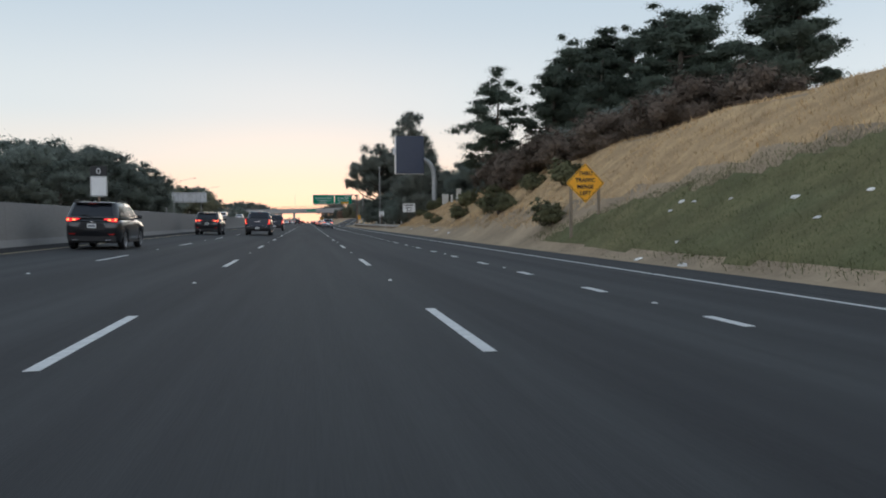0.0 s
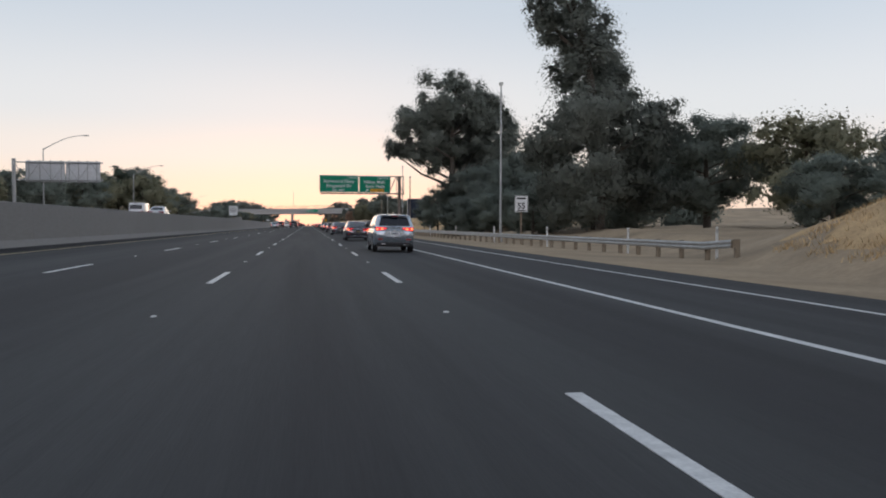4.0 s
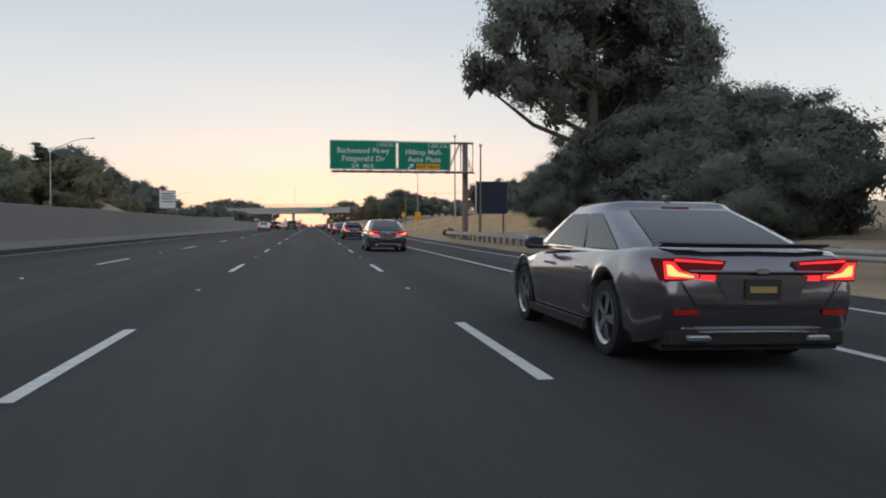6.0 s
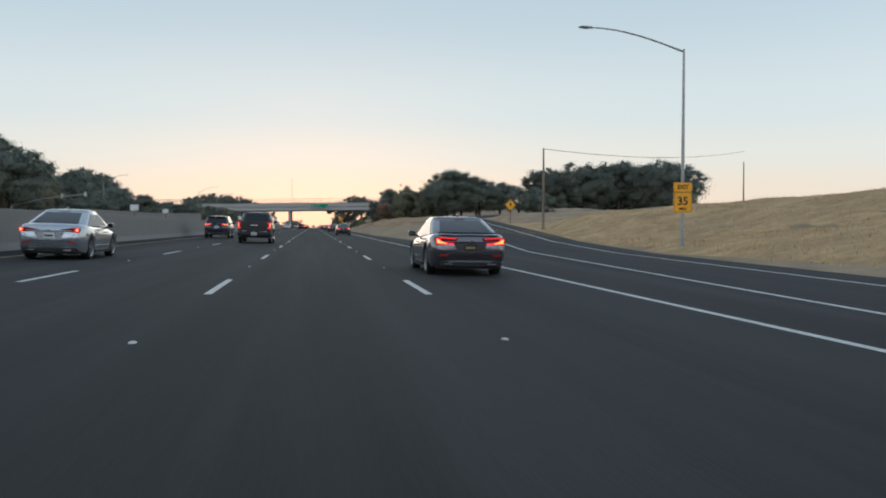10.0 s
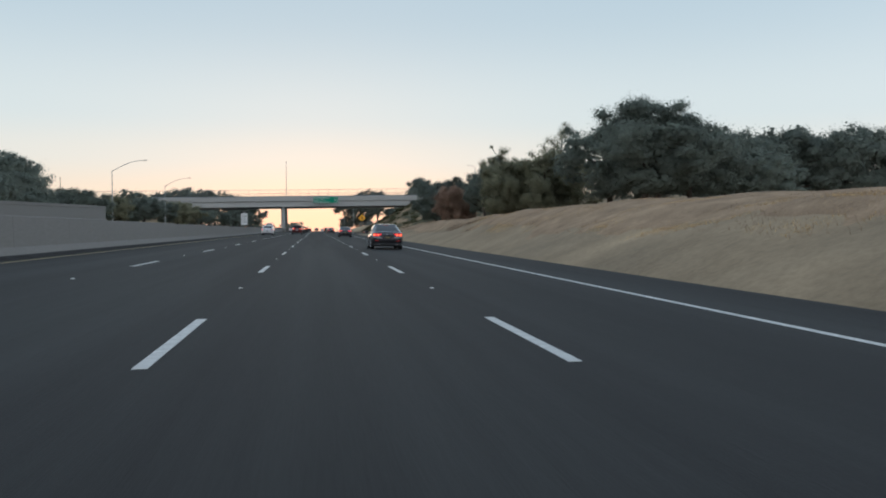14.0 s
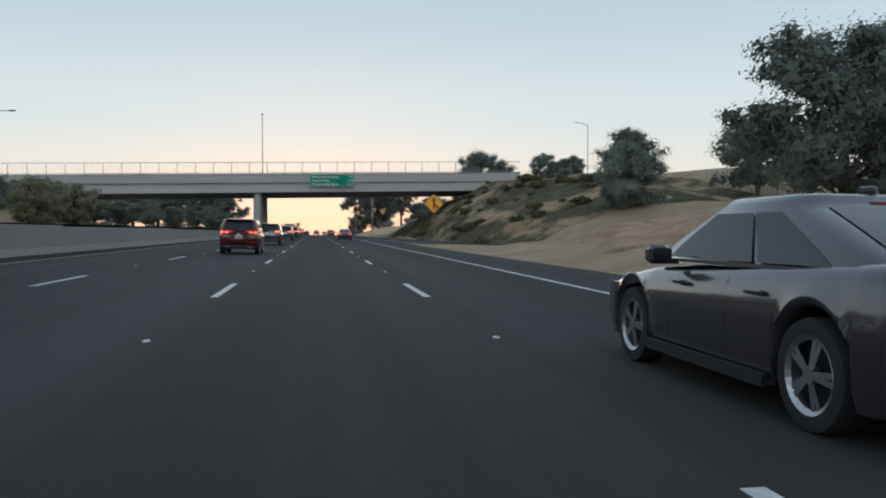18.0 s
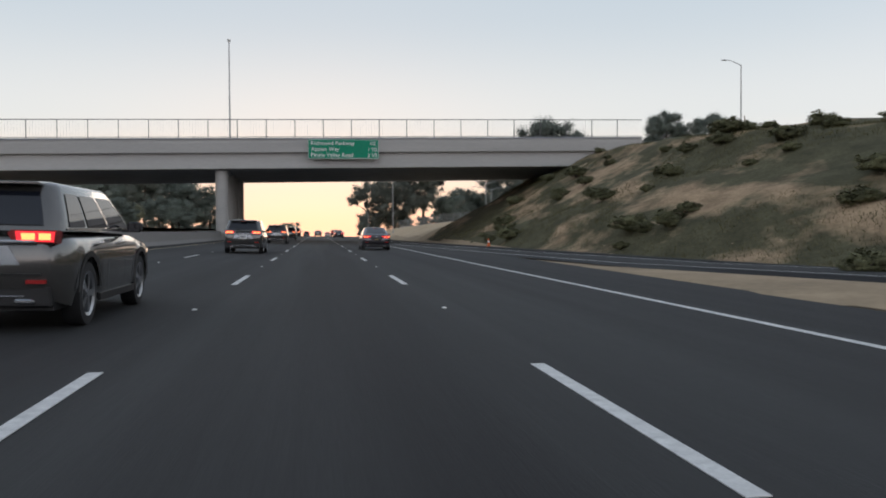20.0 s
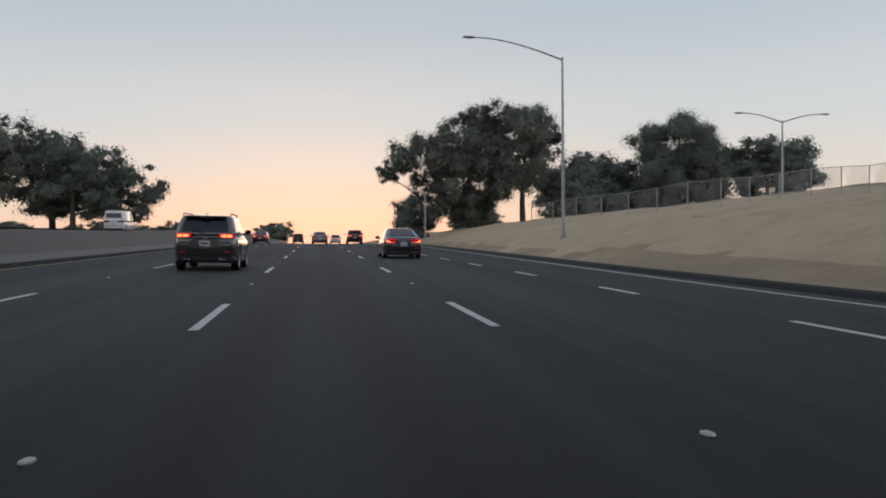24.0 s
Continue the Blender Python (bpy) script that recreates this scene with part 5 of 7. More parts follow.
far_d = source("round", 54, 9, 4.2, M_LEAF_OLIVE, density=0.8, size=0.30, label="dark distant tree beyond the freeway")

# pines and scrub on the cut bank: x, y, height of the top, turn, kind, breadth
for x, y, top, turn, src, wd in ((23.4, 100.3, 19.6, 20, pine_c, 0.86), (34, 110, 23.5, 260, pine_b, 0.8), (37.5, 113, 27.5, 80, pine_a, 0.9), (42, 117, 27.5, 200, pine_b, 1.0),
                                 (44, 124, 28.0, 30, pine_b, 1.05), (45, 108, 28.0, 70, pine_a, 1.05), (38, 99, 25.0, 150, pine_b, 1.05), (34, 92, 21.0, 10, pine_a, 1.0),
                                 (42, 90, 26.0, 110, pine_a, 1.05), (50, 98, 28.0, 230, pine_b, 1.1), (37, 78, 22.0, 330, pine_b, 1.1), (46, 76, 25.0, 45, pine_a, 1.1), (40, 62, 22.0, 190, pine_a, 1.1)):
    plant(src, x, y, top - land_at(x, y) + 0.2, turn, wd)
for x, y, h, turn in ((26, 80, 5.5, 60), (30, 74, 6, 110), (30, 96, 4.5, 200), (33, 84, 6.5, 0), (34, 66, 6, 20), (29, 62, 5, 140)):
    plant(round_a, x, y, h, turn, 1.25, "dark green scrub on top of the dry bank")
for x, y, top, turn, wd in ((24.4, 121, 9.9, 250, 1.0), (27.2, 124, 10.2, 150, 1.0), (22.2, 122, 7.6, 20, 1.0), (29.6, 121, 9.4, 45, 0.9), (26.0, 119, 8.2, 310, 1.0), (21.0, 119, 5.6, 90, 1.1)):
    plant(oak_n, x, y, (top - land_at(x, y)) * 1.45, turn, wd * 0.75, sink=0.45 * (top - land_at(x, y)), label="dark green scrub on top of the dry bank")
brush_rng = np.random.default_rng(19)
for k in range(42):
    y = brush_rng.uniform(42, 80)
    x = float(np.interp(y, [44, 60, 75, 94], [19.0, 17.2, 16.2, 17.0])) + 6.5 * brush_rng.random() ** 1.3
    plant(brush_a, x, y, brush_rng.uniform(1.3, 2.9), 41 * k, 1.15, sink=0.25)
# eucalyptus grove behind the guardrail
grove = (("tall leaning grey-green eucalyptus with a dense skirt of foliage", 25.0, 176.0, 25.0, 131, -3.0,
          ((-2.3, 23.4, 2.1), (-3.7, 20.8, 2.9), (-5.2, 19.3, 1.6), (-1.2, 18.2, 2.9), (-0.2, 15.0, 3.7), (1.8, 13.2, 3.7), (3.2, 9.8, 3.8), (-2.2, 9.8, 3.6), (5.2, 10.6, 1.7), (-4.2, 7.0, 2.8), (3.6, 5.4, 3.6), (-1.2, 4.9, 3.8))),
         ("broad grey-green eucalyptus with a ragged round crown", 18.6, 215.6, 21.0, 132, 0.5,
          ((-2.0, 17.6, 3.0), (3.4, 17.0, 3.0), (0.6, 19.0, 2.2), (-4.6, 14.0, 2.7), (2.0, 13.0, 3.6), (6.6, 15.2, 2.4), (-5.8, 11.4, 1.9), (-7.4, 10.9, 1.1), (-1.4, 10.6, 2.8), (5.4, 10.8, 2.6), (7.3, 12.6, 1.6), (-2.4, 13.8, 2.6), (4.2, 14.2, 2.4), (0.2, 15.6, 2.6), (3.0, 10.4, 2.6), (5.6, 17.2, 2.0))))
for label_, gx_, gy_, gh_, seed_, lean_, lobes_ in grove:
    zg = land_at(gx_, gy_)
    o = lobed_tree(label_, [(a * 1.06, b - zg, c * 1.14) for a, b, c in lobes_], M_LEAF_GREY, gh_ - zg, seed_, lean=lean_)
    o.matrix_basis = pose(gx_, gy_, zg)
for x, y, top, turn, src, wd in ((27, 213, 9.8, 120, oak_n, 1.15), (21.5, 211, 8.2, 40, oak_n, 1.1), (17.0, 215, 5.2, 200, oak_n, 0.9), (24.5, 219, 8.6, 300, oak_n, 1.1), (32, 216, 10.4, 10, oak_n, 1.1), (35.5, 177, 10.4, 75, oak_n, 1.1), (39.5, 168, 9.6, 260, round_b, 1.0)):
    plant(src, x, y, top - land_at(x, y) + 0.2, turn, wd)
for x, y, h, turn in ((20, 180, 3.6, 0), (30, 182, 5.0, 100), (18.5, 204, 4.2, 150), (22, 200, 4.6, 200), (28, 205, 6.5, 250), (21, 226, 6.0, 300), (26, 232, 7.5, 20),
                      (33, 195, 7, 70), (36, 222, 9.5, 120), (46, 205, 10, 270), (36, 160, 5.0, 0), (44, 155, 6, 60), (52, 170, 8, 90)):
    plant(round_a if turn % 100 else oak_n, x, y, h * 1.22, turn, 1.1, sink=0.2 * h)
for x, y, h, turn in ((51, 305, 19.5, 0), (60, 309, 19, 90), (48.5, 313, 12.5, 180), (55, 296, 14.5, 270)):
    plant(oak_n, x, y, h, turn, 1.0, sink=0.26 * h)
# wood beyond the exit ramp: x, y, height of the top, turn, kind, breadth
for x, y, top, turn, src, wd in ((32.2, 459, 13.5, 0, oak_n, 1.1), (34, 460, 12.2, 120, oak_a, 1.3), (39, 463, 11.8, 180, oak_b, 1.2), (45, 467, 11.2, 240, round_a, 1.2), (51, 472, 10.8, 300, oak_b, 1.2),
                                 (57, 478, 10.6, 30, round_a, 1.2), (32, 468, 12.2, 90, oak_b, 1.2), (41, 476, 12.0, 150, round_a, 1.1),
                                 (32, 500, 10.2, 20, oak_b, 0.9), (27.5, 491, 8.6, 160, round_n, 1.1), (34, 488, 9.8, 220, round_n, 1.1),
                                 (37.5, 676, 18.6, 0, oak_n, 0.8), (43.5, 643, 15.6, 90, oak_n, 0.85), (48, 640, 15.0, 180, oak_n, 0.9)):
    plant(src, x, y, top - land_at(x, y) + 0.2, turn, wd)
verge = (("broad low dark green tree at the edge of the wood", 19.8, 519.0, 9.6, 151, 0.6, M_LEAF, 200, 0.0,
          ((-1.8, 7.3, 1.4), (1.4, 8.3, 1.6), (4.1, 8.5, 1.6), (-2.4, 5.3, 1.3), (-0.1, 5.9, 1.8), (-1.3, 3.8, 1.4), (2.6, 5.6, 2.3), (5.7, 6.8, 1.5), (1.4, 3.2, 1.3), (4.4, 4.2, 1.7))),
         ("reddish-brown leafed tree on the bank", 20.5, 505.0, 7.4, 152, 0.2, M_LEAF_RED, 220, 0.0,
          ((-1.2, 6.0, 1.3), (0.4, 6.4, 1.3), (1.7, 5.6, 1.1), (-1.4, 4.3, 1.2), (0.2, 4.5, 1.7), (2.0, 3.9, 1.2), (-0.9, 2.9, 0.8), (0.9, 2.8, 0.9), (2.4, 2.6, 0.8))),
         ("broad dark green oak with a leaning trunk on the dry bank", 24.0, 498.0, 10.8, 153, 0.8, M_LEAF, 210, 0.0,
          ((-1.4, 8.4, 0.9), (0.3, 9.4, 1.3), (2.2, 10.2, 1.3), (3.9, 9.7, 1.3), (-2.1, 6.3, 1.0), (-0.1, 7.2, 1.6), (2.3, 7.7, 1.8), (4.4, 7.5, 1.5), (-1.0, 4.8, 1.2), (1.3, 5.0, 1.6), (3.7, 5.0, 1.6), (-2.6, 5.6, 0.5), (5.2, 5.3, 1.0))),
         ("dense olive-green roadside tree", 25.0, 484.0, 9.8, 154, 0.3, M_LEAF_OLIVE, 200, 0.0,
          ((-3.0, 8.3, 1.2), (-1.2, 8.7, 1.4), (0.7, 8.6, 1.4), (-2.6, 6.5, 1.5), (-0.5, 6.6, 1.7), (1.2, 6.4, 1.5), (-2.6, 4.3, 1.3), (-0.7, 4.3, 1.3), (0.9, 4.3, 1.3), (-1.8, 3.2, 1.0), (0.3, 3.2, 1.0))),
         ("dense olive-green roadside tree", 28.5, 482.0, 10.4, 155, -0.3, M_LEAF_OLIVE, 200, 0.0,
          ((-1.8, 8.9, 1.3), (-0.2, 9.3, 1.4), (1.4, 9.6, 1.4), (-1.3, 6.7, 1.7), (1.0, 6.9, 1.8), (2.9, 7.4, 1.5), (-1.6, 4.7, 1.3), (0.8, 4.7, 1.4), (2.9, 5.0, 1.4), (-0.6, 3.3, 1.0), (1.8, 3.4, 1.1))),
         ("thin airy olive-green tree against the sky", 23.6, 488.0, 12.6, 156, 0.4, M_LEAF_OLIVE, 34, 1.0,
          ((-1.8, 9.6, 0.7), (-0.5, 10.3, 0.8), (0.6, 11.2, 0.9), (1.3, 10.2, 0.8), (-0.7, 12.0, 0.3), (2.4, 10.2, 0.6), (0.2, 9.2, 0.9), (-1.0, 8.4, 0.9))),
         ("thin airy olive-green tree against the sky", 31.6, 486.0, 15.4, 157, 0.6, M_LEAF_OLIVE, 34, 1.0,
          ((0.2, 13.4, 1.0), (1.1, 14.3, 1.0), (-0.7, 12.5, 0.9), (-2.2, 11.8, 0.7), (-3.3, 10.9, 0.7), (0.4, 11.6, 1.0), (-1.0, 10.6, 1.0))))
for label_, gx_, gy_, gh_, seed_, lean_, leaf_, per_, open_, lobes_ in verge:
    zg = land_at(gx_, gy_)
    o = lobed_tree(label_, [(a * 1.03, b - zg, c * 1.12) for a, b, c in lobes_], leaf_, gh_ - zg, seed_, per=per_, size=0.17, clumps=16 if open_ else 20, lean=lean_, stout=0.35 if open_ else 0.8,
                   knob=(0.25, 0.5) if open_ else (0.36, 0.62), sparse=bool(open_))
    o.matrix_basis = pose(gx_, gy_, zg)
for x, y, top, turn, src in ((84, 560, 21.0, 0, oak_a), (91, 566, 20.5, 90, round_a), (98, 562, 23.0, 180, oak_b), (105, 568, 22.0, 270, round_a), (112, 562, 24.0, 30, oak_a), (119, 566, 23.0, 60, round_a), (127, 562, 24.5, 120, oak_b), (135, 566, 24.0, 200, oak_a)):
    plant(src, x, y, top - land_at(x, y) + 2.6, turn, 1.15, sink=2.6)
for x, y, h, turn in ((27, 560, 6, 0), (34, 575, 6, 90), (40, 560, 7, 180)):
    plant(round_a, x, y, h, turn, 1.0)
# past the bridge: a clump of eucalyptus, then the trees beside it by the height of their tops above the road
clump = (("spreading grey-green eucalyptus with a low drooping side", 20.5, 766.0, 18.6, 141, 1.2,
          ((1.3, 16.2, 3.2), (-3.6, 13.2, 3.2), (4.6, 16.6, 2.8), (-6.0, 11.5, 2.7), (-9.0, 10.9, 2.2), (-10.7, 9.2, 1.4), (0.0, 10.9, 3.4), (4.2, 9.1, 3.2), (0.0, 5.6, 2.9), (-2.6, 8.6, 2.6), (-3.6, 5.9, 2.3), (2.4, 5.8, 2.3), (-1.2, 3.6, 1.7), (-5.6, 8.0, 2.0), (2.2, 12.6, 2.6))),
         ("slender-trunked grey-green eucalyptus with a high crown", 29.0, 769.0, 18.2, 142, 0.4,
          ((0.3, 16.2, 3.3), (2.2, 13.3, 2.3), (-0.5, 11.4, 2.8), (-3.4, 13.6, 2.6), (3.6, 15.4, 1.8), (-2.4, 9.6, 2.2), (0.8, 8.6, 1.8))))
for label_, gx_, gy_, gh_, seed_, lean_, lobes_ in clump:
    zg = land_at(gx_, gy_)
    o = lobed_tree(label_, [(a * 1.04, b - zg, c * 1.18) for a, b, c in lobes_], M_LEAF_GREY, gh_ - zg, seed_, per=190, lean=lean_)
    o.matrix_basis = pose(gx_, gy_, zg)
for x, y, top, turn, src, wd in ((14.0, 778, 6.4, 20, round_a, 1.0), (25, 782, 6.0, 80, round_a, 1.1), (36, 774, 10.5, 0, oak_a, 1.2), (41, 776, 12.6, 40, oak_b, 1.3), (46, 778, 11.4, 90, round_a, 1.2),
                                 (53, 770, 17.6, 180, oak_n, 0.85), (60, 774, 14.6, 270, oak_b, 1.2), (49, 772, 8.8, 30, round_a, 1.3), (38, 770, 7.0, 70, round_a, 1.2), (44, 772, 8.0, 160, round_a, 1.3), (67, 770, 14.8, 10, oak_a, 1.2), (74, 776, 14.6, 60, oak_b, 1.2), (57, 778, 13.4, 120, round_a, 1.2)):
    h = (top - land_at(x, y)) * 1.3
    plant(src, x, y, h, turn, wd * 0.9, sink=0.23 * h)
# far side of the other carriageway
rng = np.random.default_rng(5)
LEFT = [(-150, 14), (60, 8.5), (112, 9.2), (140, 11.5), (180, 10.5), (230, 9.5), (300, 10), (352, 6.5), (400, 6), (480, 6), (560, 6.5), (620, 8), (690, 9), (760, 13), (800, 16), (850, 13), (950, 9), (1100, 7)]
y = 40.0
while y < 620:
    h = float(interp(y, LEFT)) * rng.uniform(0.62, 1.1)
    src = (far_a, far_c, far_b, far_d)[int(rng.integers(4))]
    if not 312 < y < 350:
        plant(src, -40.5 - rng.uniform(0, 9), y, h, rng.uniform(0, 360), rng.uniform(0.95, 1.25), "dark tree beyond the opposite carriageway")
    if y < 120:
        plant((far_a, far_b)[int(rng.integers(2))], -54 - rng.uniform(0, 14), y + 3, h * 1.1, rng.uniform(0, 360), 1.2, "dark tree beyond the opposite carriageway")
    y += rng.uniform(5.5, 9.5) if rng.random() < 0.8 else 13.0
for x, y, h, turn, src in ((-38, 303, 11, 0, oak_a), (-41, 297, 11.5, 90, pine_b), (-77, 462, 18, 0, oak_a), (-84, 455, 18.5, 90, oak_b), (-91, 448, 18.5, 180, oak_a), (-70, 470, 17, 40, oak_b), (-69, 463, 19.5, 0, pine_b),
                           (-77, 505, 17, 130, oak_a), (-70, 514, 12, 200, oak_b), (-64, 500, 12.5, 300, round_a), (-60, 540, 10.5, 10, oak_a), (-113, 704, 25.5, 0, oak_a), (-100, 690, 17, 60, oak_b), (-90, 650, 16, 120, round_a),
                           (-82, 620, 14, 170, oak_b), (-120, 690, 19, 240, oak_b), (-72, 590, 12, 290, round_a)):
    plant(src, x, y, h, turn, 1.0, "dark tree beyond the opposite carriageway")
for x, y, h, turn, src in ((-33, 690, 5.4, 0, oak_a), (-38, 684, 6.4, 90, oak_b), (-44, 692, 6.0, 180, round_a), (-50, 688, 7.4, 30, oak_b), (-27.5, 716, 6.2, 60, oak_b), (-34, 730, 7, 120, oak_a), (-57, 700, 7.5, 0, oak_a),
                           (-31, 792, 11.5, 0, oak_b), (-36, 785, 13, 50, oak_a), (-42, 795, 15.5, 100, oak_b), (-48, 786, 17, 150, euc_b), (-55, 790, 17.5, 200, oak_a), (-62, 784, 18, 250, oak_b),
                           (-70, 796, 17, 300, oak_a), (-66, 720, 10, 0, round_a)):
    plant(src, x, y, h, turn, 1.1, "dark tree beyond the opposite carriageway")
for k in range(26):
    plant((far_a, far_b)[k % 2], -130 + 10.5 * k + rng.uniform(-3, 3) + (60 if k > 11 else 0), 1010 + rng.uniform(-40, 60), 6 + rng.uniform(0, 3), 40 * k, 1.3, "dark distant tree beyond the crest")
for x, y, h, turn in ((-35.5, 118, 9.5, 0), (-36, 130, 10.5, 60), (-35, 142, 11.5, 120), (-38, 152, 12, 180), (-33, 162, 11.0, 240), (-31.5, 172, 9.5, 300), (-35, 182, 9.5, 20), (-39, 108, 8, 90), (-34, 700, 4, 10), (-36, 522, 5.5, 40), (-37, 540, 5.5, 80), (-35, 556, 5.5, 160), (-38, 570, 6, 220), (-36, 584, 6, 300), (-35, 598, 6, 20), (-37, 610, 6.5, 110), (-36, 622, 6.5, 200), (-42, 628, 6, 0), (-40, 697, 4.5, 70),
                      (-46, 700, 5, 130), (-53, 698, 5, 190), (-60, 696, 5.5, 250), (-28, 726, 4, 310), (-36, 712, 5, 20), (-67, 702, 6, 50),
                      (-36, 296, 9.5, 200), (-38, 304, 10, 20), (-44, 398, 10.5, 70)):
    plant((oak_a, far_c, far_d)[int(turn) % 3], x, y, h, turn, 1.15, "dark tree beyond the opposite carriageway")
for x, y, h, turn in ((13.2, 55.2, 1.5, 0), (15.9, 56, 1.2, 40), (15.3, 46.6, 1.4, 80), (12.0, 39.2, 1.2, 120), (13.4, 71, 1.2, 160), (14.3, 64, 1.0, 200), (16.0, 68, 1.3, 240), (15.2, 77, 1.5, 300),
                      (18.0, 116, 1.3, 30), (16.4, 118, 1.0, 60), (13.8, 92, 0.9, 90), (17.0, 263, 0.95, 10), (19.4, 117.6, 1.2, 70), (18.6, 119.0, 1.1, 130), (12.9, 81, 0.8, 20)):
    plant(shrub_b, x, y, h, turn, 1.2, "dusty brown-green shrub on the dry bank", sink=0.1)
for k in range(52):
    y, u = rng.uniform(566, 632), rng.uniform(0.8, 18)
    x = float(np.interp(y, [b[0] for b in BANK], [b[1] for b in BANK])) + u
    plant((shrub_a, shrub_b)[k % 2], x, y, rng.uniform(0.4, 1.1), 37 * k, 1.7, "low green-brown shrub on the bridge embankment", sink=0.1)
for o in HIDE:
    for c in (*o.children_recursive, o):
        bpy.data.objects.remove(c)


def tufts(name, spots, blades, height, spread, material, label, seed):
    """Grass as one sheet of fine blades."""
    rng = np.random.default_rng(seed)
    p = np.repeat(np.asarray(spots), blades, axis=0)
    n = len(p)
    base = p + np.c_[rng.normal(size=(n, 2)) * spread, np.zeros(n)]
    base[:, 2] = land(base[:, 0], base[:, 1]) - 0.03
    hgt = height * rng.uniform(0.4, 1.3, n)
    ang = rng.uniform(0, 2 * math.pi, n)
    wv = np.c_[np.cos(ang), np.sin(ang), np.zeros(n)] * (hgt * 0.09)[:, None]
    tip = base + np.c_[rng.normal(size=(n, 2)) * (hgt * 0.45)[:, None], hgt]
    v = np.stack([base - wv, base + wv, tip], axis=1).reshape(-1, 3)
    me = bpy.data.meshes.new(name)
    me.vertices.add(3 * n)
    me.vertices.foreach_set("co", v.ravel())
    me.loops.add(3 * n)
    me.loops.foreach_set("vertex_index", np.arange(3 * n))
    me.polygons.add(n)
    me.polygons.foreach_set("loop_start", np.arange(n) * 3)
    me.polygons.foreach_set("loop_total", np.full(n, 3))
    me.materials.append(material)
    me.update(calc_edges=True)
    return tagged(new(name, me), label, "grass", kind="stuff")


def spots_in(n, x0, x1, y0, y1, seed, keep=None):
    rng = np.random.default_rng(seed)
    x, y = rng.uniform(x0, x1, n), rng.uniform(y0, y1, n)
    off = np.interp(y, [b[0] for b in BANK], [b[1] for b in BANK])
    xx = off + x
    ok = np.ones(n, bool) if keep is None else keep(x, y)
    return np.c_[xx, y, np.zeros(n)][ok]


tufts("dry_grass", spots_in(8000, 1.2, 14, 8, 134, 1, lambda x, y: x > 0.6 + (44 - y) * 0.22), 14, 0.20, 0.2, M_DRYGRASS, "bleached dry grass covering the cut bank", 2)
tufts("green_grass", spots_in(4200, 0.3, 7, 12, 41, 3, lambda x, y: x < 0.4 + (41 - y) * 0.26), 16, 0.13, 0.2, M_GREENGRASS, "green ground cover at the foot of the bank", 4)
tufts("dry_grass", spots_in(5200, 0.5, 22, 255, 345, 5), 10, 0.2, 0.25, M_DRYGRASS, "bleached dry grass on the low hill", 6)
tufts("dry_grass", spots_in(5600, 2.6, 18, 380, 545, 7), 10, 0.13, 0.25, M_BROWNGRASS, "bleached dry grass along the top of the bank", 8)
tufts("dead_grass_clumps", spots_in(1500, 2.6, 9.5, 384, 446, 35, lambda x, y: np.sin(x * 1.9 + 2.0 * np.sin(y * 0.31)) + np.sin(y * 0.77 + x * 0.6) > 0.1), 90, 0.10, 0.3, M_DRYGRASS, "golden lumps of dead grass along the top of the bank", 36)
tufts("dead_grass_clumps", spots_in(2000, 2.4, 9.5, 440, 524, 31, lambda x, y: np.sin(x * 1.9 + 2.0 * np.sin(y * 0.31)) + np.sin(y * 0.77 + x * 0.6) > 0.2), 110, 0.095, 0.32, M_DEADGRASS, "brown lumps of dead grass along the top of the bank", 32)
tufts("dead_grass_clumps", spots_in(320, 1.8, 7.0, 46, 128, 33), 50, 0.13, 0.32, M_DEADGRASS, "brown lumps of dead grass on the cut bank", 34)
tufts("bank_brush", spots_in(4600, 0.8, 18, 566, 654, 9, lambda x, y: np.sin(x * 0.55 + 1.3 * np.sin(y * 0.13)) + np.sin(y * 0.21 + x * 0.2) > -0.1), 22, 0.2, 0.34, M_BRUSH, "low brown-green brush on the bridge embankment", 10)
tufts("dry_grass", spots_in(3600, 1.0, 20, 672, 790, 11), 7, 0.11, 0.3, M_PALEGRASS, "short dry grass on the bank past the bridge", 12)


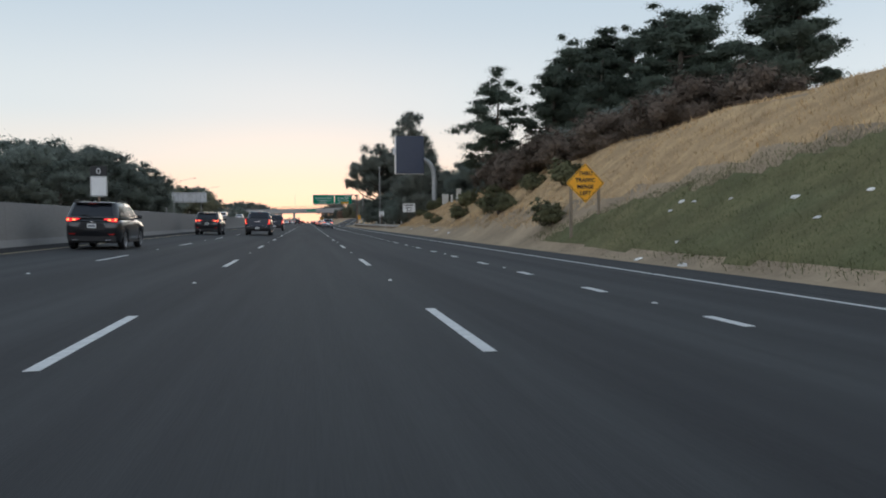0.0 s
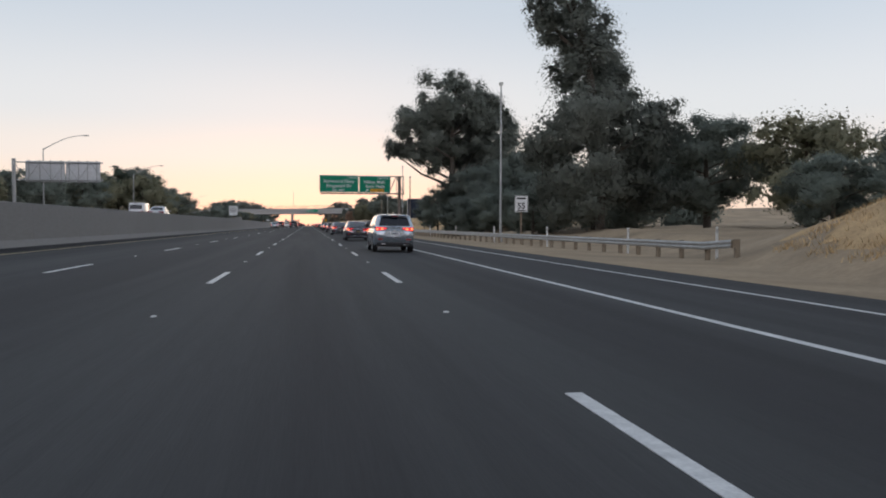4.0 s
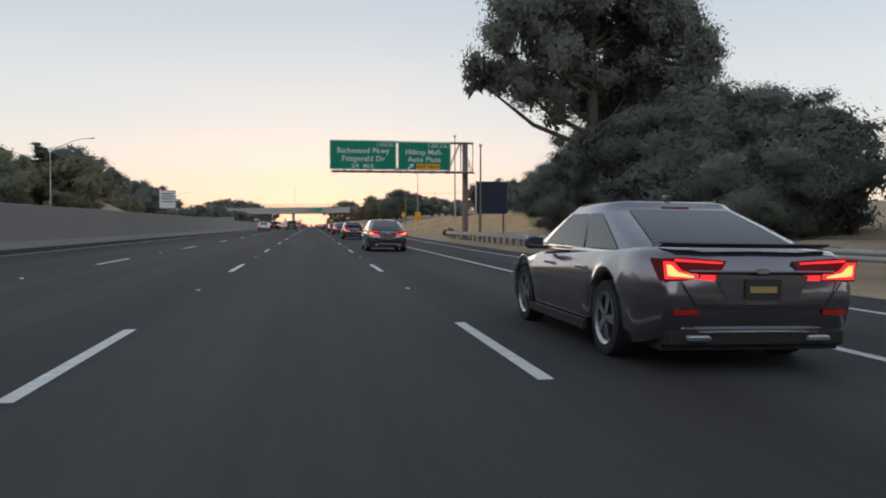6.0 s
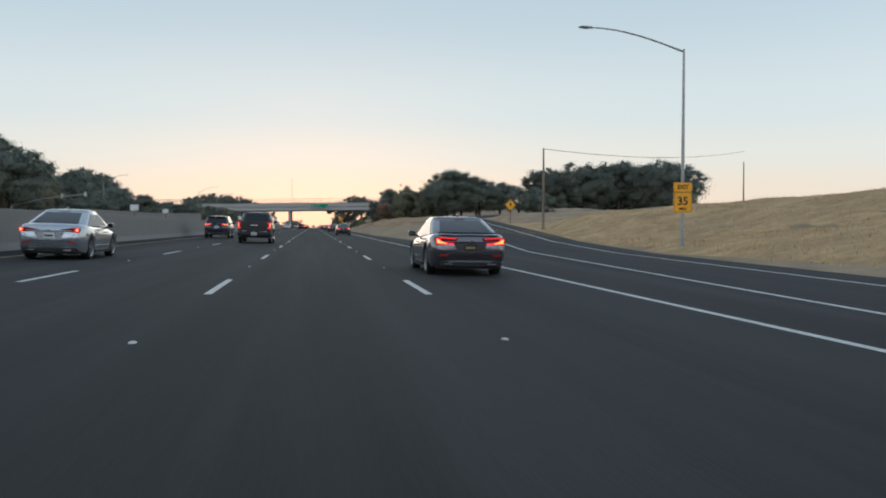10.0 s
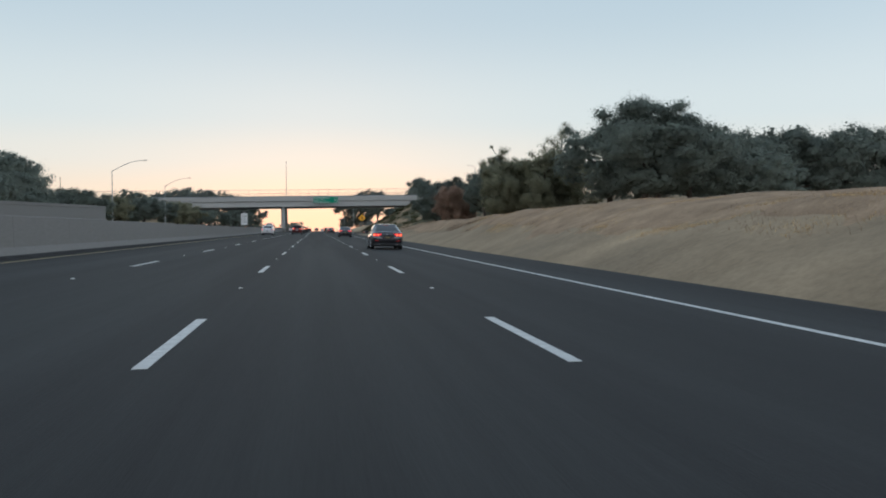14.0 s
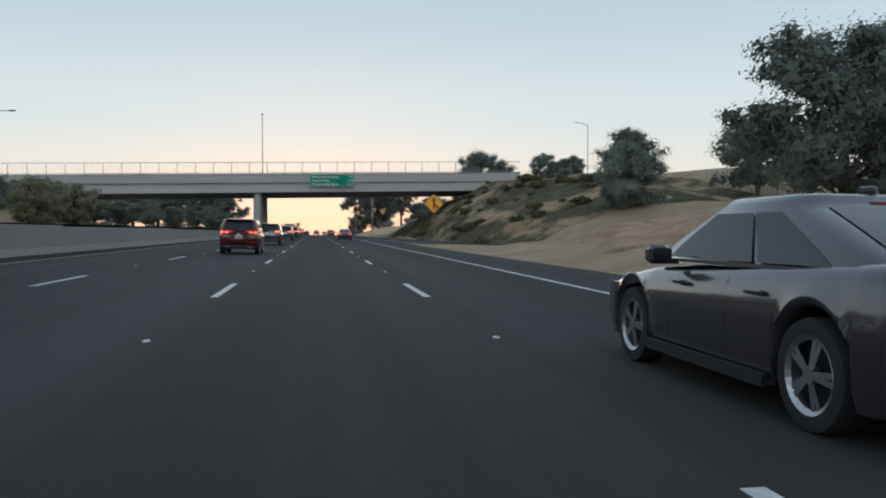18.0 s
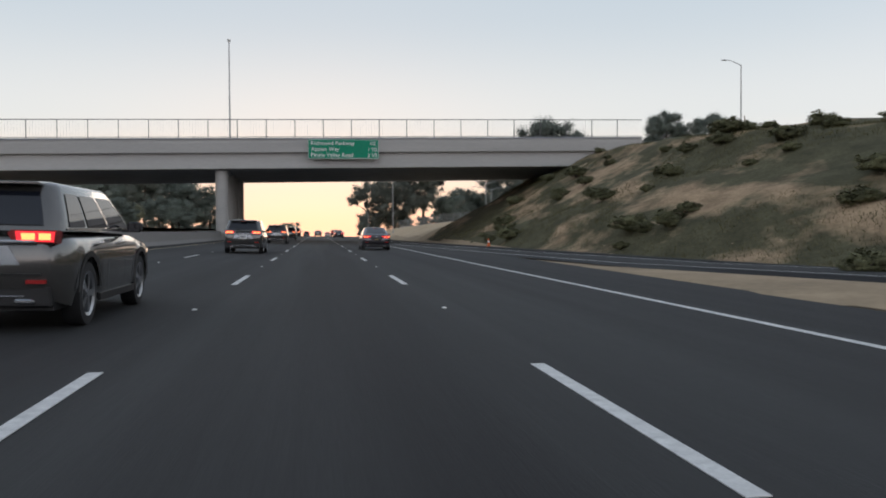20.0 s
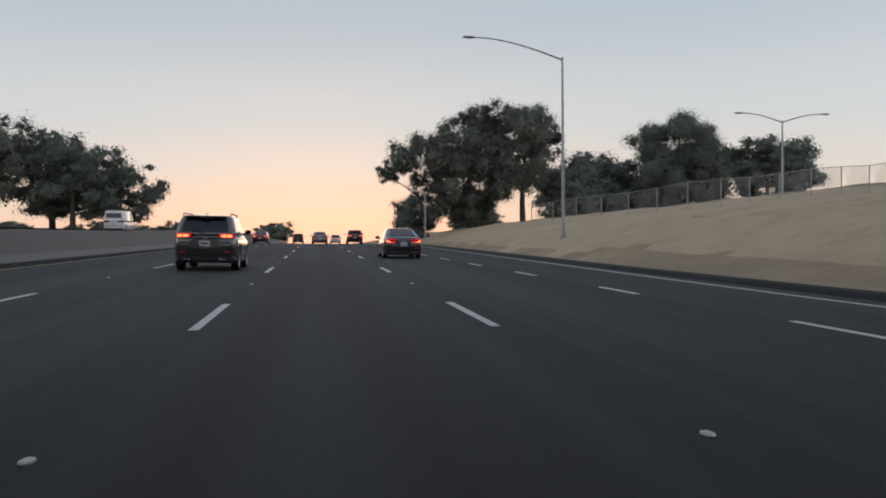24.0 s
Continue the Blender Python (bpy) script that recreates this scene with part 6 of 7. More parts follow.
# ---- vehicles ----
def vehicle(kind, paint, label, x, y, length=4.85, width=1.86, height=1.45, wheel_r=0.335, lit=True, dark_plate=False, turn=0.0, roof_rails=False, clad=False, chrome=False, spoiler=False, wheelbase=None,
            category="car", lamp="wedge", tilt=0.8, garnish=None):
    """Tail at y, nose further on; built round its own origin on the road."""
    z0 = float(road_z(x, y + length / 2)) if x > -10 else land_at(-16, y + length / 2) + 0.06
    t = thing({"sedan": "sedan", "suv": "suv", "pickup": "pickup_truck", "van": "van"}[kind], label, category, pose(x, y, z0, 0, tilt, turn))
    hw, L, H = width / 2, length, height
    wb = wheelbase or L * 0.575
    ra = L * {"sedan": 0.215, "suv": 0.20, "pickup": 0.215, "van": 0.2}[kind]
    axles = (ra, ra + wb)
    sill = {"sedan": 0.20, "suv": 0.27, "pickup": 0.36, "van": 0.28}[kind]
    belt = {"sedan": 0.62, "suv": 0.645, "pickup": 0.64, "van": 0.5}[kind] * H
    arch = wheel_r + 0.055
    ys_ = np.unique(np.concatenate([[0.05, 0.08, 0.12, 0.2, 0.3], np.arange(0.4, L - 0.4, 0.2), [L - 0.3, L - 0.18, L - 0.08, L - 0.02, L]] +
                                   [a + arch * np.cos(np.linspace(0, math.pi, 15)) for a in axles]))
    deck = {"sedan": [(0, belt + 0.10), (0.10, belt + 0.13), (L * 0.2, belt + 0.10), (L * 0.62, belt), (L * 0.72, belt - 0.02), (L * 0.9, belt - 0.14), (L, belt - 0.36)],
            "suv": [(0, belt), (L * 0.6, belt), (L * 0.72, belt - 0.02), (L * 0.92, belt - 0.12), (L, belt - 0.40)],
            "pickup": [(0, belt + 0.09), (L * 0.34, belt + 0.07), (L * 0.66, belt), (L * 0.76, belt + 0.02), (L * 0.95, belt - 0.03), (L, belt - 0.35)],
            "van": [(0, belt), (L * 0.75, belt), (L * 0.9, belt - 0.05), (L, belt - 0.3)]}[kind]
    def tail_lean(z):
        """How far the tail leans forward at a height: under the bumper and over the lamps."""
        if kind in ("pickup", "van"):
            return 0.0
        q = (z - sill) / (belt + 0.1 - sill)
        return 0.10 * max((q - 0.60) / 0.40, 0) ** 1.4 + 0.13 * max((0.42 - q) / 0.42, 0) ** 1.2

    rings = []
    for yy in ys_:
        e = min(yy, L - yy)
        tuck = (1 - min(e / 0.55, 1)) ** 2
        w = hw * (1 - 0.15 * tuck) * (1 - 0.05 * (1 - min((L - yy) / 1.2, 1)) ** 2)
        zb = sill + 0.10 * tuck
        for a in axles:
            d = abs(yy - a)
            if d < arch:
                zb = max(zb, wheel_r + math.sqrt(max(arch * arch - d * d, 0)))
        zd = float(interp(yy, deck)) - 0.05 * tuck
        zm = belt * 0.78
        half = [(w - 0.22, zb + 0.0), (w - 0.05, zb), (w * 0.985, max(zb + 0.03, min(zb + 0.12, zm - 0.05))), (w, max(zm - 0.10, zb + 0.06)), (w * 0.992, max(zm, zb + 0.08)), (w * 0.968, zd - 0.12),
                (w * 0.93, zd - 0.05), (w * 0.87, zd - 0.008), (w * 0.5, zd + 0.018), (0, zd + 0.024)]
        near_tail = max(1 - (yy - 0.05) / 0.55, 0)
        rings.append([(-a, yy + tail_lean(b) * near_tail, b) for a, b in half] + [(a, yy + tail_lean(b) * near_tail, b) for a, b in half[-2::-1]])
    g = Geo().rows([r[::-1] for r in rings])
    n = len(rings[0])
    tail = [rings[0]]
    zc = (sill + belt) / 2
    for sc, ty in ((0.985, 0.030), (0.955, 0.012), (0.88, 0.002), (0.6, -0.004), (0.3, -0.009), (0.02, -0.010)):
        tail.append([(p[0] * sc, ty + tail_lean(zc + (p[2] - zc) * sc), zc + (p[2] - zc) * sc) for p in rings[0]])
    g.rows(tail, closed=True)
    g.f.append(tuple(range((len(rings) - 1) * n + n - 1, (len(rings) - 1) * n - 1, -1)))
    body = part("body", g, paint, t, smooth=True, angle=55)
    part("underbody", Geo().box(-hw + 0.16, hw - 0.16, 0.15, L - 0.15, sill - 0.02, sill + 0.35), M_BLACK, t)
    # cabin: base ring on the belt, roof ring above
    yb0, yr0, yr1, yb1 = {"sedan": (L * 0.085, L * 0.33, L * 0.56, L * 0.745), "suv": (0.06, 0.32, L * 0.54, L * 0.72), "pickup": (L * 0.335, L * 0.385, L * 0.56, L * 0.70),
                          "van": (0.05, 0.2, L * 0.7, L * 0.88)}[kind]
    bw, tw = hw * {"sedan": 0.90}.get(kind, 0.93), hw * {"sedan": 0.71, "suv": 0.78, "pickup": 0.78, "van": 0.85}[kind]
    zb0, zt = belt + 0.03, H
    secs = []
    for u in np.linspace(0, 1, 9):
        wq = bw + (tw - bw) * (u ** 1.25)
        zq = zb0 + (zt - 0.07 - zb0) * u
        ya, yb = yb0 + (yr0 - yb0) * u ** 1.15, yb1 + (yr1 - yb1) * u ** 1.1
        c = 0.14
        secs.append([(-wq + c, ya, zq), (wq - c, ya, zq), (wq - 0.04, ya + 0.07, zq), (wq, ya + 0.20, zq), (wq, yb - 0.16, zq), (wq - 0.03, yb - 0.10, zq), (wq - c, yb, zq), (-wq + c, yb, zq), (-wq + 0.03, yb - 0.10, zq),
                     (-wq, yb - 0.16, zq), (-wq, ya + 0.20, zq), (-wq + 0.04, ya + 0.07, zq)])
    for sh, dz in ((0.06, 0.045), (0.22, 0.07), (0.55, 0.085)):
        last = secs[8]
        cx, cy = 0.0, (yr0 + yr1) / 2
        secs.append([(p[0] * (1 - sh), cy + (p[1] - cy) * (1 - sh), zt - 0.07 + dz * 0.9) for p in last])
    g = Geo().rows(secs, closed=True)
    g.f.append(tuple((len(secs) - 1) * 12 + k for k in range(12)))
    cabin = part("cabin", g, paint, t, smooth=True, angle=60)

    def side_pt(s, v, u, out=0.012):
        """A point on the cabin's side: v along, u up."""
        wq = bw + (tw - bw) * (u ** 1.25)
        ya, yb = yb0 + (yr0 - yb0) * u ** 1.15 + 0.20, yb1 + (yr1 - yb1) * u ** 1.1 - 0.16
        return (s * (wq + out), ya + (yb - ya) * v, zb0 + (zt - 0.07 - zb0) * u)

    def end_pt(front, v, u, out=0.012):
        wq = (bw + (tw - bw) * (u ** 1.25) - 0.14) * v
        yy = yb1 + (yr1 - yb1) * u ** 1.1 + out if front else yb0 + (yr0 - yb0) * u ** 1.15 - out
        return (wq, yy, zb0 + (zt - 0.07 - zb0) * u + out * 0.4)

    panes = {"sedan": ((0.09, 0.40), (0.43, 0.93)), "suv": ((0.03, 0.24), (0.28, 0.58), (0.61, 0.95)), "pickup": ((0.05, 0.44), (0.49, 0.93)), "van": ((0.72, 0.96),)}[kind]
    for s in (-1, 1):
        for v0, v1 in panes:
            rows_ = [[side_pt(s, v0 + (v1 - v0) * k / 5, u) for k in range(6)] for u in np.linspace(0.10, 0.86, 6)]
            part("side_window", Geo().rows([r[::-1] if s < 0 else r for r in rows_]), M_GLASS, cabin, smooth=True)
        rows_ = [[side_pt(s, k / 10, u, 0.010) for k in range(11)] for u in (0.02, 0.075)]
        part("window_trim", Geo().rows([r[::-1] if s < 0 else r for r in rows_]), M_CHROME if chrome else M_BLACK, cabin)
    rows_ = [[end_pt(False, v, u) for v in np.linspace(-0.96, 0.96, 7)] for u in np.linspace(*{"sedan": (0.06, 0.93), "suv": (0.12, 0.86), "pickup": (0.12, 0.88), "van": (0.3, 0.8)}[kind], 6)]
    part("rear_window", Geo().rows(rows_), M_GLASS, cabin, smooth=True)
    rows_ = [[end_pt(True, -v, u) for v in np.linspace(-0.96, 0.96, 7)] for u in np.linspace(0.05, 0.92, 6)]
    part("windscreen", Geo().rows(rows_), M_GLASS, cabin, smooth=True)
    # wheels
    tyre = Geo().rows([[(s_, wheel_r * q * math.cos(a), wheel_r * q * math.sin(a)) for a in np.linspace(0, 2 * math.pi, 28, endpoint=False)]
                       for s_, q in ((-0.11, 0.70), (-0.115, 0.80), (-0.105, 0.97), (-0.07, 1.0), (0.07, 1.0), (0.105, 0.97), (0.115, 0.80), (0.11, 0.70))], closed=True).mesh("tyre", M_TYRE, True, 40)
    rim = Geo().rows([[(s_, wheel_r * q * math.cos(a), wheel_r * q * math.sin(a)) for a in np.linspace(0, 2 * math.pi, 28, endpoint=False)] for s_, q in ((0.09, 0.60), (0.112, 0.70), (0.10, 0.72), (0.0, 0.71))], closed=True)
    for k in range(5):
        a = 2 * math.pi * k / 5
        for da in (-0.14, 0.14):
            c0, c1 = a + da, a + da * 0.9
            rim.add([(0.10, wheel_r * 0.12 * math.cos(c0 - 0.5), wheel_r * 0.12 * math.sin(c0 - 0.5)), (0.10, wheel_r * 0.12 * math.cos(c0 + 0.5), wheel_r * 0.12 * math.sin(c0 + 0.5)),
                     (0.095, wheel_r * 0.68 * math.cos(c1 + 0.08), wheel_r * 0.68 * math.sin(c1 + 0.08)), (0.095, wheel_r * 0.68 * math.cos(c1 - 0.08), wheel_r * 0.68 * math.sin(c1 - 0.08))], [(0, 1, 2, 3)])
    rim.tube([(0.06, 0, 0), (0.108, 0, 0)], wheel_r * 0.16, 12)
    rim_mesh = rim.mesh("rim", M_RIM, False)
    back = Geo().tube([(-0.02, 0, 0), (0.02, 0, 0)], wheel_r * 0.70, 24).mesh("brake_disc", M_BLACK)
    for s in (-1, 1):
        for a in axles:
            wpos = pose(s * (hw - 0.125), a, wheel_r, 0, 0, 0 if s > 0 else 180)
            wh = part("wheel", tyre, None, t, "black rubber tyre on a silver rim", at=wpos)
            part("rim", rim_mesh, None, wh)
            part("brake_disc", back, None, wh)
    # tail
    zl = {"sedan": belt - 0.045, "suv": belt - 0.03, "pickup": belt - 0.12, "van": belt}[kind]
    styles = {  # lens, lit areas and hot cores: distance in from the body side, height
        "wedge": (((0.11, -0.10), (0.09, 0.075), (0.30, 0.085), (0.64, 0.06), (0.60, -0.015), (0.55, -0.105), (0.36, -0.10)),
                  (((0.12, -0.085), (0.105, 0.055), (0.19, 0.05), (0.26, -0.02), (0.40, -0.045), (0.40, -0.085)), ((0.42, -0.095), (0.42, -0.05), (0.55, -0.055), (0.54, -0.095)), ((0.20, 0.055), (0.20, 0.075), (0.60, 0.05), (0.60, 0.035))),
                  (((0.14, -0.06), (0.13, 0.03), (0.17, 0.025), (0.23, -0.03), (0.36, -0.06), (0.36, -0.075)),)),
        "swept": (((0.11, -0.07), (0.10, 0.05), (0.28, 0.055), (0.62, 0.0), (0.58, -0.03), (0.34, -0.06)), (((0.12, -0.06), (0.11, 0.042), (0.22, 0.04), (0.22, -0.055)),),
                  (((0.14, -0.04), (0.13, 0.025), (0.18, 0.025), (0.18, -0.035)),)),
        "jagged": (((0.11, -0.09), (0.10, 0.06), (0.55, 0.05), (0.60, -0.01), (0.48, -0.03), (0.46, -0.09)), (((0.12, -0.08), (0.11, 0.05), (0.24, 0.045), (0.26, -0.08)), ((0.27, -0.075), (0.26, 0.03), (0.54, 0.04), (0.58, -0.005), (0.46, -0.02), (0.44, -0.08))),
                   (((0.14, -0.05), (0.14, 0.02), (0.2, 0.02), (0.2, -0.05)), ((0.32, -0.05), (0.32, 0.01), (0.42, 0.01), (0.42, -0.05)))),
        "amber": (((0.11, -0.07), (0.10, 0.07), (0.56, 0.07), (0.60, 0.03), (0.54, -0.06)), (((0.13, -0.055), (0.12, 0.055), (0.52, 0.055), (0.50, -0.05)),),
                  (((0.16, -0.035), (0.16, 0.035), (0.28, 0.035), (0.28, -0.035)), ((0.32, -0.035), (0.32, 0.035), (0.46, 0.035), (0.45, -0.035)))),
        "tall": (((0.07, -0.22), (0.06, 0.18), (0.21, 0.18), (0.24, -0.20)), (((0.08, -0.20), (0.07, 0.16), (0.13, 0.16), (0.14, -0.13), (0.22, -0.13), (0.22, -0.19)), ((0.13, 0.10), (0.13, 0.16), (0.20, 0.16), (0.20, 0.10))),
                 (((0.09, -0.10), (0.085, 0.10), (0.11, 0.10), (0.12, -0.10)),))}
    lens, lit_areas, hot = styles[lamp]
    core = M_TAILHOT if lit else M_TAILOFF
    for s in (-1, 1):
        def shape(poly):
            o = [(s * (hw - d), zl + q) for d, q in poly]
            return o if s > 0 else o[::-1]
        lamp_ob = part("tail_lamp", Geo().prism(shape(lens), -0.014, 0.20), M_TAILOFF, t, "glowing red tail lamp" if lit else "dark red tail lamp", at=(0, tail_lean(zl) * 0.7, 0))
        if lit:
            for poly in lit_areas:
                part("lit_lens", Geo().prism(shape(poly), -0.020, -0.0145), M_TAIL, lamp_ob)
            for poly in hot:
                part("lamp_core", Geo().prism(shape(poly), -0.025, -0.0205), core, lamp_ob)
        zr = sill + 0.30
        part("reflector", Geo().box(s * (hw - 0.30) - 0.10, s * (hw - 0.30) + 0.10, -0.012, 0.03, zr - 0.02, zr + 0.02), M_REDREF, t)
        mx = s * (hw + 0.09)
        my = yb1 - 0.62
        mir = part("mirror", Geo().box(mx - 0.10, mx + 0.10, my - 0.04, my + 0.10, belt + 0.02, belt + 0.17, 0.035), paint if kind == "sedan" else M_BLACK, t)
        part("mirror_glass", Geo().box(mx - 0.075, mx + 0.075, my - 0.046, my - 0.041, belt + 0.04, belt + 0.15), M_GLASS, mir)
        part("mirror_stalk", Geo().box(min(s * (hw - 0.08), mx), max(s * (hw - 0.08), mx), my + 0.01, my + 0.06, belt + 0.02, belt + 0.06), M_BLACK, mir)
        for hy in ((yb0 + yb1) / 2 - 0.35, (yb0 + yb1) / 2 + 0.75):
            if kind != "van":
                part("door_handle", Geo().box(s * hw - 0.02, s * hw + 0.02, hy - 0.11, hy + 0.11, belt - 0.13, belt - 0.095, 0.01), M_CHROME if chrome else paint, t)
        for sy in ((yb0 + yb1) / 2 + 0.05, (yb0 + yb1) / 2 + 1.02, yb0 + 0.95):
            if kind != "van" and all(abs(sy - a) > arch + 0.03 for a in axles):
                zq = float(interp(sy, deck))
                line = [(hw * 0.998, sill + 0.14), (hw, belt * 0.78 - 0.12), (hw * 0.985, belt * 0.78), (hw * 0.962, zq - 0.09)]
                part("door_seam", Geo().rows([[(s * (q + 0.002), sy + e, z) for q, z in line] for e in (-0.004, 0.004)]), M_BLACK, t)
        part("sill_trim", Geo().box(s * hw - 0.03, s * hw + 0.006, axles[0] + arch + 0.03, axles[1] - arch - 0.03, sill - 0.01, sill + 0.075), M_BLACK, t)
        if clad:
            for a in axles:
                ring = [(s * (hw + 0.008), a + (arch + q) * math.cos(b), wheel_r + (arch + q) * math.sin(b)) for q in (0.0, 0.07) for b in np.linspace(0.1, math.pi - 0.1, 14)]
                part("arch_trim", Geo().add(ring, [(k, k + 1, k + 15, k + 14) for k in range(13)]), M_BLACK, t)
        if roof_rails:
            part("roof_rail", Geo().tube([(s * tw * 0.94, yr0 + 0.15, H - 0.02), (s * tw * 0.94, yr0 + 0.25, H + 0.045), (s * tw * 0.94, yr1 - 0.1, H + 0.045), (s * tw * 0.94, yr1 + 0.05, H - 0.03)], 0.018, 8), M_BLACK, t)
    if kind == "pickup":
        part("tailgate", Geo().box(-hw + 0.26, hw - 0.26, -0.016, 0.02, sill + 0.36, belt + 0.06, 0.012), paint, t)
        part("tailgate_badge", Geo().box(-0.22, 0.22, -0.024, -0.016, belt - 0.16, belt - 0.10, 0.004), M_CHROME, t)
        part("bed_cover", Geo().box(-hw + 0.08, hw - 0.08, 0.03, yb0 - 0.05, belt + 0.06, belt + 0.105, 0.015), M_BLACK, t)
        part("bumper", Geo().box(-hw + 0.03, hw - 0.03, -0.13, 0.12, sill + 0.10, sill + 0.32, 0.04), M_BLACK, t)
        for s in (-1, 1):
            part("bumper_strip", Geo().box(s * (hw - 0.42) - 0.19, s * (hw - 0.42) + 0.19, -0.026, 0.0, sill + 0.375, sill + 0.40, 0.004), M_CHROME, t)
        part("tow_hitch", Geo().box(-0.07, 0.07, -0.20, 0.1, sill, sill + 0.10, 0.01), M_BLACK, t)
        for s in (-1, 1):
            part("side_step", Geo().tube([(s * (hw - 0.02), axles[0] + 0.6, sill - 0.06), (s * (hw - 0.02), axles[1] - 0.6, sill - 0.06)], 0.045, 8), M_CHROME, t)
        pz, py = sill + 0.22, -0.136
    else:
        part("bumper_trim", Geo().box(-hw + 0.16, hw - 0.16, 0.045, 0.16, sill + 0.02, sill + (0.26 if clad else 0.16), 0.02), M_BLACK, t, "black lower bumper")
        part("boot_seam", Geo().box(-hw + 0.25, hw - 0.25, -0.012, 0.01, belt * 0.60 - 0.008, belt * 0.60 + 0.004), M_BLACK, t)
        if kind == "suv":
            part("plate_recess", Geo().prism([(-0.50, belt * 0.69), (0.50, belt * 0.69), (0.38, belt * 0.875), (-0.38, belt * 0.875)], -0.014, 0.02), garnish or paint, t)
        else:
            part("plate_recess", Geo().prism([(-0.30, belt * 0.655), (0.30, belt * 0.655), (0.40, belt * 0.885), (-0.40, belt * 0.885)], -0.014, 0.02), garnish or paint, t)
            crease = [(-hw * 0.74, belt * 0.84), (-0.56, belt * 0.62), (0.56, belt * 0.62), (hw * 0.74, belt * 0.84)]
            part("lid_seam", Geo().tube([(cx_, -0.012, cz_) for cx_, cz_ in crease], 0.006, 5), M_BLACK, t)
        part("boot_lip", Geo().box(-hw + 0.30, hw - 0.30, -0.016, 0.06, belt * 0.905, belt * 0.935, 0.010), M_CHROME if garnish else paint, t)
        for s in (-1, 1):
            part("exhaust_tip", Geo().box(s * (hw - 0.42) - 0.11, s * (hw - 0.42) + 0.11, 0.0, 0.16, sill + 0.06, sill + 0.115, 0.015), M_CHROME, t)
        if chrome:
            part("chrome_strip", Geo().box(-hw + 0.42, hw - 0.42, 0.02, 0.10, sill + 0.13, sill + 0.150, 0.006), M_CHROME, t)
        pz, py = belt * 0.77, -0.022
    if spoiler:
        lip = [(-hw + 0.20, 0.26), (-hw + 0.27, 0.13), (-0.4, 0.05), (0.4, 0.05), (hw - 0.27, 0.13), (hw - 0.20, 0.26)]
        part("spoiler", Geo().rows([[(a, b + 0.10, belt + 0.115), (a, b, belt + 0.135), (a, b - 0.015, belt + 0.150), (a, b + 0.01, belt + 0.158), (a, b + 0.12, belt + 0.145)] for a, b in lip][::-1]), M_BLACK, t, smooth=True)
    if kind == "suv":
        part("roof_spoiler", Geo().box(-tw + 0.12, tw - 0.12, yr0 - 0.16, yr0 + 0.14, H - 0.065, H - 0.028, 0.012), paint, t)
        part("wiper", Geo().tube([(0.0, 0.02, belt + 0.07), (-0.38, 0.05, belt + 0.16)], 0.012, 6), M_BLACK, t)
    plate = part("number_plate", Geo().box(-0.155, 0.155, py - 0.006, py, pz - 0.078, pz + 0.078, 0.002), M_PLATE_BK if dark_plate else M_PLATE, t)
    part("plate_bar", Geo().box(-0.115, 0.115, py - 0.010, py - 0.0065, pz - 0.03, pz + 0.02), M_PLATE_GOLD if dark_plate else M_VMS, plate)
    part("badge", Geo().box(-0.05, 0.05, py - 0.004, py + 0.012, pz + 0.12, pz + 0.17, 0.003), M_CHROME, t)
    part("high_brake_lamp", Geo().box(-0.14, 0.14, yr0 - (0.175 if kind == "suv" else 0.03), yr0, H - 0.085, H - 0.065), M_TAILOFF, t)
    part("aerial", Geo().box(-0.02, 0.02, yr0 + 0.12, yr0 + 0.28, H + 0.005, H + 0.055, 0.01), paint, t)
    for s in (-1, 1):
        part("headlamp", Geo().box(s * (hw - 0.36) - 0.2, s * (hw - 0.36) + 0.2, L - 0.16, L - 0.02, belt - 0.36, belt - 0.22, 0.02), M_ALU, t)
    return t


P_BLACK = car_paint("paint_black", (0.010, 0.011, 0.013), 0.3, metal=0.1)
P_BLUE = car_paint("paint_dark_blue", (0.036, 0.046, 0.066), 0.2)
P_GREY = car_paint("paint_steel_grey", (0.20, 0.188, 0.205), 0.20, metal=0.85)
P_SMOKE = car_paint("paint_smoke_grey", (0.085, 0.078, 0.085), 0.24, metal=0.7)
P_SILVER = car_paint("paint_silver", (0.52, 0.56, 0.60), 0.25, metal=0.75)
P_TAUPE = car_paint("paint_taupe", (0.24, 0.21, 0.19), metal=0.5)
P_BROWN = car_paint("paint_grey_brown", (0.135, 0.13, 0.122), 0.24, metal=0.7)
P_WHITE = car_paint("paint_white", (0.72, 0.72, 0.72), metal=0.0)
P_RED = car_paint("paint_dark_red", (0.10, 0.012, 0.012))
fast_suv = vehicle("suv", P_BLACK, "black sport utility car with lit tail lamps in the fast lane", -7.5, 31.6, 4.9, 1.97, 1.76, 0.38, roof_rails=True, clad=True, lamp="jagged", tilt=1.5)
blue_pickup = vehicle("pickup", P_BLUE, "dark blue crew-cab pickup truck with lit tail lamps", -3.72, 101.3, 5.85, 2.05, 1.92, 0.42, category="pickup truck", lamp="tall", tilt=1.5)
grey_sedan = vehicle("sedan", P_GREY, "steel grey four-door sedan with glowing tail lamps and a boot spoiler", 3.45, 198.8, 4.95, 1.87, 1.44, 0.345, dark_plate=True, chrome=True, spoiler=True)
vehicle("sedan", P_SILVER, "silver-blue four-door sedan with lit tail lamps in the fast lane", -7.45, 295.6, 4.6, 1.80, 1.46, 0.33, lamp="swept", tilt=1.5, garnish=P_SILVER)
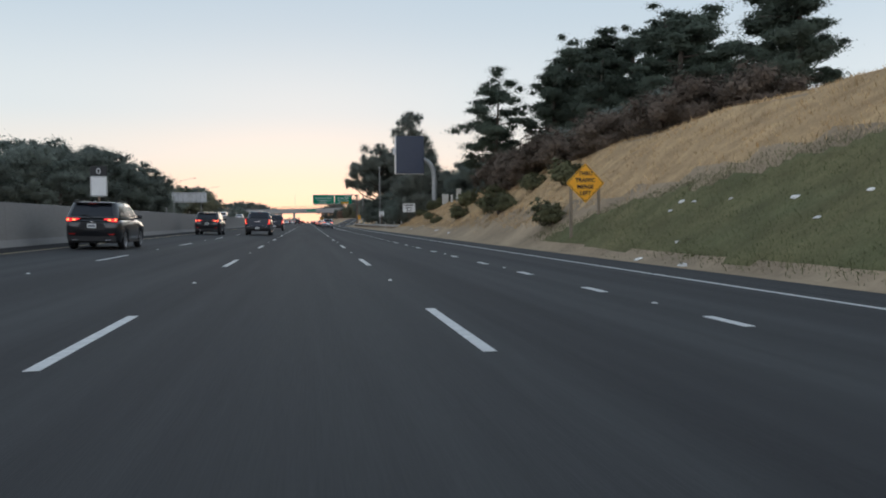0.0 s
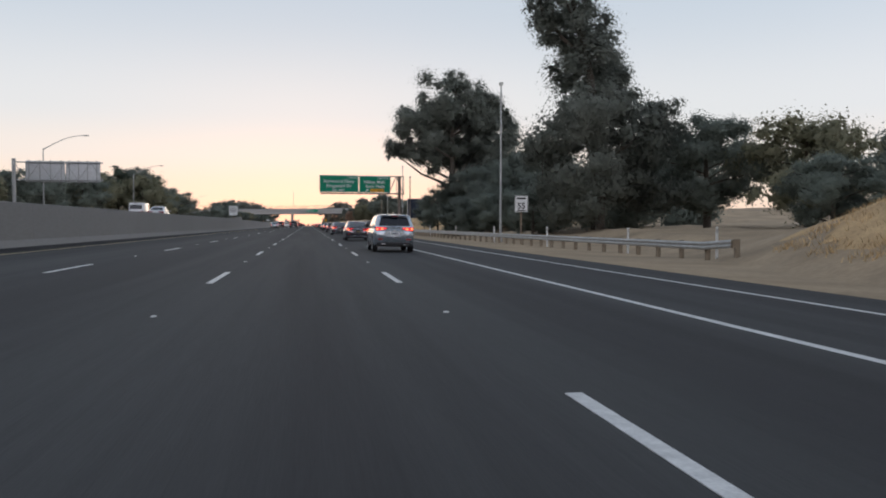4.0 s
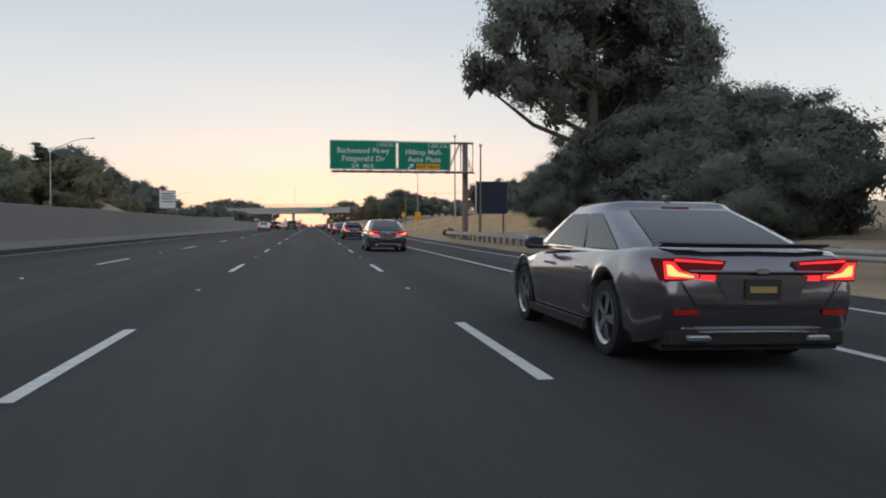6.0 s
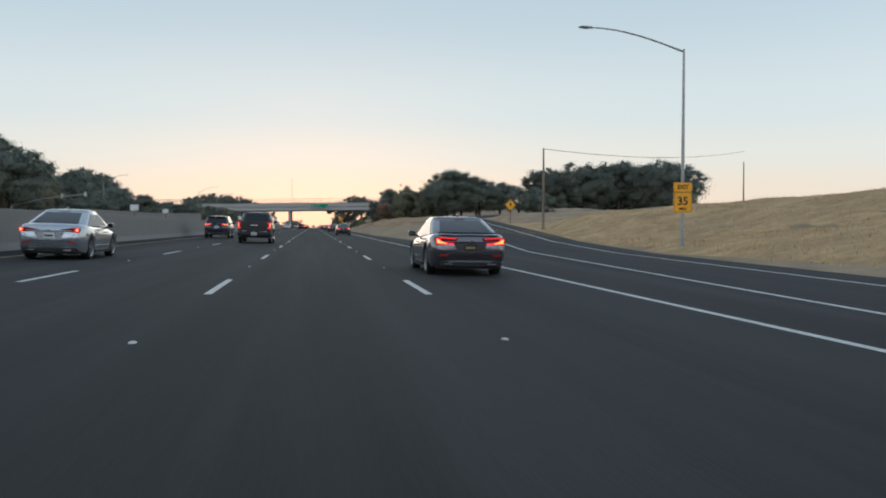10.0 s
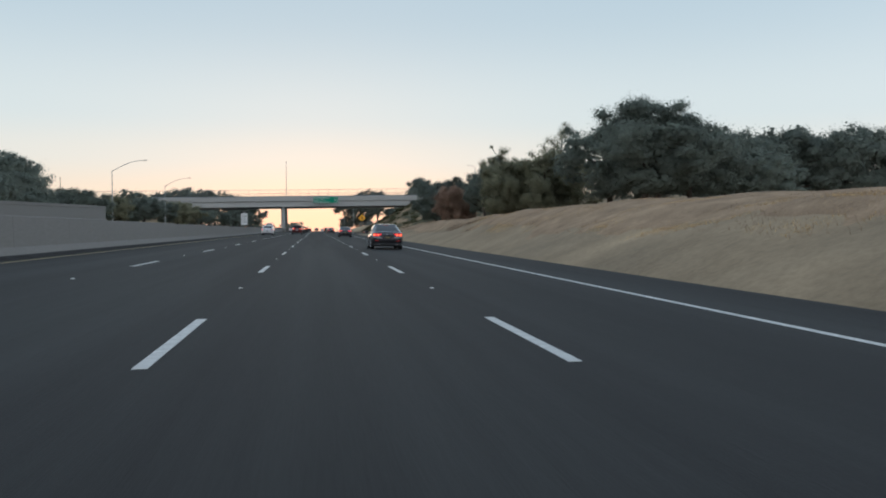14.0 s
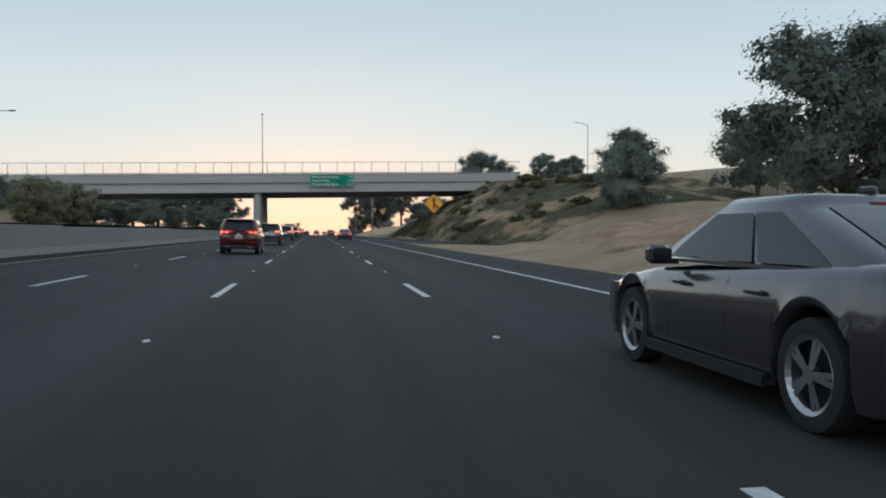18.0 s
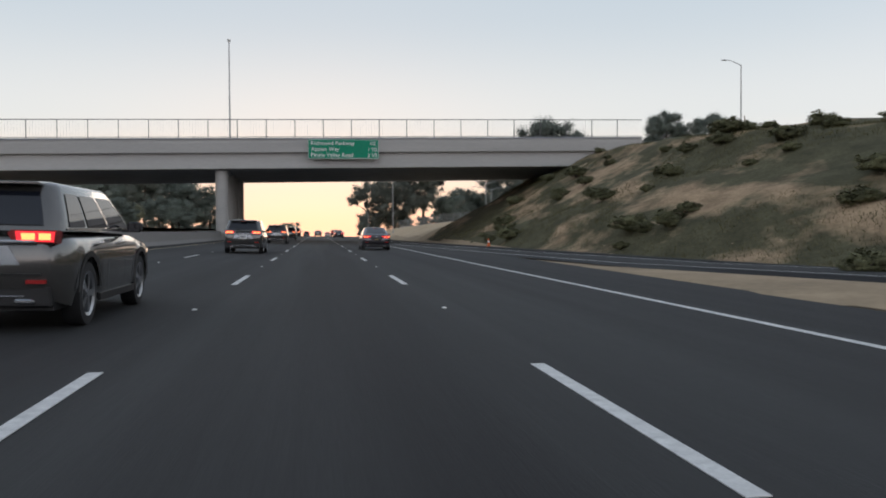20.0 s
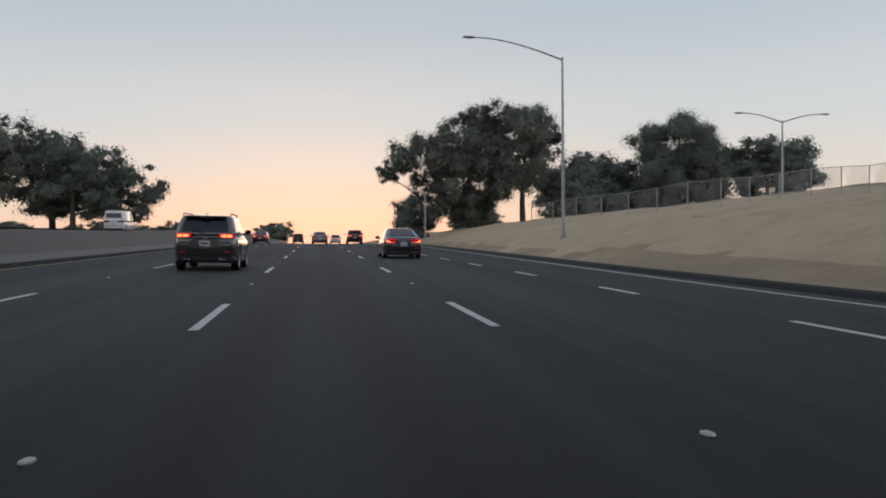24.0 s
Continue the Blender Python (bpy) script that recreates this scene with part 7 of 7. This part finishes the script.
brown_suv = vehicle("suv", P_BROWN, "grey-brown sport utility car with a wide rear window", -3.72, 586.6, 4.9, 1.92, 1.68, 0.38, clad=True, chrome=True, lamp="amber", tilt=1.5, garnish=P_SILVER)
white_sedan = vehicle("sedan", P_WHITE, "white four-door sedan with lit tail lamps in the fast lane", -7.35, 503.0, 4.7, 1.82, 1.46, 0.33, lamp="swept", tilt=1.5)
smoke_sedan = vehicle("sedan", P_SMOKE, "dark smoke-grey sedan with lit tail lamps beside the dry bank", 3.62, 493.5, 4.7, 1.84, 1.45, 0.34, lamp="jagged", dark_plate=True)
vehicle("sedan", P_SMOKE, "dark smoke-grey sedan with lit tail lamps short of the crest", 3.72, 694.0, 4.8, 1.85, 1.45, 0.34, lamp="wedge")
vehicle("suv", P_BROWN, "grey-brown tall car with lit tail lamps short of the crest", -3.66, 680.5, 4.7, 1.88, 1.68, 0.37, lamp="amber", tilt=1.5, roof_rails=True)
vehicle("suv", P_SILVER, "pale silver sport utility car with lit tail lamps ahead", 3.66, 143.0, 4.5, 1.82, 1.64, 0.35, lamp="jagged")
vehicle("pickup", P_BLACK, "black crew-cab pickup truck with lit tail lamps", -3.66, 322.0, 5.8, 2.04, 1.92, 0.42, category="pickup truck", lamp="tall", tilt=1.5)
vehicle("suv", P_BLUE, "dark blue sport utility car beside the median wall", -7.45, 336.0, 4.8, 1.92, 1.72, 0.37, lamp="jagged", tilt=1.5, clad=True)
vehicle("suv", P_RED, "dark red sport utility car with lit tail lamps", -3.66, 529.0, 4.6, 1.86, 1.66, 0.36, lamp="jagged", tilt=1.5)
for src, x, y, tilt, label_ in ((fast_suv, -7.5, 66.0, 1.5, ""), (blue_pickup, -3.72, 66.9, 1.5, ""), (grey_sedan, 3.62, 168.3, 0.8, ""), (grey_sedan, 3.55, 230.2, 0.8, ""),
                             (grey_sedan, 3.55, 261.0, 0.8, ""), (grey_sedan, 3.55, 290.3, 0.8, ""), (smoke_sedan, 3.62, 374.0, 0.8, ""), (smoke_sedan, 3.62, 427.0, 0.8, ""), (white_sedan, -7.38, 389.0, 1.5, ""),
                             (brown_suv, -3.72, 554.4, 1.5, ""), (brown_suv, -3.72, 620.3, 1.5, "grey-brown sport utility car nearing the overpass"), (brown_suv, -3.72, 652.0, 1.5, "grey-brown sport utility car leaving the overpass"), (white_sedan, -7.35, 632.0, 1.5, "white four-door sedan with lit tail lamps under the overpass"),
                             (smoke_sedan, 3.62, 597.0, 0.8, "dark smoke-grey sedan with lit tail lamps nearing the overpass")):
    o = copy_thing(src, pose(x, y, float(road_z(x, y + 2.4)), 0, tilt, 0))
    if label_:
        tagged(o, label_)
vehicle("sedan", P_TAUPE, "beige-grey sedan far ahead in the same lane", 0.1, 748.0, 4.6, 1.80, 1.45, 0.33, lit=False)
vehicle("suv", P_BLACK, "dark sport utility car far ahead near the crest", 4.2, 752.0, 4.6, 1.9, 1.70, 0.36, lamp="jagged")
vehicle("sedan", P_RED, "dark red car far ahead in the fast lane", -6.7, 752.0, 4.6, 1.8, 1.46, 0.33, lamp="jagged", tilt=1.5)
vehicle("suv", P_WHITE, "white sport utility car far ahead past the crest", 3.0, 796.0, 4.5, 1.8, 1.65, 0.35, lamp="jagged")
vehicle("pickup", P_BLACK, "dark pickup truck far ahead past the crest", -3.4, 802.0, 5.7, 2.0, 1.9, 0.4, category="pickup truck", lamp="tall")
vehicle("van", P_WHITE, "white van on the opposite carriageway behind the wall", -19.5, 738.0, 5.2, 1.95, 2.1, 0.36, lit=False, turn=0, category="van")
vehicle("sedan", P_WHITE, "white car on the opposite carriageway behind the wall", -15.5, 196.0, 4.6, 1.8, 1.5, 0.33, lit=False)
vehicle("van", P_WHITE, "white van on the opposite carriageway beside a lamp", -21.0, 214.0, 5.4, 2.0, 2.3, 0.36, lit=False, category="van")
